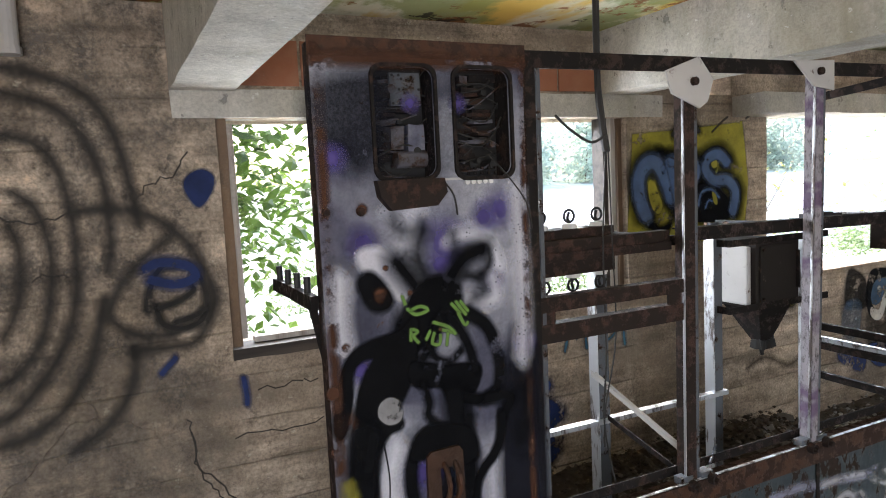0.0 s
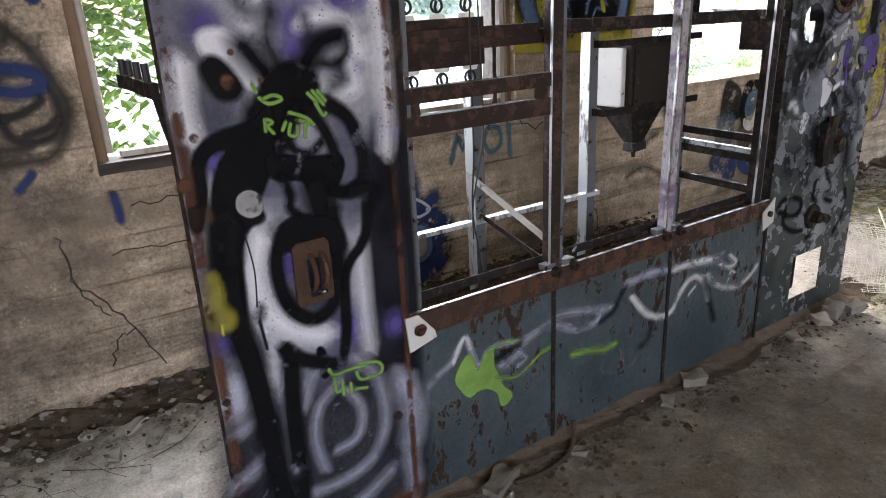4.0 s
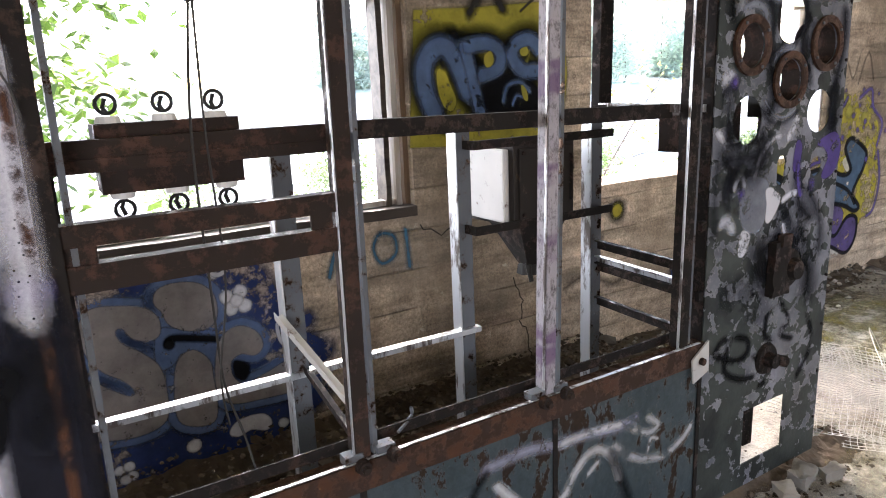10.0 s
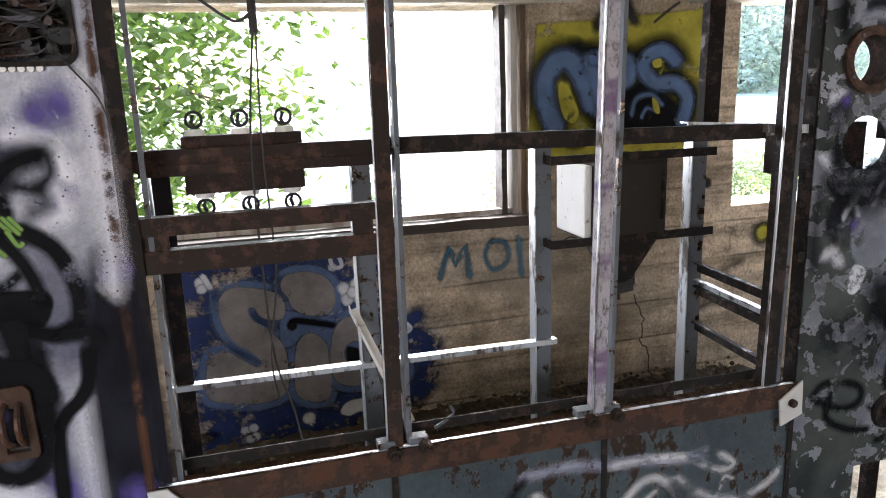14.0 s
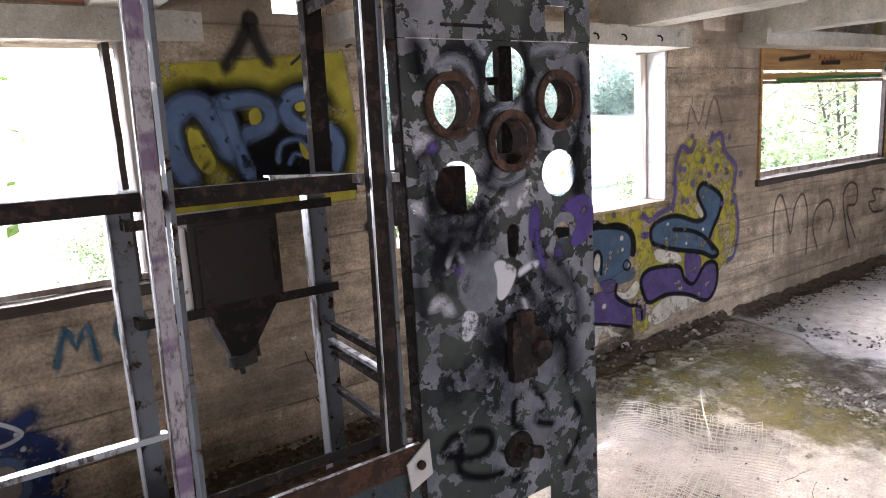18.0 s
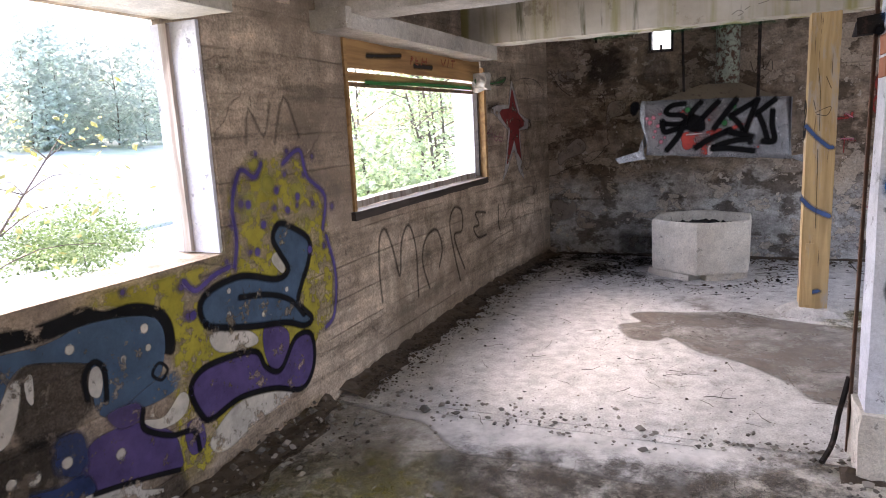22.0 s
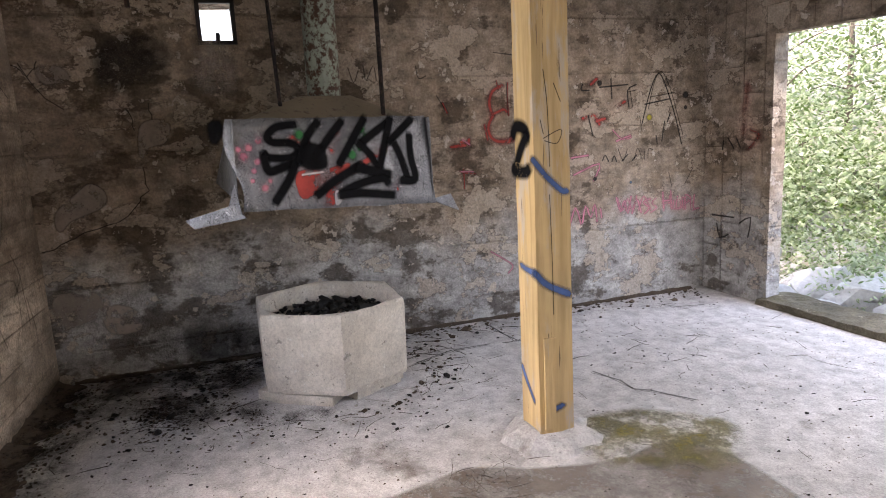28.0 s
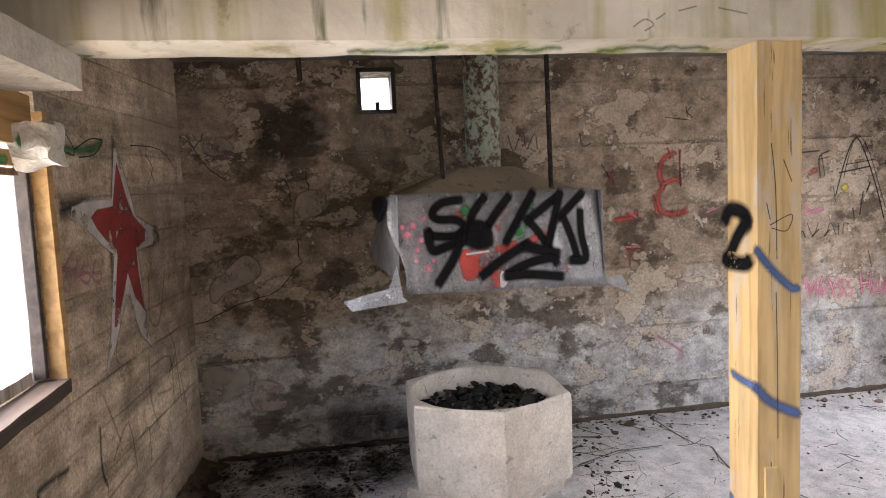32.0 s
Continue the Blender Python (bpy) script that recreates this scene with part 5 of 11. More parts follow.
def meter_box():
    t = thing("meter_box", (2.48, 2.03, 1.1), "dark steel box with a pale side on straps in the rack", "meter box")
    part("body", rough_box(2.352, 2.612, 1.91, 2.17, 1.1, 1.375, 0.09, 0.002), BOXPAINT, t)
    part("side_cover", boxm(2.325, 2.35, 1.93, 2.16, 1.115, 1.36, bevel=0.008), WHITE_TAB, t, "pale grey side cover")
    lid = part("lid", boxm(2.37, 2.6, 1.9, 1.909, 1.125, 1.36, bevel=0.004), BOXPAINT, t, "dark painted lid")
    part("lid_handle", boxm(2.585, 2.592, 1.886, 1.9, 1.17, 1.33, bevel=0.002), RUST_DARK, lid)
    for z in (1.14, 1.345):
        b = bmesh.new()
        cyl(b, (2.385, 1.9, z), (2.385, 1.892, z), 0.007, n=8)
        part("screw", b, RUST, lid)
    bm = bmesh.new()
    vs = [bm.verts.new(p) for p in ((2.39, 1.93, 1.1), (2.6, 1.93, 1.1), (2.6, 2.12, 1.1), (2.39, 2.12, 1.1), (2.455, 1.97, 0.93), (2.51, 1.97, 0.93), (2.51, 2.01, 0.93), (2.455, 2.01, 0.93))]
    for f in ((0, 1, 5, 4), (1, 2, 6, 5), (2, 3, 7, 6), (3, 0, 4, 7), (4, 5, 6, 7), (3, 2, 1, 0)):
        bm.faces.new([vs[i] for i in f])
    part("cable_funnel", bm, RUST_DARK, t, "black sheet steel cable funnel")
    part("cable_end", rough_box(2.445, 2.52, 1.955, 2.02, 0.905, 0.945, 0.02, 0.014, 20), CABLE, t)
    for x, y, z in ((2.45, 1.96, 0.915), (2.48, 1.99, 0.885), (2.515, 1.97, 0.92), (2.53, 1.98, 0.935)):
        b = bmesh.new()
        cyl(b, (x, y, z + 0.03), (x + 0.006, y, z - 0.012), 0.012, 0.008, 8)
        part("cable_stub", b, CABLE, t)
    return t


gauge = gauge_board()
relay = relay_cabinet()
rack = frame_rack()
fuse_box()
meter_box()

def hanging_cable(pts, r, lab):
    t = thing("hanging_cable", pts[0], lab, "cable", "hanging wires")
    bm = bmesh.new()
    tube(bm, smooth_line(pts, 6), r, 6)
    part("strand", bm, CABLE, t)
    return t


hanging_cable([(1.33, 1.62, 2.4), (1.325, 1.62, 2.0), (1.32, 1.6, 1.85), (1.32, 1.58, 1.75)], 0.011, "black cable hanging from the ceiling")
hanging_cable([(1.32, 1.58, 1.78), (1.29, 1.57, 1.5), (1.29, 1.57, 1.15), (1.3, 1.6, 0.95), (1.335, 1.62, 0.8), (1.35, 1.6, 0.69)], 0.0028, "thin dark wire hanging to the bottom rail")
hanging_cable([(1.325, 1.58, 1.78), (1.315, 1.56, 1.5), (1.32, 1.56, 1.2), (1.29, 1.58, 0.98), (1.3, 1.6, 0.85)], 0.0024, "thin dark wire beside another")
hanging_cable([(1.32, 1.58, 1.8), (1.28, 1.6, 1.78), (1.22, 1.62, 1.82), (1.17, 1.62, 1.86)], 0.004, "stiff black wire stub")

# ---- the back room ----
def fire_pit():
    t = thing("fire_pit", (10.26, 1.06, 0.0), "pale hexagonal concrete fire pit full of charred wood", "fire pit")
    cx, cy, n = 10.22, 1.045, 6
    hexa = [Vector((cx + 0.487 * math.cos(radians(177.6 + 60 * k)), cy + 0.487 * math.sin(radians(177.6 + 60 * k)), 0)) for k in range(n)]
    bm = bmesh.new()
    per = 8
    outer = [hexa[k].lerp(hexa[(k + 1) % n], i / per) for k in range(n) for i in range(per)]
    N = len(outer)
    ang = [math.atan2(p.y - cy, p.x - cx) for p in outer]
    rows = []
    for s, z in ((0.965, 0.075), (0.985, 0.1), (1.0, 0.5), (0.99, 0.535), (0.975, 0.545)):
        rows.append([bm.verts.new((cx + (p.x - cx) * s, cy + (p.y - cy) * s, z)) for p in outer])
    for r, z in ((0.406, 0.543), (0.396, 0.53), (0.385, 0.49), (0.375, 0.2)):
        rows.append([bm.verts.new((cx + r * math.cos(a), cy + r * math.sin(a), z)) for a in ang])
    for a, b in zip(rows, rows[1:]):
        for i in range(N):
            bm.faces.new((a[i], a[(i + 1) % N], b[(i + 1) % N], b[i]))
    bm.faces.new(rows[0][::-1])
    bm.faces.new(rows[-1])
    part("basin", rough_up(bm, 0.0045, 11), CURB, t)
    for k, (x, y, a) in enumerate(((9.99, 0.88, -62), (9.97, 1.22, 55), (10.2, 0.76, 5), (10.15, 1.32, -50), (10.45, 1.1, 10))):
        b = rough_box(-0.17, 0.17, -0.1, 0.1, 0.0, 0.068, 0.06, 0.012, 12)
        bmesh.ops.transform(b, matrix=pose(x, y, 0, 0, 0, a), verts=b.verts[:])
        part("base_stone", b, CURB, t)
    return t


fire_pit()


def lumps(rng):
    a, r = rng.uniform(0, 6.28), 0.365 * math.sqrt(rng.random())
    return 10.22 + r * math.cos(a), 1.045 + r * math.sin(a), 0.455 + 0.05 * rng.random() - 0.16 * r


stuff("charcoal", stones(520, lumps, 0.038, 0.6, 5), CHAR, "charred wood and ash in the pit", "charcoal")


def hood():
    t = thing("smoke_hood", (10.3, 0.95, 1.1), "crumpled zinc smoke hood with sprayed letters hung on rods", "smoke hood")
    A, B = Vector((9.82, 1.53, 0)), Vector((10.2, 0.315, 0))
    d = (B - A).normalized()
    out = Vector((d.y, -d.x, 0))
    bm = bmesh.new()
    nu, nv = 22, 10
    grid = []
    for j in range(nv + 1):
        row = []
        for i in range(nu + 1):
            s, h = i / nu, j / nv
            p = A.lerp(B, s)
            zb, zt = 1.15 - 0.085 * s, 1.63 - 0.02 * s
            z = zb + (zt - zb) * h
            curl = 0.035 * max(0, (0.12 - s) / 0.12) ** 2 * math.sin(h * 6)
            lean = 0.05 * h
            q = p + out * (-lean + curl + 0.012 * noise.noise(Vector((s * 5, h * 3, 1)))) + d * (0.025 * math.sin(h * 5 + 1) * (1 - s) - 0.02 * h * s)
            row.append(bm.verts.new((q.x, q.y, z + 0.006 * noise.noise(Vector((s * 8, 0, 4))))))
        grid.append(row)
    for j in range(nv):
        for i in range(nu):
            bm.faces.new((grid[j][i], grid[j][i + 1], grid[j + 1][i + 1], grid[j + 1][i]))
    r = bmesh.ops.extrude_face_region(bm, geom=bm.faces[:])
    for v in r["geom"]:
        if isinstance(v, bmesh.types.BMVert):
            v.co -= out * 0.004
    bmesh.ops.recalc_face_normals(bm, faces=bm.faces[:])
    part("front_sheet", bm, ZINC, t, "", True)

    def sheet(name, quad, lab="", material=ZINC):
        b = bmesh.new()
        vs = [b.verts.new(p) for p in quad]
        f = b.faces.new(vs)
        b.normal_update()
        nrm = f.normal.copy()
        rr = bmesh.ops.extrude_face_region(b, geom=[f])
        for v in rr["geom"]:
            if isinstance(v, bmesh.types.BMVert):
                v.co -= nrm * 0.004
        bmesh.ops.recalc_face_normals(b, faces=b.faces[:])
        return part(name, b, material, t, lab)
    sheet("bent_flap", [(9.83, 1.56, 1.19), (9.8, 1.5, 1.12), (9.9, 1.76, 1.075), (9.93, 1.8, 1.12)], "bent strip of the hood's lower edge")
    sheet("corner_flap", [(9.82, 1.54, 1.3), (9.8, 1.52, 1.14), (9.87, 1.6, 1.12)])
    sheet("tail_flap", [(10.2, 0.34, 1.09), (10.2, 0.29, 1.06), (10.3, 0.12, 0.99), (10.34, 0.16, 1.1)])
    sheet("side_sheet", [(9.84, 1.52, 1.62), (9.83, 1.53, 1.2), (10.8, 1.6, 1.25), (10.8, 1.5, 1.6)])
    sheet("side_sheet", [(10.2, 0.33, 1.08), (10.21, 0.33, 1.6), (10.85, 0.4, 1.6), (10.85, 0.3, 1.15)])
    base = ((9.92, 1.5, 1.6), (10.25, 0.38, 1.58), (10.88, 0.42, 1.58), (10.86, 1.5, 1.6))
    topq = ((10.42, 1.08, 1.76), (10.52, 0.74, 1.76), (10.88, 0.74, 1.76), (10.88, 1.08, 1.76))
    for i in range(4):
        j = (i + 1) % 4
        sheet("canopy_sheet", [base[i], base[j], topq[j], topq[i]], "", CANOPYM)
    b = bmesh.new()
    cyl(b, (10.78, 0.86, 1.75), (10.78, 0.86, 2.47), 0.11, n=20)
    part("flue_pipe", b, PIPEM, t, "flaking green-grey flue pipe")
    for a, c, r in (((10.25, 1.25, 2.47), (10.24, 1.22, 1.62), 0.011), ((10.3, 0.6, 2.47), (10.28, 0.6, 1.6), 0.014)):
        b = bmesh.new()
        cyl(b, a, c, r, n=8)
        part("hanging_rod", b, RUST_DARK, t)
    return t, A, d, out


HOOD, HA, HD, HO = hood()
_t = thing("ceiling_rod", (9.6, 1.95, 2.3), "short rusty rod stub hanging from the ceiling", "rod")
_b = bmesh.new()
cyl(_b, (9.8, 1.95, 2.47), (9.79, 1.94, 2.16), 0.012, n=8)
part("rod", _b, RUST, _t)

POST = thing("support_post", (8.94, 0.235, 0.0), "yellow painted timber post with scrawls and blue bands", "post")
part("timber", rough_box(8.85, 9.03, 0.145, 0.325, 0.07, 2.125, 0.05, 0.002, 8), YPOST, POST)
part("timber_split", rough_box(8.838, 8.849, 0.245, 0.3, 0.1, 0.55, 0.05, 0.003, 9), YPOST, POST, "split board on the post's foot")
_b = bmesh.new()
_rings = []
for r, z in ((0.26, 0.0), (0.235, 0.03), (0.18, 0.058), (0.12, 0.07)):
    _rings.append([_b.verts.new((8.93 + r * (0.92 + 0.3 * noise.noise(Vector((math.cos(a) * 2.2, math.sin(a) * 2.2, 2)))) * math.cos(a), 0.23 + r * (0.92 + 0.3 * noise.noise(Vector((math.cos(a) * 2.2, math.sin(a) * 2.2, 2)))) * math.sin(a), z + 0.01)) for a in (i * math.pi / 14 for i in range(28))])
for a, b in zip(_rings, _rings[1:]):
    for i in range(28):
        _b.faces.new((a[i], a[(i + 1) % 28], b[(i + 1) % 28], b[i]))
_b.faces.new(_rings[-1])
part("footing", rough_up(_b, 0.016, 9), FLOOR_B, POST, "lumpy pale concrete footing")

# ---- outdoors ----
def land(x, y):
    """Height of the ground outside."""
    h = -0.3
    if y > 3.1:
        h -= min(1.9, (y - 3.1) * 0.11)
    if y > 44:
        h += min(4.2, (y - 44) * 0.25)
    if y < -3.0:
        h += min(6, max(0, (-y - 4.0)) * 0.28) + 0.0
    return h + 0.12 * noise.noise(Vector((x * 0.3, y * 0.3, 0))) + 0.5 * noise.noise(Vector((x * 0.03, y * 0.03, 3)))


def ground():
    xs = [-400, -200, -100, -60, -40] + [-30 + 2 * i for i in range(36)] + [50, 70, 100, 200, 400]
    ys = [-400, -200, -100, -60, -40, -30, -24, -20] + [-18 + i for i in range(14)] + [-3.4, -2.6, -1, 1, 2.9, 3.2] + [4 + i for i in range(10)] + [16, 20, 25, 30, 36, 45, 55, 70, 90, 130, 200, 400]
    bm = bmesh.new()
    g = [[bm.verts.new((x, y, min(land(x, y), 60) if not (-3.2 < x < 11.2 and -2.65 < y < 3.1) else -0.42)) for x in xs] for y in ys]
    for j in range(len(ys) - 1):
        for i in range(len(xs) - 1):
            bm.faces.new((g[j][i], g[j][i + 1], g[j + 1][i + 1], g[j + 1][i]))
    return tagged(link_mesh("ground", bm, GROUNDM), "rough meadow with pale gravel", "ground", kind="structure")


ground()


def leaf_mesh(centres, count, spread, size, rng, droop=0.3, long=2.0):
    """Many folded leaves about the given centres."""
    verts, faces = [], []
    for c in centres:
        for _ in range(count):
            p = Vector(c) + Vector((rng.gauss(0, spread), rng.gauss(0, spread), rng.gauss(0, spread * 0.75)))
            if -4 < p.x < 12 and -3.2 < p.y < 3.5:
                continue
            s = size * rng.uniform(0.6, 1.25)
            a = rng.uniform(0, 6.283)
            d = Vector((math.cos(a), math.sin(a), -droop + rng.uniform(-0.5, 0.4))).normalized()
            w = d.cross(Vector((rng.uniform(-.5, .5), rng.uniform(-.5, .5), 1))).normalized()
            up = w.cross(d)
            k = len(verts)
            for l, q, h in ((0, 0, 0), (0.45, -0.5, -0.12), (0.45, 0.5, -0.12), (0.5, 0, 0.02), (1.0, 0, -0.2)):
                verts.append(p + d * (l * s * long * 0.5) + w * (q * s * 0.62) + up * (h * s))
            faces += [(k, k + 1, k + 3), (k, k + 3, k + 2), (k + 1, k + 4, k + 3), (k + 3, k + 4, k + 2)]
    me = bpy.data.meshes.new("crown")
    me.from_pydata(verts, [], faces)
    me.update()
    return me


def tree(at, height, spread, limbs, per, size, material, seed, label, lean=(0, 0), low=0.35, trunk=0.05, name="tree", group="", clump=0.35, limbs_apart=False):
    rng = random.Random(seed)
    t = thing(name, at, label, name, group)
    x, y, z = at
    top = Vector((x + lean[0], y + lean[1], z + height))
    bm = bmesh.new()
    line = smooth_line([(x, y, z - 0.1), (x + lean[0] * .3 + rng.uniform(-.1, .1) * spread, y + lean[1] * .3, z + height * 0.4), top], 5)
    tube(bm, line, trunk * height * 0.3, 7, 0.8)
    tr = None
    if limbs_apart:
        tr = part("trunk", bm, BARK, t)
    centres = []
    for k in range(limbs):
        f = low + (1 - low) * (k + rng.random()) / limbs
        p0 = line[min(len(line) - 1, int(f * (len(line) - 1)))]
        a = k * 2.4 + rng.uniform(-0.5, 0.5)
        r = spread * (1.05 - 0.65 * abs(f - 0.55) / 0.55) * rng.uniform(0.6, 1.1)
        p2 = p0 + Vector((math.cos(a) * r, math.sin(a) * r, rng.uniform(-0.05, 0.4) * r))
        p1 = p0.lerp(p2, 0.5) + Vector((0, 0, 0.12 * r))
        if limbs_apart:
            bm = bmesh.new()
        tube(bm, smooth_line([p0, p1, p2], 3), trunk * height * 0.09, 5, 0.75)
        if limbs_apart:
            part("limb", bm, BARK, t)
        centres += [p1, p0.lerp(p2, 0.75) + Vector((0, 0, 0.1 * r)), p2]
    if tr is None:
        part("trunk", bm, BARK, t)
    me = leaf_mesh(centres, per, spread * clump, size, rng)
    me.materials.append(material)
    cr = new("crown", me)
    cr.parent = t
    cr.matrix_parent_inverse = t.matrix_basis.inverted()
    return t


tree((-0.5, 5.6, land(-0.5, 5.6)), 5.0, 1.9, 34, 165, 0.125, LEAF_NEAR, 11, "broad-leaved green tree just outside the window", (0.9, -0.3), 0.25, group="", clump=0.22, limbs_apart=True)
tree((-3.2, 7.0, land(-3.2, 7)), 6.0, 2.2, 22, 60, 0.17, LEAF_NEAR, 12, "broad-leaved green tree beside another outside", (0.4, 0), 0.2, clump=0.25, limbs_apart=True)
for k, (x, y, h) in enumerate(((19.5, 8.2, 4.6), (21, 6.5, 4.4), (24, 10.5, 5.4), (28, 12, 6), (33, 13.5, 6.5), (18.4, 9.4, 4.6))):
    tree((x, y, land(x, y)), h + 0.3, 1.5 + 0.1 * k, 18, 26, 0.15, LEAF_PALE, 30 + k, "young tree with light green leaves", (0.3, 0.1), 0.12, 0.04, group="young trees behind the building", clump=0.3)
for k, (x, y, h, lean) in enumerate(((15.1, 5.9, 3.6, -1.3), (15.7, 6.1, 4.3, -0.5), (15.9, 6.0, 4.1, 0.2), (16.3, 6.25, 3.9, -0.2), (13.6, 6.4, 3.4, -0.6))):
    tree((x, y, land(x, y)), h, 1.0, 12, 13, 0.14, LEAF_PALE, 40 + k, "slender leaning tree with thin bare trunk", (lean, 0.2), 0.45, 0.036, group="slender trees outside the window", clump=0.32)
for k, (x, y, h) in enumerate(((11.5, 5.6, 1.9), (12.3, 6.2, 2.3), (11.9, 6.9, 2.6), (13.2, 7.0, 2.4), (14.2, 6.6, 1.9), (14.6, 7.6, 2.6), (12.6, 5.2, 1.4), (16.8, 7.4, 2.3), (13.9, 5.4, 1.2))):
    tree((x, y, land(x, y)), h * 0.85, 0.9, 12, 22, 0.13, LEAF_PALE, 50 + k, "bushy shrub with broad light green leaves", (0.1, 0.1), 0.15, 0.03, "shrub", "shrubs outside the window", clump=0.34)
tree((5.5, 5.2, land(5.5, 5.2)), 1.95, 0.8, 14, 6, 0.07, LEAF_DRY, 61, "thin leaning sapling with few yellowish leaves", (1.5, 0.1), 0.35, 0.035, "shrub", clump=0.3)
rng0 = random.Random(77)
for k in range(34):
    x = 30 + 1.75 * k + rng0.uniform(-1.5, 1.5)
    y = 66 + rng0.uniform(-7, 12)
    # Far-bank crowns wear the pale leaf colour that carries the haze.
    tree((x, y, land(x, y) - 0.3), 6.5 + 4.5 * math.sin((x - 26) / 20) ** 2 + rng0.uniform(-1.5, 2.0), rng0.uniform(3.0, 4.6), 20, 30, 0.6, LEAF_HAZED, 100 + k, "tall leafy tree on the far bank", (0, 0), 0.08, 0.03, group="trees on the far bank", clump=0.24)
for k in range(20):
    x, y = 5 + 1.9 * k + rng0.uniform(-1, 1), 13 + rng0.uniform(-4, 7)
    tree((x, y, land(x, y) - 0.1), rng0.uniform(0.9, 1.7), 0.9, 11, 70, 0.1, LEAF_BUSH, 160 + k, "low leafy shrub by the water", (0, 0), 0.1, 0.03, "shrub", "waterside shrubs", clump=0.35)
for k, (x, y, h) in enumerate(((10.6, -6.2, 4.2), (12.0, -7.4, 5.0), (13.4, -6.0, 4.6), (11.6, -9.0, 6.0), (14.6, -8.6, 6.0), (16.5, -6.8, 5.0), (9.4, -8.0, 5.5), (13.0, -11.0, 7.0), (17.5, -10, 7.0), (7.0, -12.0, 4.5), (16.0, -13, 8))):
    tree((x, y, land(x, y)), h, 1.5, 24, 70, 0.1, LEAF_BANK, 200 + k, "dense green shrubby tree on the bank", (0.2, 0.1), 0.1, 0.035, group="trees on the bank", clump=0.26)
for k in range(16):
    x, y = rng0.uniform(9.8, 15.0), rng0.uniform(-6.5, -3.8)
    tree((x, y, land(x, y) - 0.05), rng0.uniform(0.7, 1.5), 0.7, 9, 40, 0.085, LEAF_BANK, 300 + k, "low leafy shrub on the stony bank", (0, 0), 0.05, 0.03, "shrub", "shrubs on the bank", clump=0.4)
for k, (x, y) in enumerate(((10.2, -3.5), (10.7, -3.9), (11.3, -3.6), (11.9, -4.2), (10.1, -4.3), (10.9, -4.6), (11.6, -3.2), (12.4, -3.7))):
    tree((x, y, land(x, y) - 0.05), 0.45 + 0.1 * (k % 4), 0.4, 8, 34, 0.06, LEAF_BANK, 330 + k, "small leafy shrub among the boulders", (0.1, 0), 0.1, 0.03, "shrub", "shrubs among the boulders", clump=0.4)
river = link_mesh("water", boxm(-300, 300, 24, 38, -2.35, -2.1, bevel=0), WATERM)
tagged(river, "calm pale river", "river", kind="structure")


def boulders():
    rng = random.Random(9)
    for k in range(190):
        x, y = rng.uniform(9.6, 13.4), rng.uniform(-5.4, -2.95)
        s = rng.uniform(0.06, 0.15) if k % 4 else rng.uniform(0.16, 0.28)
        bm = bmesh.new()
        bmesh.ops.create_icosphere(bm, subdivisions=2, radius=s)
        for v in bm.verts:
            v.co = Vector((v.co.x * 1.2, v.co.y, v.co.z * 0.75)) + Vector(noise.noise_vector(v.co * 4 + Vector((k, 0, 0)))) * s * 0.45
        bmesh.ops.transform(bm, matrix=pose(x, y, land(x, y) + s * 0.3, 0, 0, rng.uniform(0, 360)), verts=bm.verts[:])
        tagged(link_mesh("boulder", bm, BOULDER), "pale broken boulder on the bank", "boulder", "boulders on the bank")


boulders()


def bank_spot(rng):
    x, y = rng.uniform(9.8, 14.5), rng.uniform(-6.5, -2.9)
    return x, y, land(x, y)


stuff("bank_stones", stones(1600, bank_spot, 0.07, 0.6, 51), BOULDER, "broken pale stones on the bank outside", "stones")

# ---- litter on the floor ----
def along_wall(rng):
    x = rng.uniform(-2.5, 6.4)
    d = abs(rng.gauss(0, 0.2))
    return x, NORTH - 0.02 - d, max(0.0, 0.085 - d * 0.3)


def under_rack(rng):
    x = rng.uniform(0.9, 3.6)
    y = rng.uniform(1.62 if x < 2.0 else 2.3, 2.8)
    return x, y, 0.02 + 0.15 * max(0.0, (y - 2.2) / 0.6) ** 1.5 + 0.03 * rng.random()


def near_floor(rng):
    return rng.uniform(1.0, 6.5), rng.uniform(-1.2, 2.6), 0.0


def panel_foot(rng):
    return rng.uniform(0.5, 3.8), FY - abs(rng.gauss(0, 0.14)), 0.0


def back_wall_foot(rng):
    x = rng.uniform(6.7, 10.8)
    d = abs(rng.gauss(0, 0.13))
    return x, NORTH - max(0, x - 9.35) * 0.1 - 0.02 - d, 0.012 + max(0.0, 0.035 - d * 0.3)


def ridge(rng):
    return 6.6 + rng.gauss(0, 0.1), rng.uniform(0.3, 2.8), 0.015


def patch(rng):
    return 5.58 + rng.gauss(0, 0.1), 1.28 + rng.gauss(0, 0.3), 0.0


def partition_foot(rng):
    return 6.3 + rng.gauss(0, 0.12), rng.uniform(-1.0, 0.35), 0.0


def back_floor(rng):
    return rng.uniform(6.8, 10.8), rng.uniform(-2.2, 2.6), 0.012


def east_foot(rng):
    return EAST - 0.03 - abs(rng.gauss(0, 0.14)), rng.uniform(-2.3, 2.5), 0.012


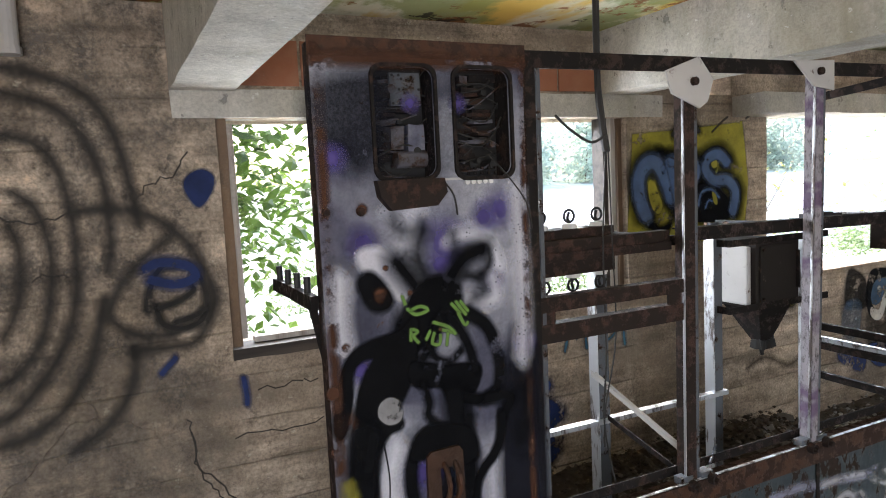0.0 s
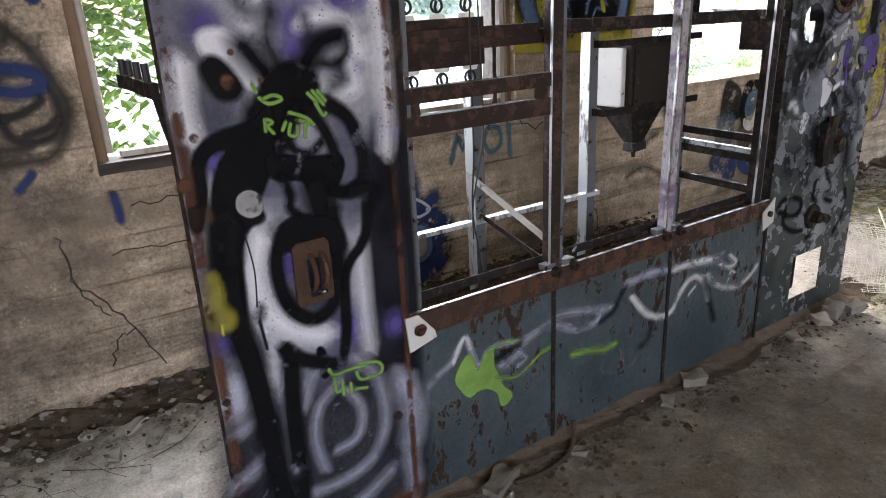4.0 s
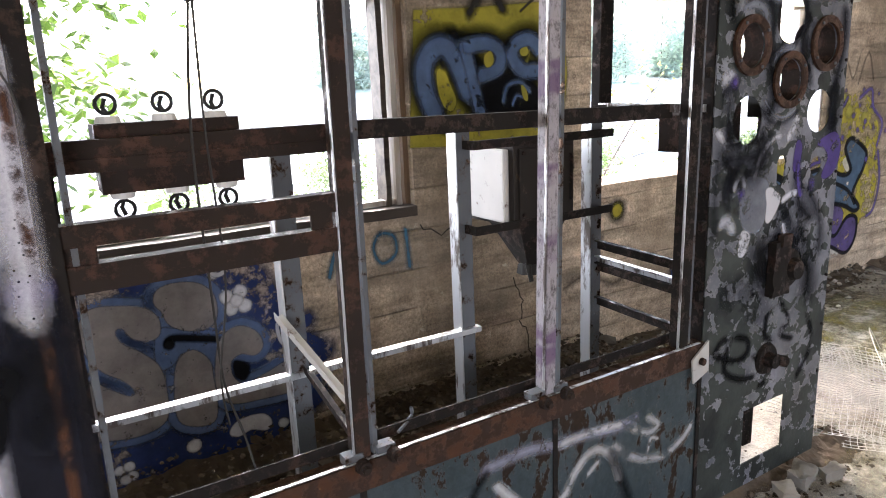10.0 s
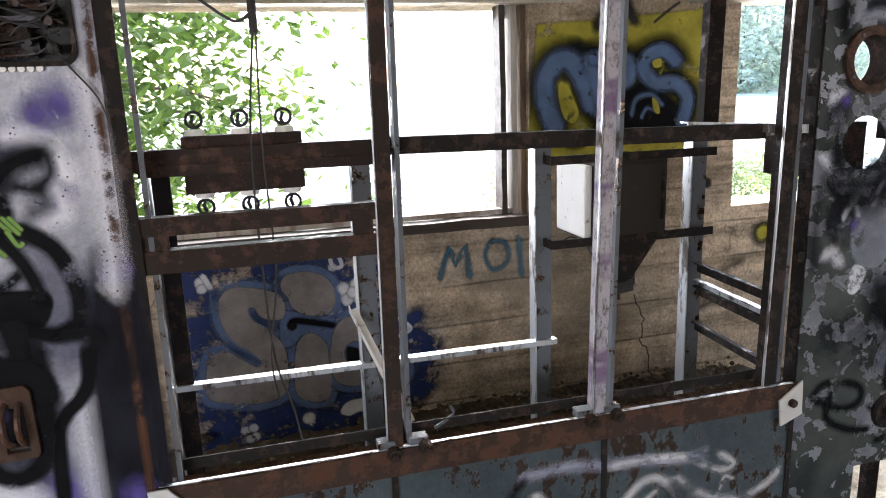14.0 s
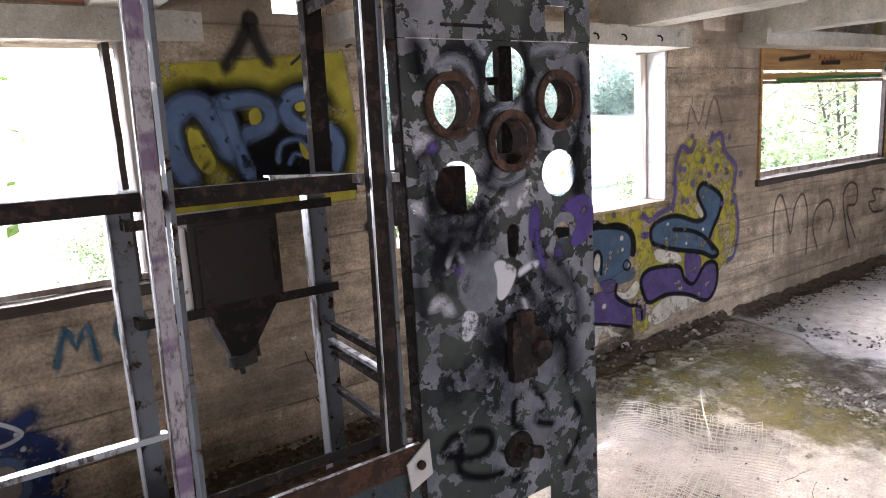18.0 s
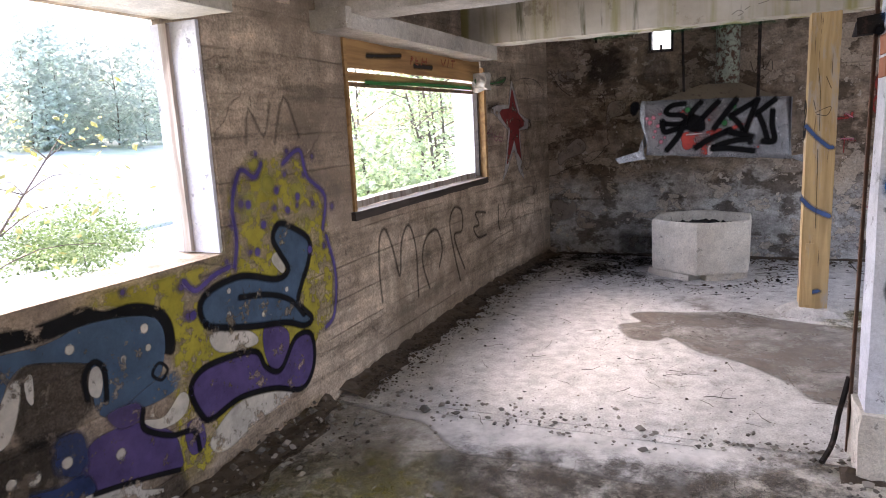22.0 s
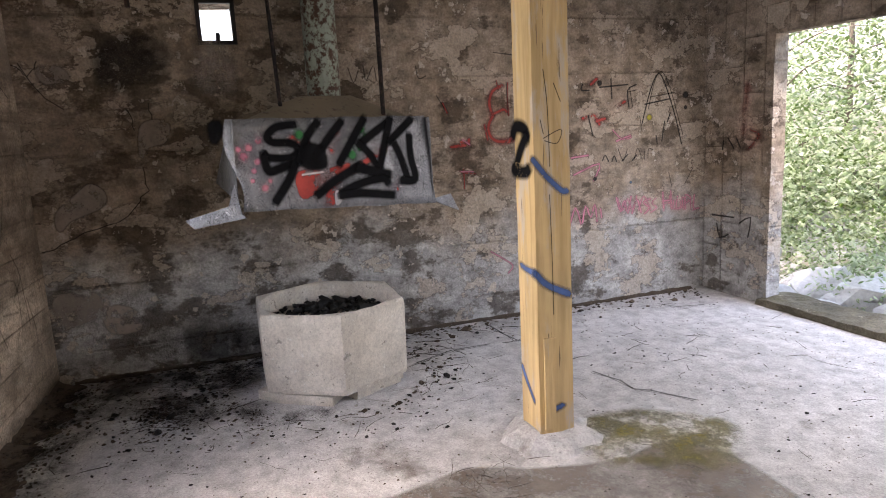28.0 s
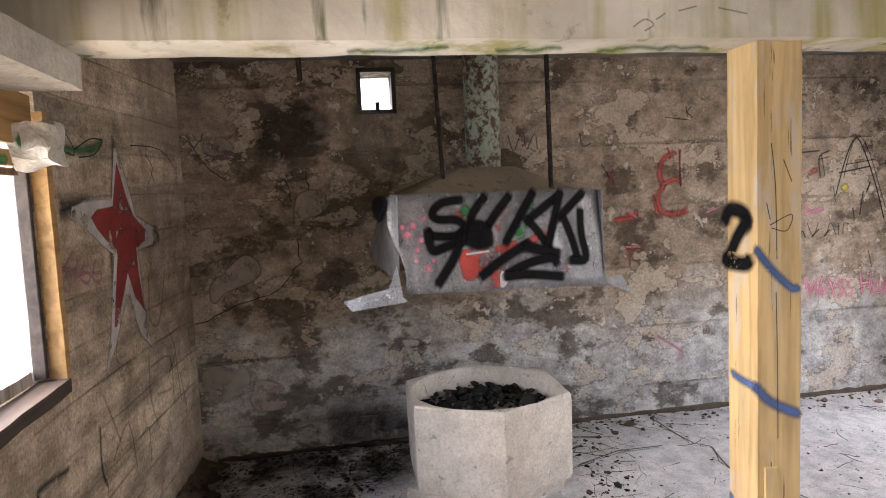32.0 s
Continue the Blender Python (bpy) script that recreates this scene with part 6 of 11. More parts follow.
def bank(line, width, height, seed, lumpy=1.0):
    """A low ragged bank of soil along a line at a wall's foot; width to the side given by its sign."""
    rng = random.Random(seed)
    pts = smooth_line(line, 40)
    verts, faces, n = [], [], 9
    for i, p in enumerate(pts):
        d = (pts[min(i + 1, len(pts) - 1)] - pts[max(i - 1, 0)]).normalized()
        side = Vector((-d.y, d.x, 0)) * (1 if width > 0 else -1)
        w = abs(width) * (0.75 + 0.6 * noise.noise(Vector((p.x * 2.1, p.y * 2.1, seed))) + 0.35 * noise.noise(Vector((p.x * 9, p.y * 9, seed))))
        for j in range(n):
            f = j / (n - 1)
            q = p + side * (f * max(0.03, w))
            bump = lumpy * 0.55 * height * noise.noise(Vector((q.x * 14, q.y * 14, seed))) + lumpy * 0.3 * height * noise.noise(Vector((q.x * 40, q.y * 40, seed)))
            verts.append((q.x, q.y, p.z + (height * (1 - f) ** 1.6 + bump * (1 - f * f) if j < n - 1 else -0.006)))
        if i:
            a = (i - 1) * n
            faces += [(a + j, a + j + 1, a + n + j + 1, a + n + j) if width > 0 else (a + j, a + n + j, a + n + j + 1, a + j + 1) for j in range(n - 1)]
    me = bpy.data.meshes.new("bank")
    me.from_pydata(verts, [], faces)
    me.update()
    return me


stuff("soil_bank", bank([(-2.6, 2.85, 0), (0.5, 2.85, 0), (3.5, 2.85, 0), (6.5, 2.85, 0)], -0.24, 0.07, 3), SOIL, "low bank of dark soil along the wall's foot", "soil")
stuff("soil_bank", bank([(6.6, 2.85, 0.012), (8.0, 2.85, 0.012), (9.35, 2.845, 0.012)], -0.24, 0.05, 4, 0.8), SOIL, "strip of dark soil along the wall's foot", "soil")
stuff("soil_bank", bank([(9.35, 2.845, 0.012), (10.0, 2.78, 0.012), (10.9, 2.69, 0.012)], -0.26, 0.05, 5, 0.8), SOIL, "strip of dark soil along the bent wall's foot", "soil")
stuff("soil_bank", bank([(10.94, 2.6, 0.012), (10.94, 1.0, 0.012), (10.94, -2.3, 0.012)], -0.07, 0.03, 6), SOIL, "strip of dark soil along the end wall's foot", "soil")
stuff("soil_bank", bank([(0.7, 2.84, 0.02), (1.6, 2.84, 0.03), (2.6, 2.84, 0.05), (3.7, 2.84, 0.03)], -0.5, 0.1, 13, 0.5), SOIL, "bank of dark soil and leaf litter against the wall", "soil")
stuff("soil_bank", bank([(0.4, 1.56, 0), (1.8, 1.56, 0), (3.6, 1.56, 0), (3.75, 1.58, 0)], -0.16, 0.065, 7, 0.6), SOIL, "crumbled dirt along the panels' foot", "soil")
stuff("soil_bank", bank([(6.47, -2.3, 0), (6.47, -0.5, 0), (6.47, 0.36, 0)], 0.16, 0.03, 8), SOIL, "dirt along the partition's foot", "soil")
stuff("soil_heap", stones(2600, along_wall, 0.016, 0.6, 1), SOIL, "dark crumbly soil along the wall's foot", "soil")
stuff("soil_heap", stones(3200, under_rack, 0.02, 0.6, 2), SOIL, "dark soil and leaf litter under the rack", "soil")
stuff("rubble", stones(900, along_wall, 0.026, 0.7, 3), RUBBLE, "broken concrete lumps along the wall's foot", "rubble")
stuff("rubble", stones(700, near_floor, 0.017, 0.7, 4), MORTAR, "small stones strewn over the dirty floor", "gravel")
stuff("rubble", stones(900, panel_foot, 0.014, 0.6, 5), SOIL, "crumbled dirt along the panels' foot", "dirt")
stuff("rubble", stones(1900, patch, 0.022, 0.7, 6), MORTAR, "patch of pale broken mortar on the floor", "rubble")
stuff("rubble", stones(2600, back_wall_foot, 0.013, 0.6, 7), SOIL, "dark dirt along the wall's foot", "dirt")
stuff("rubble", stones(260, ridge, 0.02, 0.6, 8), RUBBLE, "gravel along the broken ridge", "gravel")
stuff("rubble", stones(700, partition_foot, 0.018, 0.7, 9), RUBBLE, "gravel at the foot of the partition", "gravel")
def corner_spill(rng):
    a, r = rng.uniform(0, 6.28), abs(rng.gauss(0, 0.42))
    return min(10.85, 10.1 + 0.9 * r * math.cos(a)), min(2.5, 2.05 + 0.6 * r * math.sin(a)), 0.012


def pit_ring(rng):
    a, r = rng.uniform(0, 6.28), 0.6 + abs(rng.gauss(0, 0.2))
    return min(10.88, 10.26 + r * math.cos(a)), 1.06 + r * math.sin(a), 0.012


stuff("rubble", stones(140, corner_spill, 0.022, 0.5, 31), CHAR, "charred lumps spilt in the corner beyond the fire pit", "charcoal")
stuff("rubble", stones(900, corner_spill, 0.01, 0.6, 32), SOIL, "crumbs of dirt in the corner", "dirt")
stuff("rubble", stones(420, pit_ring, 0.014, 0.6, 33), SOIL, "ash and crumbs round the fire pit's foot", "dirt")
stuff("rubble", stones(120, pit_ring, 0.02, 0.5, 34), CHAR, "charcoal round the fire pit's foot", "charcoal")
stuff("rubble", stones(1400, back_floor, 0.007, 0.6, 35), SOIL, "fine dark grit on the pale floor", "grit")
stuff("rubble", stones(1600, near_floor, 0.008, 0.6, 36), SOIL, "fine dark grit on the dirty floor", "grit")
stuff("rubble", stones(420, back_floor, 0.009, 0.6, 10), RUBBLE, "specks of grit on the pale floor", "grit")
stuff("rubble", stones(240, back_floor, 0.014, 0.4, 12), CHAR, "charred bits strewn over the floor", "charcoal")
stuff("rubble", stones(500, east_foot, 0.02, 0.6, 11), SOIL, "dirt along the end wall's foot", "dirt")


def twigs(n, spots, length, seed, label):
    rng = random.Random(seed)
    bm = bmesh.new()
    for _ in range(n):
        x, y, z = spots(rng)
        a = rng.uniform(0, 6.28)
        pts = [Vector((x, y, z + 0.006))]
        for k in range(3):
            a += rng.uniform(-0.5, 0.5)
            l = length * rng.uniform(0.1, 0.4)
            pts.append(pts[-1] + Vector((math.cos(a) * l, math.sin(a) * l, rng.uniform(-0.004, 0.012))))
        tube(bm, pts, rng.uniform(0.0008, 0.0022), 4, 0.5)
    me = bpy.data.meshes.new("twigs")
    bm.to_mesh(me)
    bm.free()
    stuff("twigs", me, TWIG, label, "twigs")


twigs(120, pit_ring, 0.2, 37, "dry twigs round the fire pit's foot")
twigs(60, corner_spill, 0.2, 38, "dry twigs spilt in the corner")
twigs(160, back_floor, 0.16, 21, "dry dark twigs strewn over the pale floor")
twigs(70, near_floor, 0.16, 22, "dry twigs and wire bits on the dirty floor")
twigs(60, lambda r: (10.6 + r.gauss(0, 0.15), r.uniform(-0.6, 2.4), 0.012), 0.3, 23, "heap of twigs at the end wall")
twigs(30, lambda r: (8.62 + r.gauss(0, 0.06), 0.72 + r.gauss(0, 0.09), 0.012), 0.13, 24, "small tangle of dark twigs")
twigs(60, lambda r: (r.uniform(0.9, 3.4), r.uniform(1.7, 2.7), 0.06), 0.25, 25, "twigs in the soil under the rack")
twigs(25, lambda r: (r.uniform(-0.6, 0.4), r.uniform(1.7, 2.6), 0.01), 0.4, 26, "black sticks on the floor by the wall")


def wire_mesh():
    t = thing("wire_mesh", (4.5, 1.7, 0.0), "crumpled sheet of galvanised wire netting on the floor", "wire netting")
    bm = bmesh.new()
    nu, nv, step = 36, 22, 0.031
    ux, uy = Vector((0.88, 0.475, 0)), Vector((-0.475, 0.88, 0))

    def p(i, j):
        q = Vector((3.78, 1.43, 0)) + ux * (i * step) + uy * ((j - nv / 2) * step)
        q += Vector(noise.noise_vector(q * 2.6)) * 0.07
        edge = max(0.0, 1 - min(i, nu - i) / 6)
        q.z = 0.02 + 0.17 * max(0, noise.noise(Vector((q.x * 1.9, q.y * 1.9, 5)))) + 0.09 * edge * max(0, noise.noise(Vector((q.x * 3, q.y * 3, 8))) + 0.4)
        return q
    for fold in (0, 1):
        def q(i, j):
            c = p(i, j)
            return c if not fold else Vector((c.x + 0.05 + 0.05 * noise.noise(c * 3), c.y - 0.1 + 0.06 * noise.noise(c * 2.2), 0.015 + 0.8 * c.z * abs(noise.noise(c * 1.7 + Vector((4, 0, 0))) + 0.3)))
        for i in range(nu + 1):
            tube(bm, [q(i, j) for j in range(nv + 1)], 0.0013, 4)
        for j in range(nv + 1):
            tube(bm, [q(i, j) for i in range(nu + 1)], 0.0013, 4)
    part("netting", bm, WIRE, t)
    bm = bmesh.new()
    tube(bm, smooth_line([(4.6, 1.72, 0.03), (4.72, 1.85, 0.12), (4.86, 1.95, 0.16), (4.9, 1.9, 0.04)], 5), 0.003, 4)
    part("loose_wire", bm, WIRE, t)
    return t


wire_mesh()


def slab_piece(x, y, lx, ly, lz, turn, lab, material=None):
    bm = rough_box(-lx / 2, lx / 2, -ly / 2, ly / 2, 0, lz, 0.014, min(0.016, 0.35 * ly), 19)
    bmesh.ops.transform(bm, matrix=pose(x, y, 0.003, turn % 7 - 3, turn % 5 - 2, turn), verts=bm.verts[:])
    return tagged(link_mesh("concrete_chunk", bm, material or RUBBLE), lab, "rubble", "broken chunks on the floor")


for x, y, lx, ly, lz, a in ((0.3, 2.62, 0.11, 0.05, 0.02, 30), (0.42, 2.42, 0.06, 0.04, 0.02, -20), (0.2, 2.45, 0.05, 0.04, 0.02, 70), (0.36, 2.5, 0.13, 0.05, 0.014, 55),
                            (0.52, 2.3, 0.05, 0.035, 0.02, 10), (0.14, 2.66, 0.06, 0.045, 0.025, -40), (0.28, 2.3, 0.045, 0.035, 0.015, 80), (0.46, 1.9, 0.12, 0.06, 0.04, 25), (0.33, 2.05, 0.05, 0.03, 0.02, 60)):
    slab_piece(x, y, lx, ly, lz, a, "pale broken plaster shard on the dirty floor", MORTAR)
for x, y, lx, ly, lz, a in ((1.26, 1.44, 0.15, 0.07, 0.04, 25), (2.31, 1.46, 0.09, 0.07, 0.05, -30), (3.38, 1.45, 0.11, 0.08, 0.06, 12), (3.25, 1.43, 0.07, 0.06, 0.04, 60),
                            (2.1, 1.42, 0.06, 0.05, 0.03, 40), (3.5, 1.4, 0.08, 0.05, 0.05, -15), (3.0, 1.42, 0.06, 0.04, 0.03, 70), (1.6, 1.4, 0.05, 0.04, 0.03, -50)):
    slab_piece(x, y, lx, ly, lz, a, "grey concrete chunk at the panels' foot")
_t = thing("floor_cable", (1.5, 1.41, 0.0), "grey dusty cable end lying on the floor", "cable")
_b = bmesh.new()
tube(_b, smooth_line([(1.63, 1.47, 0.1), (1.6, 1.44, 0.03), (1.525, 1.413, 0.012), (1.413, 1.398, 0.012), (1.308, 1.415, 0.012)], 6), 0.009, 7)
part("strand", _b, TWIG, _t)
for x in (4.826, 5.06, 5.387):
    _t = thing("wall_hook", (x, 2.62, 2.03), "small rusty iron hook in the lintel", "hook", "hooks in the lintel")
    _b = bmesh.new()
    tube(_b, smooth_line([(x, 2.625, 2.045), (x, 2.6, 2.04), (x + 0.004, 2.59, 2.022), (x + 0.01, 2.6, 2.012)], 4), 0.005, 6)
    part("iron", _b, RUST_DARK, _t)
_t = thing("conduit", (-0.266, 2.8, 2.2), "white painted conduit stub below the ceiling", "conduit")
_b = bmesh.new()
cyl(_b, (-0.266, 2.8, 2.42), (-0.268, 2.8, 2.215), 0.032, n=14)
cyl(_b, (-0.268, 2.8, 2.225), (-0.268, 2.8, 2.2), 0.038, n=14)
part("pipe", _b, WHITE_TAB, _t)

_t = thing("lighter", (0.934, 1.301, 0.0), "small orange plastic lighter lying in the dirt", "lighter")
_b = bmesh.new()
tube(_b, [(0.909, 1.301, 0.014), (0.949, 1.291, 0.016)], 0.011, 10)
part("body", _b, Mat("orange_plastic", 0.35).color((0.45, 0.09, 0.03)).m, _t)
_b = bmesh.new()
tube(_b, [(0.949, 1.291, 0.016), (0.962, 1.287, 0.016)], 0.01, 8)
part("cap", _b, STEEL, _t)

# ---- graffiti ----
NORTHFACE = Surface(wall_north, (0, NORTH, 0), (1, 0, 0), (0, 0, 1), (0, -1, 0))
CORNERFACE = Surface(wall_north, (9.35, NORTH, 0), (0.995, -0.0995, 0), (0, 0, 1), (-0.0995, -0.995, 0), 0.006)
RELAYFACE = Surface(relay, (0, FY, 0), (1, 0, 0), (0, 0, 1), (0, -1, 0), 0.001, 0.00006)
GAUGEFACE = Surface(gauge, (0, FY, 0), (1, 0, 0), (0, 0, 1), (0, -1, 0), 0.001, 0.00006)
KICKFACE = Surface(rack, (0, FY, 0), (1, 0, 0), (0, 0, 1), (0, -1, 0), 0.003, 0.00008)
EASTFACE = Surface(wall_east, (EAST, 0, 0), (0, 1, 0), (0, 0, 1), (-1, 0, 0))
SOUTHFACE = Surface(wall_south, (0, SOUTH, 0), (1, 0, 0), (0, 0, 1), (0, 1, 0))
LIMEFACE = Surface(partition, (6.475, 0, 0), (0, 1, 0), (0, 0, 1), (-1, 0, 0), 0.006)
POSTWEST = Surface(POST, (8.85, 0, 0), (0, 1, 0), (0, 0, 1), (-1, 0, 0), 0.003, 0.0004)
POSTNORTH = Surface(POST, (0, 0.325, 0), (1, 0, 0), (0, 0, 1), (0, 1, 0), 0.003, 0.0004)
HOODFACE = Surface(HOOD, HA, HD, Vector((0, 0, 1)) - HO * 0.1, HO, 0.135)
BEAMFACE = Surface(BEAM, (8.8, 0, 0), (0, 1, 0), (0, 0, 1), (-1, 0, 0), 0.007)
FLOORFACE = Surface(floor_back, (0, 0, 0.016), (1, 0, 0), (0, 1, 0), (0, 0, 1), 0.004, 0.0006)
FLOORNEAR = Surface(floor, (0, 0, 0.003), (1, 0, 0), (0, 1, 0), (0, 0, 1), 0.004, 0.0006)
PLANKFACE = Surface(WINDOW_C, (0, NORTH, 0), (1, 0, 0), (0, 0, 1), (0, -1, 0), 0.006)
# Grey grime, and a painted dimming of the wall end the lamp overlights.
_c = Coat(NORTHFACE, paint("dirt_grime", (0.17, 0.15, 0.13)), "wall_stain", "grey grime film that also dims the wall's left end")
_c.fill([(-3.1, 0.1), (-1.5, 0.1), (-0.2, 0.15), (0.15, 0.8), (0.25, 1.6), (0.2, 2.4), (-1.5, 2.4), (-3.1, 2.4)], 0.25, strength=0.85)
_c.done()
_c = Coat(NORTHFACE, paint("soot_rings", (0.022, 0.02, 0.018)), "graffiti", "concentric black sprayed rings")
_c.stroke([(-0.297, 2.162), (-0.205, 2.141), (-0.05, 2.067), (0.031, 1.922), (0.072, 1.73), (0.089, 1.578)], 0.042, 0.9, strength=0.8)
_c.stroke([(-0.306, 2.074), (-0.163, 2.026), (-0.081, 1.934), (-0.022, 1.755), (-0.012, 1.542), (-0.032, 1.415)], 0.042, 0.9, strength=0.8)
_c.stroke([(-0.319, 1.927), (-0.228, 1.895), (-0.165, 1.802), (-0.135, 1.635), (-0.132, 1.467), (-0.16, 1.258), (-0.23, 1.097), (-0.351, 0.948), (-0.416, 0.908)], 0.042, 0.9, strength=0.8)
_c.stroke([(-0.313, 1.727), (-0.249, 1.663), (-0.213, 1.516), (-0.225, 1.351), (-0.267, 1.188), (-0.348, 1.074), (-0.403, 1.042)], 0.042, 0.9, strength=0.8)
_c.stroke([(-0.333, 1.608), (-0.311, 1.525), (-0.316, 1.402), (-0.346, 1.282), (-0.388, 1.206)], 0.042, 0.9, strength=0.8)
_c.stroke([(-0.051, 1.309), (-0.089, 1.162), (-0.132, 1.038), (-0.229, 0.903), (-0.344, 0.83), (-0.425, 0.815)], 0.042, 0.9, strength=0.8)
_c.stroke([(0.038, 1.098), (0.017, 0.967), (-0.063, 0.837), (-0.206, 0.745)], 0.042, 0.9, strength=0.8)
_c.stroke([(-0.125, 1.645), (0.007, 1.648), (0.142, 1.607), (0.256, 1.498), (0.333, 1.332), (0.339, 1.239), (0.268, 1.109), (0.16, 1.091), (0.028, 1.1)], 0.042, 0.9, strength=0.8)
_c.stroke([(0.196, 1.525), (0.066, 1.427), (-0.034, 1.285), (-0.03, 1.219), (0.063, 1.151), (0.186, 1.144)], 0.042, 0.9, strength=0.8)
_c.stroke([(0.091, 1.247), (0.109, 1.334), (0.166, 1.417), (0.269, 1.395), (0.314, 1.288), (0.296, 1.198), (0.229, 1.161), (0.147, 1.184), (0.123, 1.265)], 0.035, 0.5)
_c.stroke([(0.132, 1.253), (0.196, 1.268), (0.262, 1.305), (0.254, 1.34)], 0.03, 0.4)
_c.stroke([(0.189, 1.189), (0.254, 1.203), (0.31, 1.231)], 0.03, 0.4)
_c.done()
_c = Coat(NORTHFACE, paint("navy_marks", (0.018, 0.03, 0.1)), "graffiti", "blue sprayed marks")
_c.fill([(0.288, 1.764), (0.332, 1.78), (0.373, 1.756), (0.362, 1.694), (0.314, 1.64), (0.276, 1.687), (0.267, 1.732)], 0.01)
_c.stroke([(0.094, 1.406), (0.147, 1.43), (0.249, 1.409), (0.277, 1.361), (0.201, 1.339), (0.111, 1.367)], 0.05, 0.4)
_c.stroke([(0.121, 0.99), (0.166, 1.033), (0.178, 1.049)], 0.03, 0.4)
_c.stroke([(0.431, 0.923), (0.439, 0.844), (0.438, 0.808)], 0.03, 0.5)
_c.done()
_c = Coat(NORTHFACE, paint("navy_bubble", (0.018, 0.03, 0.1), 0.35), "graffiti", "dark blue graffiti piece with pale bubble letters")
_c.fill([(0.919, 0.909), (1.041, 0.931), (1.348, 0.922), (1.67, 0.934), (1.803, 0.766), (1.836, 0.601), (1.944, 0.631), (1.928, 0.55), (2.026, 0.47), (1.978, 0.39), (2.017, 0.314), (1.945, 0.222), (1.82, 0.181), (1.65, 0.044), (1.282, 0.069), (0.961, 0.131), (0.915, 0.276), (0.904, 0.621)], 0.04)
_c.done()
_c = Coat(NORTHFACE, paint("midblue_bubble", (0.08, 0.12, 0.23), 0.10), "graffiti", "")
_c.stroke([(1.087, 0.792), (1.130, 0.831), (1.215, 0.823), (1.301, 0.797), (1.341, 0.750), (1.338, 0.693), (1.305, 0.677), (1.250, 0.698), (1.223, 0.741), (1.197, 0.746), (1.186, 0.722), (1.207, 0.676), (1.268, 0.625), (1.321, 0.556), (1.334, 0.457), (1.319, 0.339), (1.226, 0.303), (1.087, 0.322), (0.996, 0.359), (0.999, 0.467), (1.026, 0.539), (1.090, 0.550), (1.151, 0.501), (1.206, 0.463), (1.233, 0.484), (1.197, 0.540), (1.135, 0.591), (1.095, 0.653), (1.079, 0.723)], 0.082, 0.25, closed=True)
_c.stroke([(1.342, 0.816), (1.360, 0.860), (1.423, 0.874), (1.506, 0.856), (1.556, 0.800), (1.558, 0.717), (1.520, 0.677), (1.443, 0.684), (1.384, 0.722), (1.365, 0.775)], 0.081, 0.25, closed=True)
_c.stroke([(1.395, 0.557), (1.453, 0.591), (1.508, 0.534), (1.513, 0.459), (1.517, 0.373), (1.502, 0.281), (1.438, 0.275), (1.372, 0.319), (1.370, 0.443)], 0.084, 0.25, closed=True)
_c.stroke([(1.571, 0.617), (1.639, 0.649), (1.705, 0.612), (1.727, 0.552), (1.695, 0.519), (1.638, 0.538), (1.592, 0.512), (1.590, 0.450), (1.635, 0.397), (1.733, 0.418), (1.835, 0.450), (1.868, 0.394), (1.849, 0.320), (1.699, 0.318), (1.581, 0.333), (1.533, 0.399), (1.539, 0.527)], 0.084, 0.25, closed=True)
_c.fill([(1.338, 0.693), (1.401, 0.691), (1.548, 0.647), (1.566, 0.606), (1.536, 0.503), (1.512, 0.533), (1.422, 0.599), (1.367, 0.557), (1.322, 0.561)], 0.014)
_c.done()
_c = Coat(NORTHFACE, paint("beige_bubble", (0.2, 0.18, 0.175), 0.05), "graffiti", "")
_c.fill([(1.087, 0.792), (1.130, 0.831), (1.215, 0.823), (1.301, 0.797), (1.341, 0.750), (1.338, 0.693), (1.305, 0.677), (1.250, 0.698), (1.223, 0.741), (1.197, 0.746), (1.186, 0.722), (1.207, 0.676), (1.268, 0.625), (1.321, 0.556), (1.334, 0.457), (1.319, 0.339), (1.226, 0.303), (1.087, 0.322), (0.996, 0.359), (0.999, 0.467), (1.026, 0.539), (1.090, 0.550), (1.151, 0.501), (1.206, 0.463), (1.233, 0.484), (1.197, 0.540), (1.135, 0.591), (1.095, 0.653), (1.079, 0.723)], 0.010)
_c.fill([(1.342, 0.816), (1.360, 0.860), (1.423, 0.874), (1.506, 0.856), (1.556, 0.800), (1.558, 0.717), (1.520, 0.677), (1.443, 0.684), (1.384, 0.722), (1.365, 0.775)], 0.009)
_c.fill([(1.395, 0.557), (1.453, 0.591), (1.508, 0.534), (1.513, 0.459), (1.517, 0.373), (1.502, 0.281), (1.438, 0.275), (1.372, 0.319), (1.370, 0.443)], 0.010)
_c.fill([(1.571, 0.617), (1.639, 0.649), (1.705, 0.612), (1.727, 0.552), (1.695, 0.519), (1.638, 0.538), (1.592, 0.512), (1.590, 0.450), (1.635, 0.397), (1.733, 0.418), (1.835, 0.450), (1.868, 0.394), (1.849, 0.320), (1.699, 0.318), (1.581, 0.333), (1.533, 0.399), (1.539, 0.527)], 0.010)
_c.done()
_c = Coat(NORTHFACE, paint("black_bubble", (0.006, 0.006, 0.007)), "graffiti", "")
_c.stroke([(1.369, 0.639), (1.389, 0.661), (1.549, 0.620)], 0.031, 0.35)
_c.dot(1.371, 0.639, 0.024, 0.4)
_c.fill([(1.604, 0.481), (1.614, 0.506), (1.662, 0.472), (1.643, 0.421), (1.612, 0.439)], 0.010)
_c.done()
_c = Coat(NORTHFACE, paint("white_bubble", (0.5, 0.5, 0.53)), "graffiti", "")
_c.dot(1.608, 0.783, 0.031, 0.5)
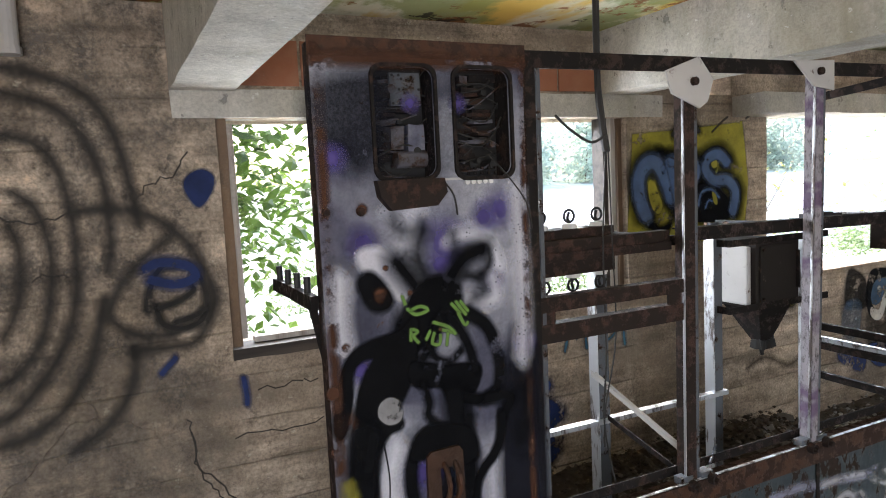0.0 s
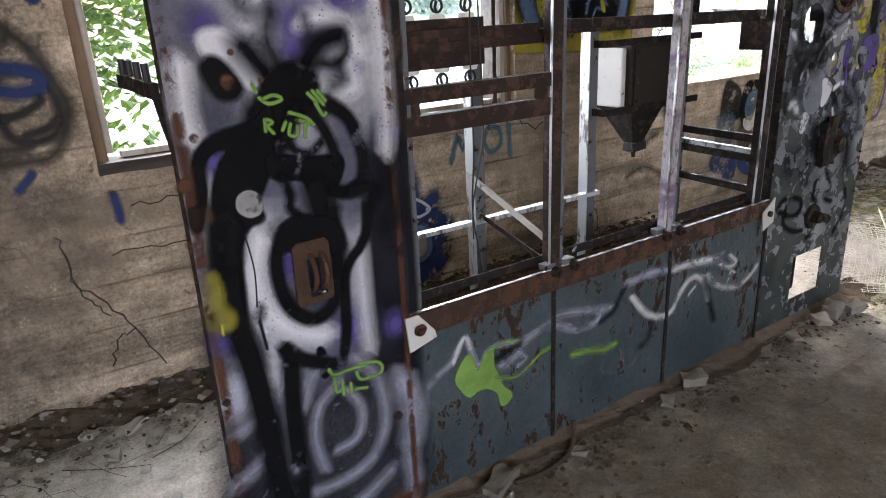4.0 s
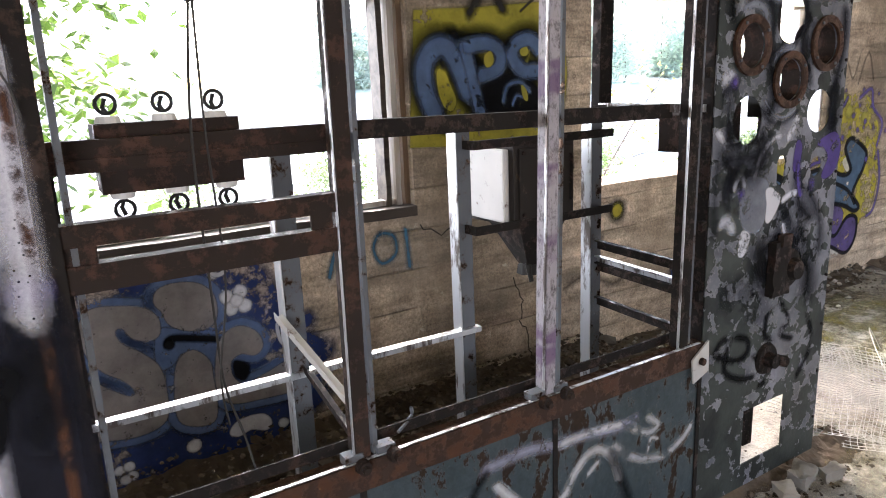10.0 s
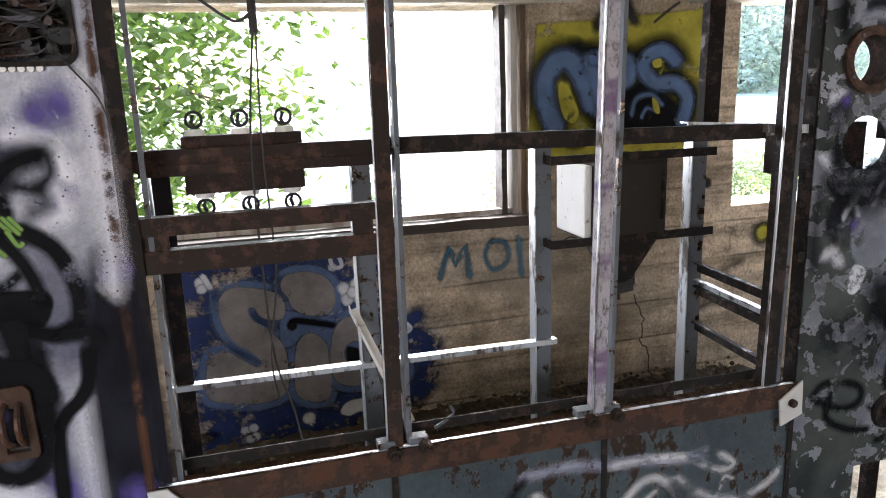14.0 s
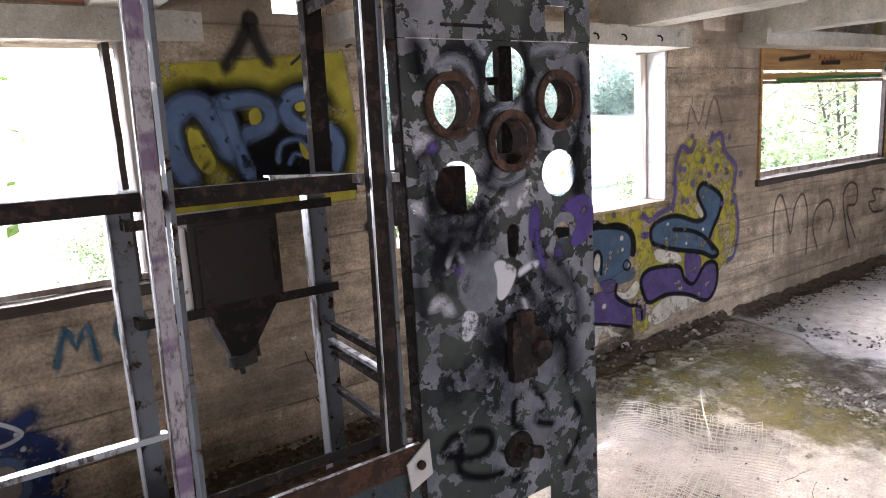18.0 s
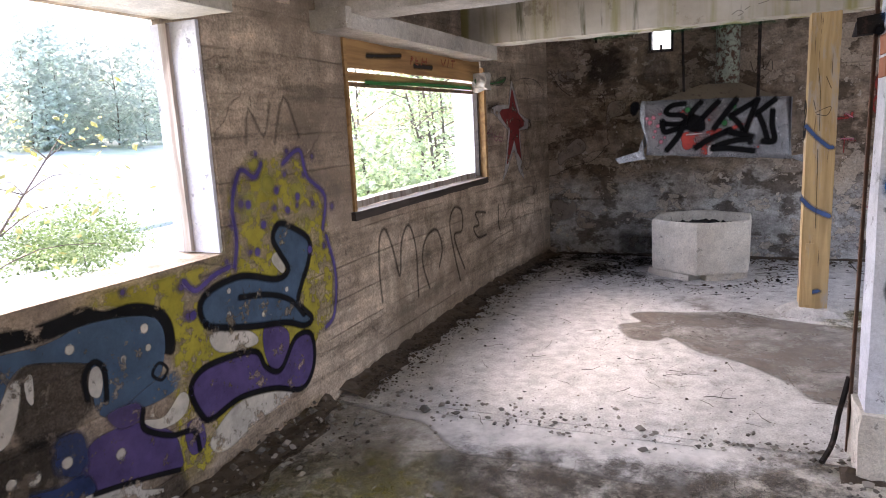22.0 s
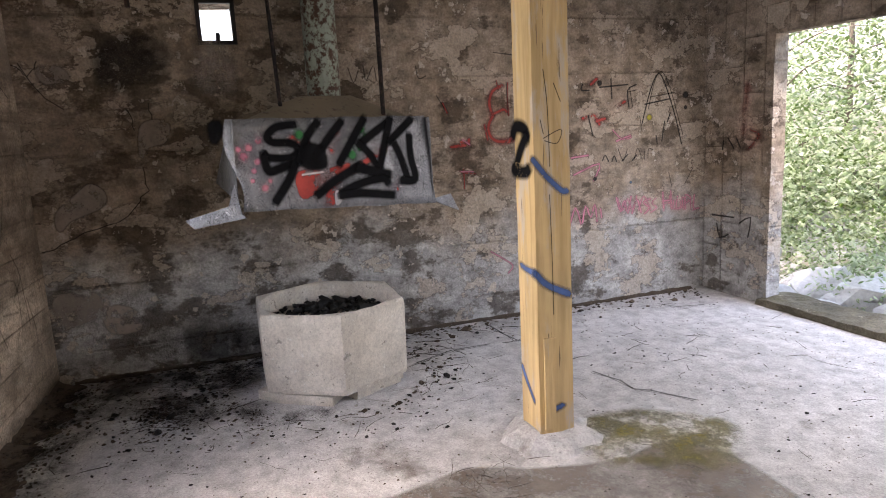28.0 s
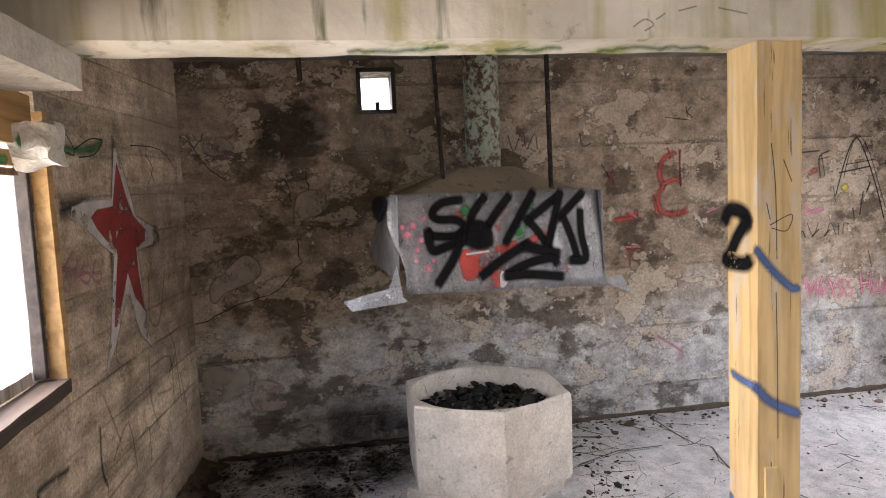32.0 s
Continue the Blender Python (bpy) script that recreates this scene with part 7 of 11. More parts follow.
_c.dot(1.664, 0.797, 0.031, 0.5)
_c.dot(1.676, 0.736, 0.031, 0.5)
_c.dot(1.620, 0.733, 0.031, 0.5)
_c.dot(1.646, 0.762, 0.029, 0.5)
_c.dot(1.564, 0.886, 0.021, 0.5)
_c.dot(1.013, 0.872, 0.026, 0.5)
_c.dot(1.016, 0.845, 0.023, 0.5)
_c.dot(1.410, 0.192, 0.031, 0.5)
_c.dot(1.131, 0.177, 0.023, 0.5)
_c.dot(1.165, 0.185, 0.023, 0.5)
_c.dot(1.172, 0.143, 0.023, 0.5)
_c.dot(1.146, 0.135, 0.023, 0.5)
_c.dot(1.784, 0.177, 0.026, 0.5)
_c.fill([(1.560, 0.202), (1.600, 0.242), (1.691, 0.242), (1.727, 0.205), (1.709, 0.173), (1.643, 0.195), (1.593, 0.181)], 0.010)
_c.dot(1.888, 0.563, 0.014, 0.5)
_c.dot(1.899, 0.501, 0.012, 0.5)
_c.stroke([(1.806, 0.634), (1.904, 0.563), (1.817, 0.536)], 0.016, 0.3, closed=True)
_c.stroke([(1.557, 0.93), (1.567, 0.886), (1.605, 0.888), (1.595, 0.935)], 0.018, 0.3)
_c.stroke([(1.026, 0.9), (1.049, 0.848)], 0.025, 0.3)
_c.done()
_c = Coat(NORTHFACE, paint("teal_tag", (0.04, 0.12, 0.19)), "graffiti", "faint teal sprayed letters")
_c.stroke([(2.05, 0.783), (2.099, 0.926), (2.127, 0.838), (2.172, 0.925), (2.191, 0.779)], 0.025, 0.8, per=2, strength=0.95)
_c.stroke([(2.303, 0.936), (2.269, 0.872), (2.308, 0.801), (2.38, 0.836), (2.372, 0.918)], 0.022, 0.8, closed=True, strength=0.9)
_c.stroke([(2.436, 0.94), (2.448, 0.762)], 0.025, 0.8, strength=0.9)
_c.done()
_c = Coat(NORTHFACE, paint("yellow_np", (0.33, 0.29, 0.035), 0.10), "graffiti", "yellow and blue graffiti piece with dark outlines")
_c.fill([(2.54, 1.885), (2.86, 1.9), (3.2, 1.93), (3.36, 1.955), (3.405, 1.6), (3.37, 1.285), (3.1, 1.29), (2.75, 1.3), (2.49, 1.313), (2.52, 1.6)], 0.02, sharp=True)
_c.done()
_c = Coat(NORTHFACE, paint("black_np", (0.006, 0.006, 0.007)), "graffiti", "")
_c.stroke([(2.621, 1.448), (2.576, 1.552), (2.571, 1.652), (2.614, 1.720), (2.672, 1.743), (2.725, 1.707), (2.775, 1.614), (2.809, 1.529)], 0.163, 0.35)
_c.stroke([(2.790, 1.744), (2.818, 1.651), (2.843, 1.545), (2.874, 1.436)], 0.141, 0.35)
_c.stroke([(2.805, 1.741), (2.919, 1.752), (2.993, 1.712), (2.980, 1.641), (2.884, 1.608)], 0.142, 0.35)
_c.stroke([(3.243, 1.719), (3.173, 1.770), (3.090, 1.747), (3.069, 1.690), (3.132, 1.624), (3.239, 1.619), (3.308, 1.549), (3.282, 1.432)], 0.141, 0.35)
_c.stroke([(2.735, 1.790), (2.750, 1.734)], 0.085, 0.4)
_c.fill([(2.888, 1.585), (2.975, 1.594), (3.077, 1.602), (3.179, 1.567), (3.254, 1.491), (3.217, 1.392), (2.883, 1.423)], 0.021)
_c.stroke([(2.648, 1.399), (2.711, 1.365), (2.782, 1.381)], 0.050, 0.5)
_c.done()
_c = Coat(NORTHFACE, paint("skyblue_np", (0.085, 0.13, 0.235), 0.10), "graffiti", "")
_c.stroke([(2.621, 1.448), (2.576, 1.552), (2.571, 1.652), (2.614, 1.720), (2.672, 1.743), (2.725, 1.707), (2.775, 1.614), (2.809, 1.529)], 0.089, 0.35)
_c.stroke([(2.790, 1.744), (2.818, 1.651), (2.843, 1.545), (2.874, 1.436)], 0.060, 0.35)
_c.stroke([(2.805, 1.741), (2.919, 1.752), (2.993, 1.712), (2.980, 1.641), (2.884, 1.608)], 0.066, 0.35)
_c.stroke([(3.243, 1.719), (3.173, 1.770), (3.090, 1.747), (3.069, 1.690), (3.132, 1.624), (3.239, 1.619), (3.308, 1.549), (3.282, 1.432)], 0.068, 0.35)
_c.stroke([(3.009, 1.485), (3.034, 1.556), (3.113, 1.571), (3.170, 1.523)], 0.026, 0.5, strength=0.8)
_c.stroke([(3.063, 1.468), (3.088, 1.508), (3.124, 1.501)], 0.021, 0.5, strength=0.8)
_c.done()
_c = Coat(NORTHFACE, paint("yellow_np2", (0.33, 0.29, 0.035), 0.10), "graffiti", "")
_c.fill([(2.643, 1.633), (2.676, 1.635), (2.708, 1.566), (2.734, 1.502), (2.713, 1.458), (2.671, 1.484), (2.645, 1.554)], 0.007)
_c.fill([(2.906, 1.696), (2.939, 1.714), (2.952, 1.676), (2.932, 1.651), (2.908, 1.656)], 0.008)
_c.fill([(3.116, 1.722), (3.154, 1.734), (3.156, 1.702), (3.124, 1.698)], 0.005)
_c.fill([(3.120, 1.556), (3.149, 1.529), (3.155, 1.484), (3.130, 1.500)], 0.005)
_c.done()
_c = Coat(NORTHFACE, paint("soot_np", (0.022, 0.02, 0.018)), "graffiti", "")
_c.stroke([(2.949, 2.083), (2.898, 1.985), (2.822, 1.885)], 0.051, 0.5)
_c.stroke([(2.949, 2.083), (2.973, 1.977), (3.014, 1.904)], 0.051, 0.5)
_c.dot(2.949, 2.081, 0.033, 0.5)
_c.dot(3.436, 1.134, 0.03, 0.5)
_c.done()
_c = Coat(NORTHFACE, paint("soot_dotring", (0.022, 0.02, 0.018)), "graffiti", "grey sprayed blotches below the window")
_c.dot(3.787, 0.851, 0.075, 0.5)
_c.stroke([(3.395, 0.469), (3.555, 0.514), (3.764, 0.431), (3.896, 0.48)], 0.04, 0.8, strength=0.6)
_c.stroke([(3.542, 0.665), (3.669, 0.713)], 0.05, 0.8, strength=0.6)
_c.done()
_c = Coat(NORTHFACE, paint("yellow_dot", (0.33, 0.29, 0.035)), "graffiti", "")
_c.dot(3.787, 0.851, 0.045, 0.5)
_c.done()
_c = Coat(NORTHFACE, paint("yellow_big", (0.33, 0.29, 0.035), 0.50), "graffiti", "large graffiti piece in yellow, blue and violet with black outlines")
_c.fill([(4.995, 0.969), (5.199, 0.961), (5.51, 0.954), (5.733, 0.97), (5.816, 1.086), (5.914, 1.35), (6.347, 1.353), (6.571, 1.02), (6.576, 0.656), (6.461, 0.46), (5.911, 0.228), (5.607, 0.168), (5.425, 0.142), (5.409, 0.391), (5.422, 0.712), (5.195, 0.93)], 0.03)
_c.done()
_c = Coat(NORTHFACE, paint("olive_big", (0.32, 0.3, 0.06), 0.30), "graffiti", "")
_c.dot(5.949, 1.193, 0.07, 0.8)
_c.dot(6.113, 1.272, 0.06, 0.8)
_c.dot(6.336, 1.22, 0.06, 0.8)
_c.dot(6.017, 1.374, 0.05, 0.8)
_c.dot(6.382, 1.044, 0.05, 0.8)
_c.done()
_c = Coat(NORTHFACE, paint("black_big", (0.012, 0.012, 0.013), 0.20), "graffiti", "")
_c.fill([(4.558, 0.837), (4.594, 0.937), (4.684, 0.955), (4.849, 0.936), (4.983, 0.943), (5.046, 0.952), (5.124, 0.914), (5.249, 0.910), (5.366, 0.864), (5.421, 0.787), (5.418, 0.677), (5.359, 0.698), (5.327, 0.830), (5.243, 0.864), (5.061, 0.893), (4.894, 0.888), (4.745, 0.894), (4.641, 0.870), (4.600, 0.743), (4.635, 0.678), (4.604, 0.633), (4.552, 0.738)], 0.009)
_c.fill([(4.366, 0.970), (4.509, 0.919), (4.550, 0.840), (4.553, 0.718), (4.458, 0.712), (4.333, 0.749)], 0.017, strength=0.8)
_c.fill([(4.809, 0.827), (5.020, 0.763), (5.022, 0.600), (4.797, 0.564), (4.764, 0.687)], 0.021, strength=0.6)
_c.fill([(4.573, 0.649), (4.700, 0.579), (4.872, 0.536), (4.822, 0.370), (4.587, 0.442)], 0.028, strength=0.6)
_c.fill([(4.854, 0.212), (5.019, 0.131), (5.253, 0.152), (5.367, 0.184), (5.350, 0.052), (5.009, 0.059)], 0.027, strength=0.55)
_c.done()
_c = Coat(NORTHFACE, paint("steelblue_big", (0.06, 0.1, 0.16), 0.20), "graffiti", "")
_c.fill([(4.605, 0.778), (4.640, 0.862), (4.720, 0.881), (4.891, 0.868), (5.032, 0.888), (5.212, 0.869), (5.340, 0.827), (5.376, 0.746), (5.352, 0.648), (5.308, 0.582), (5.169, 0.551), (5.080, 0.544), (5.039, 0.595), (5.043, 0.737), (5.021, 0.767), (4.834, 0.829), (4.761, 0.806), (4.713, 0.735), (4.662, 0.709), (4.619, 0.724)], 0.007)
_c.fill([(4.331, 0.736), (4.480, 0.724), (4.453, 0.514), (4.304, 0.558)], 0.022, strength=0.6)
_c.fill([(5.175, 0.544), (5.345, 0.592), (5.423, 0.573), (5.395, 0.523), (5.265, 0.513)], 0.010)
_c.fill([(5.602, 0.729), (5.583, 0.817), (5.667, 0.869), (5.865, 0.880), (6.104, 0.810), (6.204, 0.838), (6.145, 0.933), (6.105, 1.011), (6.161, 1.073), (6.264, 1.042), (6.403, 0.952), (6.381, 0.839), (6.305, 0.737), (6.265, 0.649), (6.370, 0.541), (6.298, 0.518), (6.153, 0.576), (5.905, 0.630), (5.707, 0.683)], 0.011)
_c.done()
_c = Coat(NORTHFACE, paint("violet_big", (0.085, 0.06, 0.17), 0.20), "graffiti", "")
_c.fill([(5.476, 0.481), (5.533, 0.541), (5.668, 0.549), (5.896, 0.512), (5.962, 0.411), (6.072, 0.360), (6.213, 0.479), (6.350, 0.455), (6.355, 0.295), (6.236, 0.199), (6.003, 0.288), (5.764, 0.336), (5.572, 0.316), (5.513, 0.368)], 0.011)
_c.fill([(5.995, 0.603), (6.150, 0.532), (6.128, 0.407), (6.022, 0.373), (5.968, 0.499)], 0.011)
_c.fill([(5.428, 0.345), (5.515, 0.337), (5.522, 0.230), (5.443, 0.221)], 0.007)
_c.fill([(4.988, 0.463), (5.066, 0.482), (5.223, 0.453), (5.351, 0.355), (5.384, 0.260), (5.368, 0.195), (5.163, 0.255), (4.980, 0.297), (4.945, 0.383)], 0.008)
_c.fill([(5.080, 0.544), (5.201, 0.540), (5.226, 0.480), (5.128, 0.477)], 0.010, strength=0.8)
_c.done()
_c = Coat(NORTHFACE, paint("navy_big", (0.025, 0.04, 0.11), 0.30), "graffiti", "")
_c.fill([(4.585, 0.428), (4.678, 0.429), (4.850, 0.381), (4.951, 0.381), (4.980, 0.295), (4.863, 0.276), (4.710, 0.270), (4.595, 0.340)], 0.014)
_c.fill([(4.872, 0.536), (4.967, 0.524), (4.964, 0.393), (4.871, 0.431)], 0.015, strength=0.8)
_c.fill([(4.290, 0.468), (4.521, 0.441), (4.522, 0.269), (4.275, 0.373)], 0.018, strength=0.8)
_c.done()
_c = Coat(NORTHFACE, paint("white_big", (0.5, 0.47, 0.42), 0.25), "graffiti", "")
_c.fill([(4.689, 0.666), (4.727, 0.739), (4.757, 0.777), (4.784, 0.779), (4.762, 0.688), (4.719, 0.611), (4.656, 0.604), (4.603, 0.646), (4.610, 0.693)], 0.007)
_c.fill([(4.807, 0.779), (4.828, 0.786), (4.818, 0.700), (4.804, 0.727)], 0.005)
_c.fill([(5.023, 0.657), (5.038, 0.724), (5.069, 0.730), (5.077, 0.679), (5.055, 0.628)], 0.005)
_c.fill([(4.857, 0.231), (4.878, 0.283), (4.951, 0.298), (5.162, 0.245), (5.176, 0.200), (5.277, 0.146), (5.089, 0.185), (5.022, 0.137), (4.980, 0.185), (4.895, 0.202)], 0.008)
_c.fill([(5.230, 0.458), (5.325, 0.432), (5.424, 0.492), (5.461, 0.452), (5.416, 0.396), (5.306, 0.396)], 0.005)
_c.fill([(5.273, 0.088), (5.335, 0.087), (5.350, 0.052), (5.289, 0.011)], 0.006)
_c.dot(5.286, 0.807, 0.020, 0.4)
_c.dot(4.972, 0.827, 0.019, 0.4)
_c.dot(4.687, 0.819, 0.020, 0.4)
_c.dot(5.293, 0.729, 0.015, 0.4)
_c.dot(5.176, 0.723, 0.015, 0.4)
_c.dot(5.109, 0.383, 0.023, 0.4)
_c.dot(4.901, 0.454, 0.022, 0.4)
_c.dot(4.797, 0.342, 0.019, 0.4)
_c.dot(4.709, 0.476, 0.019, 0.4)
_c.dot(4.413, 0.410, 0.018, 0.4)
_c.dot(4.438, 0.641, 0.013, 0.4)
_c.dot(4.782, 0.457, 0.024, 0.4)
_c.fill([(5.635, 0.681), (5.856, 0.619), (5.911, 0.549), (5.671, 0.590)], 0.010)
_c.fill([(5.558, 0.215), (5.704, 0.299), (5.880, 0.296), (6.141, 0.210), (5.872, 0.190), (5.646, 0.151)], 0.014)
_c.fill([(6.126, 0.935), (6.173, 0.873), (6.157, 0.831), (6.085, 0.905)], 0.007)
_c.dot(5.764, 0.835, 0.014, 0.4)
_c.dot(5.750, 0.733, 0.014, 0.4)
_c.dot(5.981, 0.668, 0.014, 0.4)
_c.dot(6.177, 0.741, 0.015, 0.4)
_c.done()
_c = Coat(NORTHFACE, paint("black_line", (0.012, 0.012, 0.014), 0.12), "graffiti", "")
_c.stroke([(5.602, 0.729), (5.583, 0.817), (5.667, 0.869), (5.865, 0.880), (6.104, 0.810), (6.204, 0.838), (6.145, 0.933), (6.105, 1.011), (6.161, 1.073), (6.264, 1.042), (6.403, 0.952), (6.381, 0.839), (6.305, 0.737), (6.265, 0.649), (6.370, 0.541), (6.298, 0.518), (6.153, 0.576), (5.905, 0.630), (5.707, 0.683)], 0.033, 0.3, closed=True)
_c.stroke([(5.828, 0.788), (6.036, 0.749), (6.200, 0.680), (6.302, 0.575)], 0.029, 0.3)
_c.stroke([(5.476, 0.481), (5.533, 0.541), (5.668, 0.549), (5.896, 0.512), (5.962, 0.411), (6.072, 0.360), (6.213, 0.479), (6.350, 0.455), (6.355, 0.295), (6.236, 0.199), (6.003, 0.288), (5.764, 0.336), (5.572, 0.316), (5.513, 0.368)], 0.029, 0.3, closed=True)
_c.stroke([(5.009, 0.634), (5.009, 0.719), (5.054, 0.755), (5.090, 0.709), (5.082, 0.600)], 0.022, 0.3)
_c.stroke([(5.230, 0.505), (5.226, 0.428), (5.350, 0.345), (5.467, 0.311), (5.487, 0.213)], 0.024, 0.3)
_c.stroke([(4.980, 0.295), (5.163, 0.250), (5.367, 0.189)], 0.021, 0.3)
_c.stroke([(5.302, 0.636), (5.335, 0.653), (5.370, 0.616), (5.337, 0.584), (5.298, 0.612)], 0.013, 0.4, closed=True)
_c.done()
_c = Coat(NORTHFACE, paint("violet_spots", (0.085, 0.06, 0.17), 0.10), "graffiti", "")
_c.dot(5.901, 1.202, 0.034, 0.9)
_c.dot(6.029, 1.322, 0.021, 0.9)
_c.dot(6.141, 1.152, 0.022, 0.9)
_c.dot(6.403, 1.292, 0.023, 0.9)
_c.dot(6.463, 1.136, 0.027, 0.9)
_c.dot(6.537, 0.894, 0.023, 0.9)
_c.dot(5.931, 0.975, 0.021, 0.9)
_c.dot(5.768, 0.965, 0.020, 0.9)
_c.dot(5.508, 0.792, 0.026, 0.9)
_c.dot(6.324, 1.143, 0.022, 0.9)
_c.dot(6.036, 1.418, 0.021, 0.9)
_c.dot(6.492, 1.380, 0.023, 0.9)
_c.dot(6.242, 1.305, 0.026, 0.9)
_c.dot(6.646, 1.097, 0.028, 0.9)
_c.dot(6.275, 1.418, 0.022, 0.9)
_c.dot(5.826, 1.118, 0.024, 0.9)
_c.dot(5.209, 0.966, 0.021, 0.9)
_c.dot(5.489, 0.917, 0.026, 0.9)
_c.done()
_c = Coat(NORTHFACE, paint("violet_tag", (0.075, 0.055, 0.2)), "graffiti", "purple dotted outline of the piece")
_c.stroke([(5.815, 0.931), (5.846, 1.051), (5.841, 1.204), (5.914, 1.35), (6.011, 1.312), (6.069, 1.371)], 0.03, 0.6)
_c.stroke([(6.232, 1.36), (6.382, 1.418), (6.432, 1.28), (6.582, 1.162), (6.535, 0.989)], 0.03, 0.6)
_c.stroke([(6.565, 0.949), (6.629, 0.72), (6.585, 0.505), (6.493, 0.452)], 0.03, 0.6)
_c.stroke([(5.508, 0.94), (5.567, 0.885), (5.682, 0.924), (5.777, 0.938)], 0.03, 0.6)
_c.dot(5.949, 1.193, 0.025, 0.5)
_c.dot(6.165, 1.235, 0.025, 0.5)
_c.dot(6.24, 1.129, 0.025, 0.5)
_c.dot(5.98, 0.968, 0.025, 0.5)
_c.dot(6.333, 1.186, 0.025, 0.5)
_c.dot(6.401, 0.902, 0.025, 0.5)
_c.dot(5.535, 0.788, 0.025, 0.5)
_c.dot(6.043, 1.087, 0.025, 0.5)
_c.done()
_c = Coat(NORTHFACE, paint("soot_tag", (0.022, 0.02, 0.018)), "graffiti", "dark sprayed scrawl")
_c.stroke([(5.975, 1.469), (6.014, 1.62), (6.107, 1.495), (6.174, 1.65)], 0.02, 0.8, strength=0.55, per=3)
_c.stroke([(6.185, 1.46), (6.288, 1.682), (6.388, 1.484)], 0.02, 0.8, strength=0.55, per=3)
_c.done()
_c = Coat(NORTHFACE, paint("soot_more", (0.022, 0.02, 0.018)), "graffiti", "thin black sprayed letters below the window")
_c.stroke([(7.147, 0.423), (7.133, 0.61), (7.156, 0.815), (7.236, 0.876), (7.326, 0.741), (7.409, 0.534), (7.462, 0.752), (7.582, 0.848), (7.673, 0.693), (7.681, 0.464), (7.678, 0.321)], 0.022, 0.8, strength=0.75)
_c.stroke([(7.873, 0.335), (7.776, 0.548), (7.845, 0.703), (8.043, 0.744), (8.14, 0.594), (8.069, 0.455)], 0.022, 0.8, strength=0.75)
_c.stroke([(8.481, 0.253), (8.379, 0.494), (8.313, 0.746), (8.42, 0.857), (8.573, 0.811), (8.565, 0.655), (8.391, 0.628), (8.591, 0.326)], 0.022, 0.8, strength=0.75)
_c.stroke([(9.158, 0.721), (8.9, 0.75), (8.972, 0.64), (8.837, 0.631), (8.941, 0.531), (9.157, 0.52)], 0.022, 0.8, strength=0.75)
_c.stroke([(9.526, 0.738), (9.529, 0.523), (9.81, 0.279)], 0.022, 0.8, strength=0.75)
_c.stroke([(9.976, 0.57), (10.058, 0.315)], 0.022, 0.8, strength=0.75)
_c.stroke([(10.389, 0.544), (10.384, 0.241), (10.72, 0.379)], 0.022, 0.8, strength=0.75)
_c.done()
_c = Coat(CORNERFACE, paint("soot_star", (0.022, 0.02, 0.018)), "graffiti", "red sprayed star with a white rim")
_c.stroke([(0.034, 1.634), (0.120, 1.646), (0.220, 1.651)], 0.065, 0.7, strength=0.8)
_c.stroke([(0.565, 1.926), (0.543, 1.800), (0.497, 1.650)], 0.034, 0.8, strength=0.6)
_c.stroke([(1.024, 1.507), (1.052, 1.445), (0.897, 1.437)], 0.044, 0.8, strength=0.6)
_c.stroke([(0.435, 1.455), (0.426, 1.307), (0.412, 1.160)], 0.033, 0.9, strength=0.6)
_c.done()
_c = Coat(CORNERFACE, paint("white_star", (0.42, 0.4, 0.38), 0.25), "graffiti", "")
_c.fill([(0.571, 1.896), (0.613, 1.853), (0.686, 1.725), (0.759, 1.576), (1.047, 1.496), (0.963, 1.437), (0.745, 1.422), (0.761, 1.205), (0.791, 1.003), (0.839, 0.930), (0.702, 1.022), (0.592, 1.231), (0.485, 1.146), (0.397, 1.038), (0.288, 0.954), (0.367, 1.094), (0.416, 1.259), (0.472, 1.426), (0.347, 1.486), (0.239, 1.545), (0.179, 1.576), (0.088, 1.606), (0.108, 1.636), (0.221, 1.655), (0.494, 1.665)], 0.014, sharp=True, strength=0.85)
_c.done()
_c = Coat(CORNERFACE, paint("darkred_star", (0.2, 0.03, 0.028), 0.20), "graffiti", "")
_c.fill([(0.581, 1.826), (0.616, 1.750), (0.663, 1.659), (0.730, 1.578), (0.865, 1.507), (0.855, 1.463), (0.725, 1.435), (0.728, 1.320), (0.772, 1.120), (0.672, 1.206), (0.602, 1.335), (0.527, 1.242), (0.428, 1.119), (0.407, 1.111), (0.452, 1.253), (0.506, 1.410), (0.502, 1.449), (0.407, 1.494), (0.316, 1.552), (0.271, 1.594), (0.331, 1.620), (0.499, 1.630), (0.539, 1.724)], 0.009, sharp=True)
_c.done()
_c = Coat(CORNERFACE, paint("green_line", (0.03, 0.18, 0.05)), "graffiti", "")
_c.stroke([(-0.242, 1.866), (-0.136, 1.854), (0.070, 1.854), (0.320, 1.877), (0.429, 1.912)], 0.030, 0.8, strength=0.75)
_c.stroke([(2.661, 1.996), (3.283, 2.059)], 0.038, 0.8, strength=0.7)
_c.done()
_c = Coat(NORTHFACE, paint("green_line2", (0.03, 0.18, 0.05)), "graffiti", "green sprayed line")
_c.stroke([(9.022, 1.863), (9.15, 1.857), (9.373, 1.847)], 0.04, 0.5)
_c.done()
_c = Coat(RELAYFACE, paint("inky_relay", (0.013, 0.013, 0.018)), "graffiti", "dark blue and violet overspray")
_c.fill([(0.45, 1.903), (0.584, 1.92), (0.578, 1.798), (0.54, 1.736), (0.492, 1.777), (0.449, 1.796)], 0.05, strength=0.8)
_c.fill([(0.742, 1.94), (0.796, 1.943), (0.78, 1.746), (0.737, 1.735)], 0.03, strength=0.35)
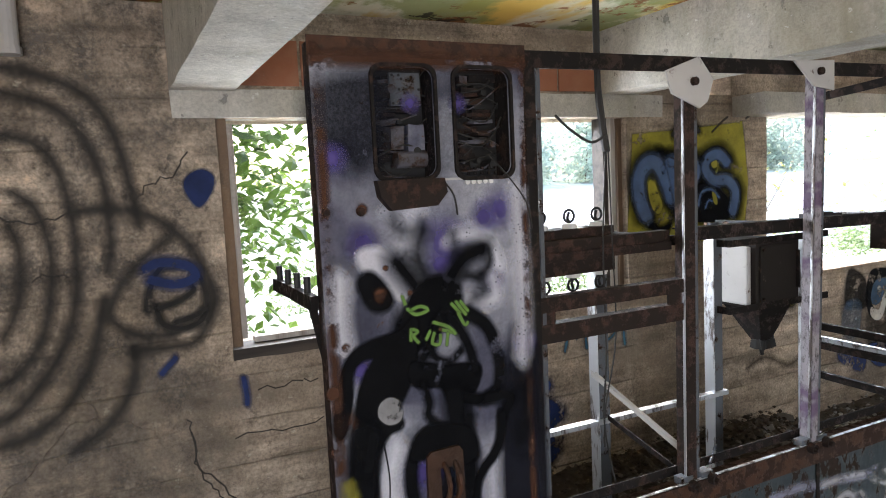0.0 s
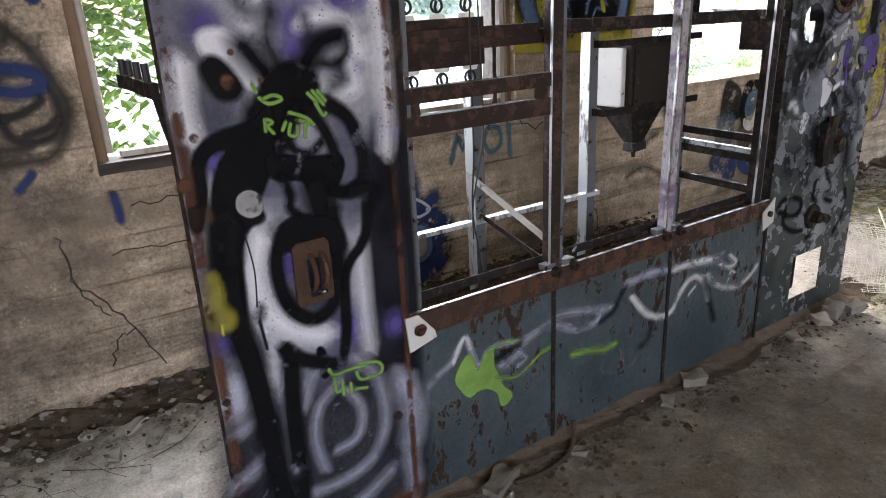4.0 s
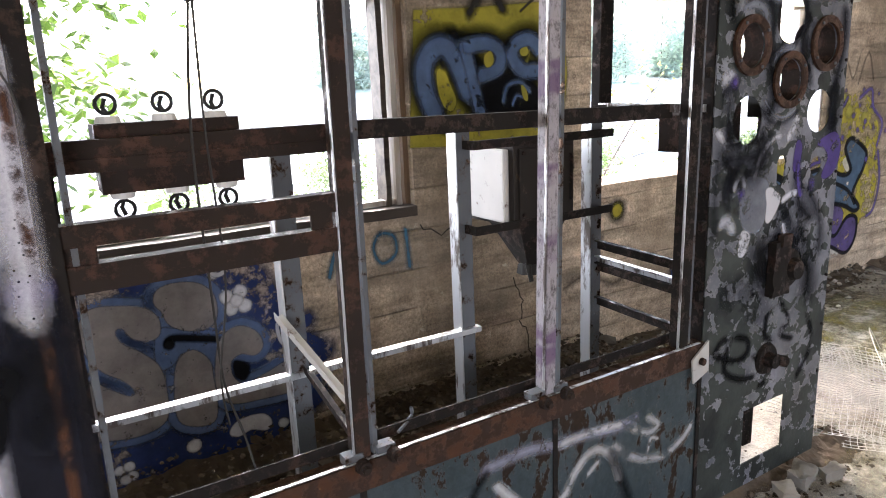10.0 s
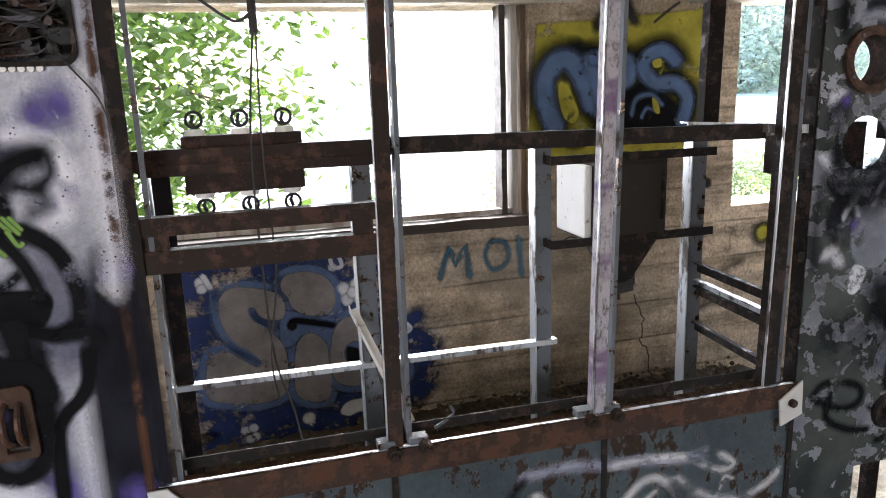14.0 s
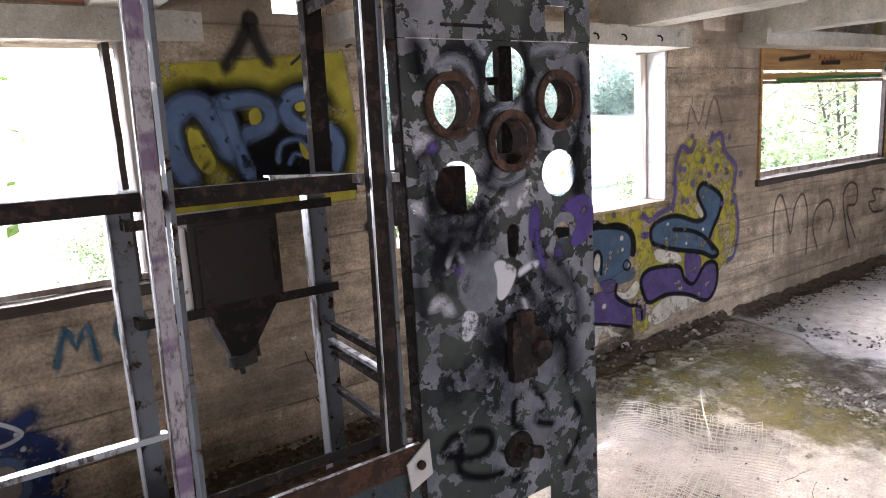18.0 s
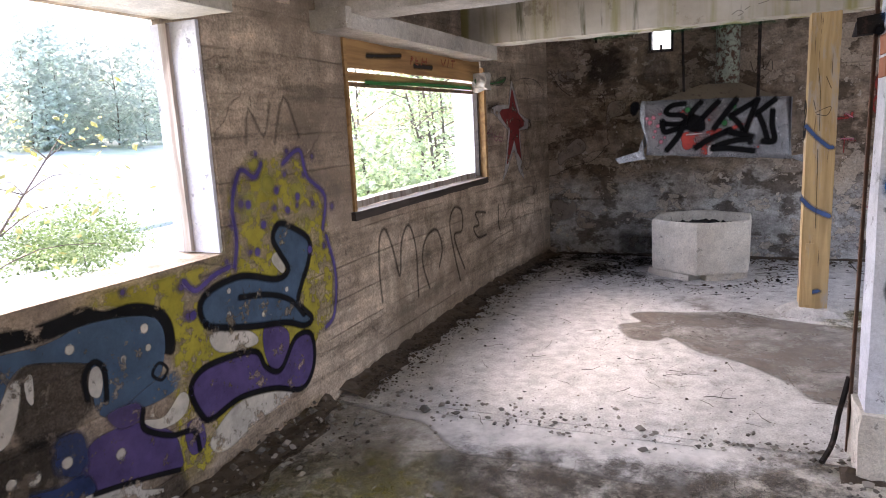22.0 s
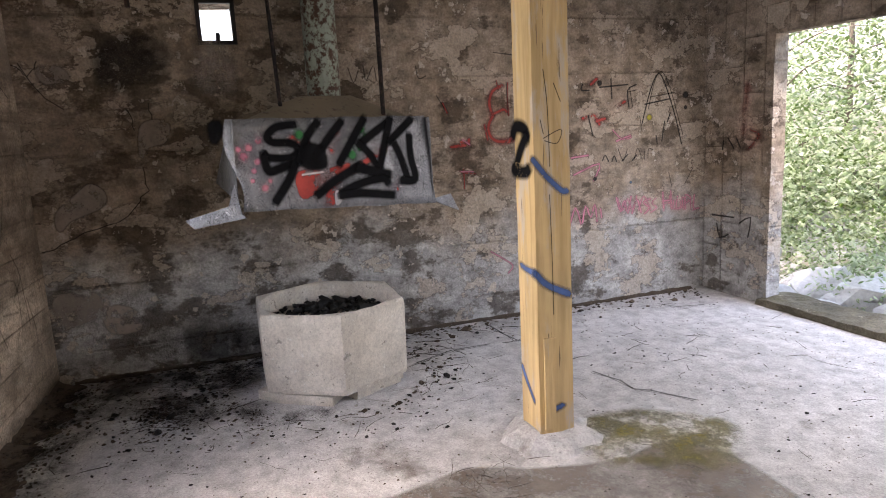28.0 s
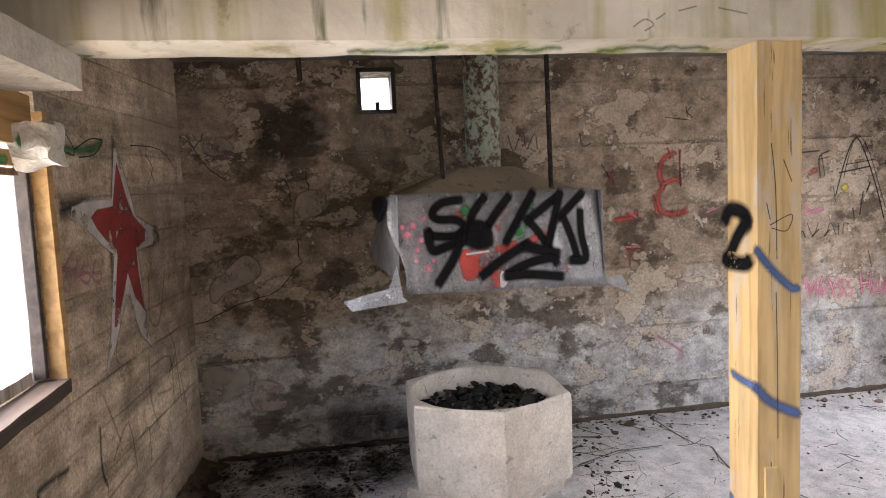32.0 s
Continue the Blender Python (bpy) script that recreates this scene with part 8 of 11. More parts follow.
_c.fill([(0.946, 0.928), (0.999, 0.929), (1.0, 0.536), (0.939, 0.558)], 0.04, strength=0.8)
_c.fill([(0.92, 1.15), (0.995, 1.2), (1.0, 0.7), (0.99, 0.48), (0.905, 0.5), (0.9, 0.8)], 0.035, strength=0.95)
_c.fill([(0.947, 1.283), (0.987, 1.226), (0.978, 0.961), (0.941, 0.957), (0.935, 1.104)], 0.03, strength=0.8)
_c.fill([(0.436, 0.838), (0.509, 0.828), (0.533, 0.699), (0.431, 0.735)], 0.04, strength=0.7)
_c.fill([(0.462, 1.479), (0.527, 1.494), (0.545, 1.338), (0.476, 1.303)], 0.05, strength=0.3)
_c.fill([(0.624, 1.042), (0.789, 1.017), (0.78, 0.798), (0.679, 0.795), (0.617, 0.883)], 0.03, strength=0.6)
_c.fill([(0.442, 1.13), (0.481, 1.133), (0.464, 0.962), (0.443, 0.967)], 0.03, strength=0.5)
_c.done()
_c = Coat(RELAYFACE, paint("violet_haze", (0.075, 0.055, 0.2)), "graffiti", "violet overspray")
_c.dot(0.469, 1.752, 0.03, 1.3)
_c.dot(0.532, 1.548, 0.04, 1.3)
_c.dot(0.751, 1.533, 0.06, 1.3)
_c.dot(0.912, 1.606, 0.045, 1.3)
_c.dot(0.864, 1.59, 0.035, 1.3)
_c.dot(0.508, 1.242, 0.03, 1.3)
_c.dot(0.653, 0.949, 0.045, 1.3)
_c.dot(0.809, 0.721, 0.05, 1.3)
_c.dot(0.471, 0.791, 0.04, 1.3)
_c.dot(0.973, 1.241, 0.03, 1.3)
_c.dot(0.955, 0.69, 0.04, 1.3)
_c.dot(0.673, 1.879, 0.02, 1.3)
_c.dot(0.886, 1.427, 0.03, 1.3)
_c.dot(0.734, 1.476, 0.035, 1.3)
_c.dot(0.592, 1.478, 0.03, 1.3)
_c.dot(0.803, 1.878, 0.02, 1.3)
_c.done()
_c = Coat(RELAYFACE, paint("glow_fig", (0.58, 0.57, 0.62)), "graffiti", "white sprayed glow")
_c.stroke([(0.965, 1.66), (0.97, 1.5), (0.972, 1.3), (0.965, 1.2)], 0.05, 0.97, strength=0.6)
_c.fill([(0.526, 1.523), (0.572, 1.526), (0.607, 1.493), (0.627, 1.440), (0.636, 1.407), (0.597, 1.423), (0.565, 1.477), (0.529, 1.492)], 0.017, strength=0.8)
_c.stroke([(0.599, 1.623), (0.650, 1.615), (0.693, 1.633)], 0.042, 0.9, strength=0.7)
_c.stroke([(0.766, 1.541), (0.826, 1.545), (0.885, 1.508), (0.904, 1.459)], 0.044, 0.9, strength=0.8)
_c.stroke([(0.878, 1.433), (0.888, 1.375), (0.809, 1.376), (0.772, 1.387)], 0.044, 0.9, strength=0.7)
_c.stroke([(0.469, 1.466), (0.462, 1.367), (0.468, 1.302)], 0.050, 0.9, strength=0.7)
_c.stroke([(0.660, 1.590), (0.666, 1.527)], 0.034, 0.9, strength=0.6)
_c.stroke([(0.587, 1.028), (0.563, 0.957), (0.565, 0.879), (0.591, 0.824), (0.646, 0.758), (0.725, 0.720)], 0.067, 0.7, strength=0.75)
_c.stroke([(0.858, 0.949), (0.857, 0.832), (0.857, 0.728), (0.862, 0.636)], 0.05, 0.9, strength=0.5)
_c.stroke([(0.503, 0.672), (0.473, 0.616), (0.452, 0.573)], 0.035, 0.9, strength=0.7)
_c.stroke([(0.945, 0.533), (0.975, 0.444), (0.973, 0.365)], 0.043, 0.9, strength=0.7)
_c.stroke([(0.609, 0.651), (0.592, 0.571), (0.597, 0.479)], 0.026, 0.9, strength=0.6)
_c.done()
_c = Coat(RELAYFACE, paint("black_fig", (0.006, 0.006, 0.007), 0.03), "graffiti", "black sprayed figure on white and violet")
_c.stroke([(0.614, 1.495), (0.655, 1.440), (0.705, 1.390), (0.747, 1.368), (0.790, 1.340)], 0.063, 0.75)
_c.stroke([(0.856, 1.506), (0.803, 1.490), (0.758, 1.442), (0.721, 1.398), (0.659, 1.364), (0.614, 1.338)], 0.058, 0.55)
_c.stroke([(0.810, 1.506), (0.866, 1.508), (0.874, 1.466), (0.840, 1.436), (0.804, 1.444)], 0.024, 0.8, strength=0.85)
_c.stroke([(0.689, 1.570), (0.672, 1.514), (0.688, 1.461), (0.724, 1.421)], 0.043, 0.9, strength=0.8)
_c.stroke([(0.782, 1.440), (0.780, 1.494), (0.771, 1.553)], 0.032, 0.95, strength=0.7)
_c.stroke([(0.849, 1.435), (0.855, 1.398), (0.829, 1.384)], 0.038, 0.95, strength=0.7)
_c.stroke([(0.611, 1.616), (0.619, 1.579), (0.657, 1.566)], 0.042, 0.95, strength=0.55)
_c.fill([(0.539, 1.473), (0.516, 1.455), (0.526, 1.419), (0.547, 1.388), (0.579, 1.385), (0.595, 1.404), (0.578, 1.439), (0.563, 1.458)], 0.014)
_c.fill([(0.666, 1.424), (0.726, 1.445), (0.777, 1.420), (0.781, 1.372), (0.746, 1.331), (0.697, 1.295), (0.647, 1.271), (0.609, 1.306), (0.631, 1.367)], 0.013)
_c.fill([(0.657, 1.351), (0.611, 1.322), (0.541, 1.310), (0.492, 1.290), (0.466, 1.260), (0.448, 1.212), (0.431, 1.119), (0.444, 1.081), (0.465, 1.115), (0.479, 1.176), (0.483, 1.233), (0.503, 1.263), (0.541, 1.267), (0.516, 1.227), (0.495, 1.173), (0.479, 1.081), (0.470, 0.966), (0.488, 0.854), (0.511, 0.768), (0.528, 0.890), (0.536, 1.010), (0.566, 1.068), (0.606, 1.083), (0.600, 1.128), (0.631, 1.187), (0.654, 1.233), (0.655, 1.275)], 0.009)
_c.fill([(0.640, 1.237), (0.730, 1.219), (0.827, 1.204), (0.825, 1.153), (0.786, 1.117), (0.739, 1.126), (0.716, 1.163), (0.643, 1.181)], 0.007)
_c.stroke([(0.747, 1.345), (0.782, 1.298), (0.805, 1.247), (0.819, 1.193)], 0.032, 0.4)
_c.stroke([(0.722, 1.343), (0.701, 1.290), (0.670, 1.245)], 0.037, 0.5)
_c.stroke([(0.685, 1.278), (0.710, 1.239), (0.747, 1.227), (0.780, 1.251)], 0.023, 0.5)
_c.stroke([(0.800, 1.349), (0.856, 1.306), (0.885, 1.243), (0.893, 1.182), (0.883, 1.134), (0.841, 1.110), (0.783, 1.121)], 0.039, 0.3)
_c.stroke([(0.847, 1.109), (0.922, 1.101), (0.897, 1.055)], 0.040, 0.4)
_c.stroke([(0.892, 1.059), (0.885, 0.993), (0.860, 0.949), (0.830, 0.920), (0.807, 0.879), (0.799, 0.797), (0.794, 0.712), (0.779, 0.639)], 0.033, 0.25)
_c.stroke([(0.753, 1.144), (0.759, 1.082), (0.761, 1.035)], 0.075, 0.4)
_c.stroke([(0.666, 1.181), (0.682, 1.130), (0.678, 1.098), (0.712, 1.053)], 0.026, 0.5)
_c.stroke([(0.794, 1.075), (0.791, 1.013), (0.803, 0.962)], 0.040, 0.5)
_c.stroke([(0.681, 1.052), (0.633, 1.002), (0.621, 0.927), (0.641, 0.834), (0.698, 0.779), (0.758, 0.800), (0.785, 0.885), (0.787, 0.966), (0.749, 1.030)], 0.041, 0.3, closed=True)
_c.fill([(0.625, 0.996), (0.650, 1.056), (0.713, 1.064), (0.794, 1.036), (0.814, 0.973), (0.772, 0.947), (0.704, 0.982), (0.657, 0.987)], 0.009)
_c.fill([(0.704, 0.688), (0.723, 0.673), (0.730, 0.609), (0.715, 0.593), (0.700, 0.616)], 0.005)
_c.stroke([(0.495, 1.077), (0.485, 0.992), (0.492, 0.900)], 0.052, 0.4)
_c.stroke([(0.962, 1.131), (0.969, 1.057), (0.948, 0.979)], 0.044, 0.95, strength=0.8)
_c.stroke([(0.568, 0.853), (0.558, 0.824)], 0.027, 0.9, strength=0.8)
_c.stroke([(0.557, 0.818), (0.565, 0.734)], 0.008, 0.5)
_c.stroke([(0.553, 1.050), (0.563, 0.957), (0.556, 0.858)], 0.004, 0.4)
_c.done()
_c = Coat(RELAYFACE, paint("inky_low", (0.013, 0.013, 0.018)), "graffiti", "dark overspray near the foot")
_c.fill([(0.458, 0.525), (0.663, 0.513), (0.916, 0.53), (0.957, 0.313), (0.93, 0.06), (0.44, 0.06)], 0.08, strength=0.82)
_c.done()
_c = Coat(RELAYFACE, paint("lavender_haze", (0.28, 0.28, 0.35)), "graffiti", "grey-violet swirls near the foot")
_c.stroke([(0.813, 0.623), (0.877, 0.531), (0.893, 0.389), (0.847, 0.282), (0.758, 0.238), (0.625, 0.236)], 0.037, 0.8, strength=0.6)
_c.stroke([(0.757, 0.568), (0.687, 0.505), (0.664, 0.406), (0.683, 0.299)], 0.032, 0.8, strength=0.6)
_c.stroke([(0.775, 0.531), (0.817, 0.452), (0.794, 0.365), (0.725, 0.346)], 0.030, 0.8, strength=0.6)
_c.stroke([(0.896, 0.198), (0.795, 0.141), (0.684, 0.118)], 0.043, 0.8, strength=0.6)
_c.stroke([(0.444, 0.517), (0.496, 0.538), (0.552, 0.574)], 0.040, 0.8, strength=0.6)
_c.stroke([(0.424, 0.361), (0.486, 0.393), (0.529, 0.419)], 0.042, 0.8, strength=0.6)
_c.stroke([(0.718, 0.642), (0.672, 0.600), (0.642, 0.523)], 0.031, 0.8, strength=0.6)
_c.stroke([(0.964, 0.220), (0.974, 0.106), (0.916, 0.022)], 0.056, 0.8, strength=0.6)
_c.stroke([(0.463, 0.595), (0.495, 0.666), (0.513, 0.714)], 0.059, 0.95, strength=0.75)
_c.stroke([(0.959, 0.493), (0.992, 0.382), (0.976, 0.268)], 0.076, 0.95, strength=0.75)
_c.stroke([(0.596, 0.571), (0.599, 0.450), (0.591, 0.343)], 0.032, 0.95, strength=0.75)
_c.done()
_c = Coat(RELAYFACE, paint("black_legs", (0.006, 0.006, 0.007), 0.03), "graffiti", "black sprayed legs running to the floor")
_c.stroke([(0.505, 1.094), (0.500, 1.027), (0.495, 0.935), (0.501, 0.816), (0.520, 0.704), (0.532, 0.567), (0.538, 0.415), (0.550, 0.274), (0.567, 0.137), (0.581, -0.015), (0.578, -0.187)], 0.072, 0.3)
_c.stroke([(0.528, 1.077), (0.508, 0.990)], 0.054, 0.5)
_c.stroke([(0.626, 0.702), (0.616, 0.592), (0.608, 0.461), (0.606, 0.303), (0.599, 0.123), (0.592, -0.022), (0.577, -0.186)], 0.056, 0.3)
_c.stroke([(0.609, 0.724), (0.638, 0.686), (0.692, 0.651), (0.763, 0.620)], 0.042, 0.25)
_c.done()
_c = Coat(RELAYFACE, paint("lime_fig", (0.14, 0.24, 0.055)), "graffiti", "lime green sprayed letters")
_c.stroke([(0.623, 1.41), (0.63, 1.389)], 0.0095, 0.3, per=3)
_c.stroke([(0.635, 1.377), (0.657, 1.36), (0.691, 1.367), (0.671, 1.379), (0.646, 1.373)], 0.0095, 0.3, per=3)
_c.stroke([(0.642, 1.325), (0.64, 1.296)], 0.0095, 0.3, per=3)
_c.stroke([(0.646, 1.324), (0.66, 1.316), (0.647, 1.307), (0.66, 1.289)], 0.0095, 0.3, per=3)
_c.stroke([(0.693, 1.312), (0.682, 1.293)], 0.0095, 0.3, per=3)
_c.stroke([(0.705, 1.307), (0.698, 1.281), (0.718, 1.276), (0.722, 1.299)], 0.0095, 0.3, per=3)
_c.stroke([(0.721, 1.314), (0.764, 1.298)], 0.0095, 0.3, per=3)
_c.stroke([(0.743, 1.301), (0.738, 1.27)], 0.0095, 0.3, per=3)
_c.stroke([(0.757, 1.375), (0.781, 1.348)], 0.0095, 0.3, per=3)
_c.stroke([(0.77, 1.379), (0.797, 1.342)], 0.0095, 0.3, per=3)
_c.stroke([(0.783, 1.378), (0.803, 1.351)], 0.0095, 0.3, per=3)
_c.stroke([(0.775, 1.349), (0.792, 1.316), (0.801, 1.321)], 0.0095, 0.3, per=3)
_c.stroke([(0.704, 1.334), (0.746, 1.316), (0.764, 1.296)], 0.0095, 0.3, per=3)
_c.stroke([(0.728, 0.616), (0.742, 0.593), (0.794, 0.593), (0.847, 0.589)], 0.0105, 0.4)
_c.stroke([(0.741, 0.585), (0.744, 0.538), (0.77, 0.537)], 0.0105, 0.4)
_c.stroke([(0.764, 0.567), (0.764, 0.52)], 0.0105, 0.4)
_c.stroke([(0.789, 0.549), (0.789, 0.517)], 0.0105, 0.4)
_c.stroke([(0.821, 0.601), (0.883, 0.584), (0.889, 0.549), (0.825, 0.548), (0.81, 0.578)], 0.0105, 0.4)
_c.stroke([(0.804, 0.524), (0.84, 0.516)], 0.0105, 0.4)
_c.done()
_c = Coat(RELAYFACE, paint("grey_fig", (0.23, 0.225, 0.23), 0.4), "graffiti", "")
_c.fill([(0.551, 1.151), (0.58, 1.16), (0.606, 1.137), (0.599, 1.102), (0.569, 1.097), (0.545, 1.12)], 0.004)
_c.done()
_c = Coat(RELAYFACE, paint("yellow_fig", (0.33, 0.29, 0.035)), "graffiti", "")
_c.fill([(0.452, 0.971), (0.47, 0.924), (0.466, 0.889), (0.488, 0.853), (0.48, 0.827), (0.439, 0.84)], 0.02, strength=0.5)
_c.stroke([(0.461, 0.836), (0.461, 0.808)], 0.006, 0.4)
_c.done()
_c = Coat(RELAYFACE, paint("rim_edge", (0.07, 0.03, 0.016), 0.50), "graffiti", "rust breaking through along the panel edges")
_c.stroke([(0.438, 0.05), (0.437, 0.6), (0.44, 1.1), (0.443, 1.6), (0.441, 2.0)], 0.022, 0.8)
_c.stroke([(0.438, 0.05), (0.437, 0.6), (0.44, 1.1), (0.443, 1.6), (0.441, 2.0)], 0.022, 0.5, strength=0.7)
_c.stroke([(0.978, 0.05), (0.982, 0.7), (0.986, 1.4), (0.992, 2.0)], 0.016, 0.8)
_c.stroke([(0.978, 0.05), (0.982, 0.7), (0.986, 1.4), (0.992, 2.0)], 0.016, 0.5, strength=0.7)
_c.stroke([(0.44, 1.975), (0.6, 1.98), (0.8, 1.978), (0.99, 1.98)], 0.03, 0.8)
_c.stroke([(0.44, 1.975), (0.6, 1.98), (0.8, 1.978), (0.99, 1.98)], 0.03, 0.5, strength=0.7)
_c.stroke([(0.45, 0.07), (0.7, 0.06), (0.97, 0.07)], 0.05, 0.8)
_c.stroke([(0.45, 0.07), (0.7, 0.06), (0.97, 0.07)], 0.05, 0.5, strength=0.7)
_c.dot(0.451, 1.628, 0.014, 0.4)
_c.dot(0.532, 1.629, 0.016, 0.4)
_c.dot(0.567, 1.419, 0.02, 0.4)
_c.dot(0.583, 1.484, 0.008, 0.4)
_c.dot(0.457, 1.115, 0.03, 0.4)
_c.dot(0.436, 1.062, 0.025, 0.4)
_c.dot(0.471, 1.304, 0.012, 0.4)
_c.dot(0.644, 1.416, 0.008, 0.4)
_c.dot(0.433, 1.199, 0.02, 0.4)
_c.dot(0.898, 1.188, 0.006, 0.4)
_c.dot(0.721, 1.314, 0.006, 0.4)
_c.done()
_c = Coat(KICKFACE, paint("lavender_kick", (0.28, 0.28, 0.35), 0.25), "graffiti", "white and violet sprayed swirls on the kick plates")
_c.stroke([(1.052, 0.442), (1.094, 0.467), (1.140, 0.490), (1.179, 0.545), (1.200, 0.558), (1.216, 0.513), (1.245, 0.443), (1.285, 0.480), (1.330, 0.491), (1.399, 0.477)], 0.023, 0.8, strength=0.7)
_c.stroke([(1.330, 0.408), (1.387, 0.413), (1.434, 0.461), (1.494, 0.483), (1.580, 0.488), (1.673, 0.437), (1.767, 0.430), (1.807, 0.451)], 0.027, 0.8, strength=0.7)
_c.stroke([(1.579, 0.520), (1.668, 0.510), (1.777, 0.482), (1.861, 0.470)], 0.032, 0.9, strength=0.6)
_c.stroke([(1.939, 0.546), (2.012, 0.549), (2.102, 0.552), (2.198, 0.534), (2.313, 0.528), (2.454, 0.510), (2.523, 0.517)], 0.032, 0.85, strength=0.8)
_c.stroke([(1.399, 0.452), (1.447, 0.403), (1.411, 0.383)], 0.019, 0.8, strength=0.6)
_c.done()
_c = Coat(KICKFACE, paint("white_kick", (0.52, 0.51, 0.52), 0.30), "graffiti", "")
_c.stroke([(1.146, 0.488), (1.179, 0.545), (1.200, 0.558), (1.216, 0.513)], 0.016, 0.9, strength=0.77)
_c.stroke([(1.976, 0.480), (2.052, 0.395), (2.140, 0.345), (2.217, 0.351), (2.260, 0.411), (2.313, 0.457), (2.366, 0.460), (2.420, 0.416), (2.454, 0.331)], 0.026, 0.85, strength=0.84)
_c.stroke([(2.215, 0.530), (2.330, 0.531), (2.453, 0.515)], 0.024, 0.9, strength=0.70)
_c.stroke([(2.431, 0.450), (2.536, 0.372), (2.656, 0.339), (2.747, 0.367), (2.796, 0.406)], 0.026, 0.9, strength=0.63)
_c.stroke([(2.500, 0.493), (2.574, 0.450), (2.628, 0.461), (2.581, 0.503)], 0.023, 0.8, strength=0.70)
_c.stroke([(2.582, 0.385), (2.599, 0.423), (2.628, 0.411)], 0.015, 0.7, strength=0.70)
_c.stroke([(2.320, 0.394), (2.360, 0.420)], 0.017, 0.9, strength=0.70)
_c.done()
_c = Coat(KICKFACE, paint("black_kick", (0.006, 0.006, 0.007), 0.20), "graffiti", "")
_c.stroke([(1.307, 0.441), (1.341, 0.446), (1.387, 0.455), (1.422, 0.460)], 0.028, 0.8, strength=0.8)
_c.stroke([(2.417, 0.429), (2.462, 0.329), (2.504, 0.226)], 0.035, 0.8, strength=0.7)
_c.stroke([(1.809, 0.428), (1.877, 0.452), (1.902, 0.490), (1.940, 0.535)], 0.025, 0.9, strength=0.7)
_c.stroke([(2.033, 0.250), (2.079, 0.259), (2.100, 0.338)], 0.030, 0.9, strength=0.6)
_c.stroke([(1.008, 0.527), (1.021, 0.424), (1.042, 0.334), (1.020, 0.238)], 0.028, 0.9, strength=0.6)
_c.done()
_c = Coat(KICKFACE, paint("lime_kick", (0.17, 0.28, 0.065), 0.05), "graffiti", "")
_c.fill([(1.154, 0.424), (1.188, 0.483), (1.216, 0.489), (1.240, 0.424), (1.274, 0.473), (1.303, 0.484), (1.307, 0.421), (1.325, 0.382), (1.341, 0.333), (1.381, 0.285), (1.364, 0.258), (1.336, 0.258), (1.324, 0.307), (1.283, 0.344), (1.238, 0.351), (1.205, 0.342), (1.178, 0.374)], 0.007)
_c.stroke([(1.285, 0.480), (1.341, 0.492), (1.410, 0.479)], 0.013, 0.8, strength=0.7)
_c.stroke([(1.318, 0.374), (1.400, 0.344), (1.460, 0.366), (1.508, 0.393), (1.558, 0.402)], 0.013, 0.7, strength=0.7)
_c.stroke([(1.665, 0.339), (1.747, 0.327), (1.833, 0.305), (1.891, 0.309)], 0.029, 0.6, strength=0.75)
_c.stroke([(1.516, 0.401), (1.558, 0.409)], 0.019, 0.7, strength=0.6)
_c.done()
_c = Coat(KICKFACE, paint("grey_kick", (0.4, 0.4, 0.42)), "graffiti", "")
_c.stroke([(1.832, 0.283), (1.823, 0.216), (1.882, 0.189)], 0.02, 0.9, strength=0.18)
_c.stroke([(1.919, 0.276), (1.955, 0.191), (2.016, 0.194), (1.979, 0.268)], 0.02, 0.9, strength=0.18)
_c.stroke([(2.072, 0.248), (2.045, 0.208), (2.113, 0.159)], 0.02, 0.9, strength=0.18)
_c.done()
_c = Coat(GAUGEFACE, paint("inky_gauge", (0.013, 0.013, 0.018), 0.50), "graffiti", "dark overspray over the flaking panel")
_c.fill([(2.924, 1.287), (3.041, 1.262), (3.058, 1.149), (2.952, 1.124), (2.905, 1.190)], 0.019, strength=0.7)
_c.fill([(3.138, 0.997), (3.243, 0.994), (3.351, 0.912), (3.254, 0.738), (3.117, 0.810)], 0.024, strength=0.45)
_c.fill([(2.885, 1.537), (2.935, 1.533), (2.933, 1.411), (2.883, 1.419)], 0.018, strength=0.5)
_c.fill([(3.219, 1.106), (3.368, 1.083), (3.394, 0.931), (3.242, 0.979)], 0.024, strength=0.6)
_c.fill([(3.053, 1.366), (3.085, 1.375), (3.104, 1.276), (3.027, 1.265)], 0.014, strength=0.7)
_c.fill([(3.026, 0.877), (3.181, 0.753), (3.107, 0.720), (2.927, 0.802), (2.934, 0.858)], 0.027, strength=0.5)
_c.done()
_c = Coat(GAUGEFACE, paint("inky_haze", (0.013, 0.013, 0.018)), "graffiti", "dark blue-black overspray round the gauge holes")
_c.stroke([(2.992, 1.795), (3.057, 1.808), (3.098, 1.779), (3.112, 1.726), (3.103, 1.657), (3.128, 1.626), (3.172, 1.640)], 0.039, 0.9, strength=0.85)
_c.stroke([(3.277, 1.825), (3.293, 1.774), (3.278, 1.708), (3.247, 1.659)], 0.024, 0.9, strength=0.75)
_c.stroke([(3.315, 1.742), (3.291, 1.686), (3.289, 1.630), (3.322, 1.572)], 0.027, 0.9, strength=0.8)
_c.stroke([(3.531, 1.761), (3.537, 1.648), (3.512, 1.546), (3.485, 1.445), (3.502, 1.363)], 0.045, 0.9, strength=0.85)
_c.stroke([(2.885, 1.512), (2.909, 1.536), (2.939, 1.542)], 0.028, 0.9, strength=0.7)
_c.stroke([(2.913, 1.480), (2.912, 1.405), (2.938, 1.341)], 0.017, 0.9, strength=0.6)
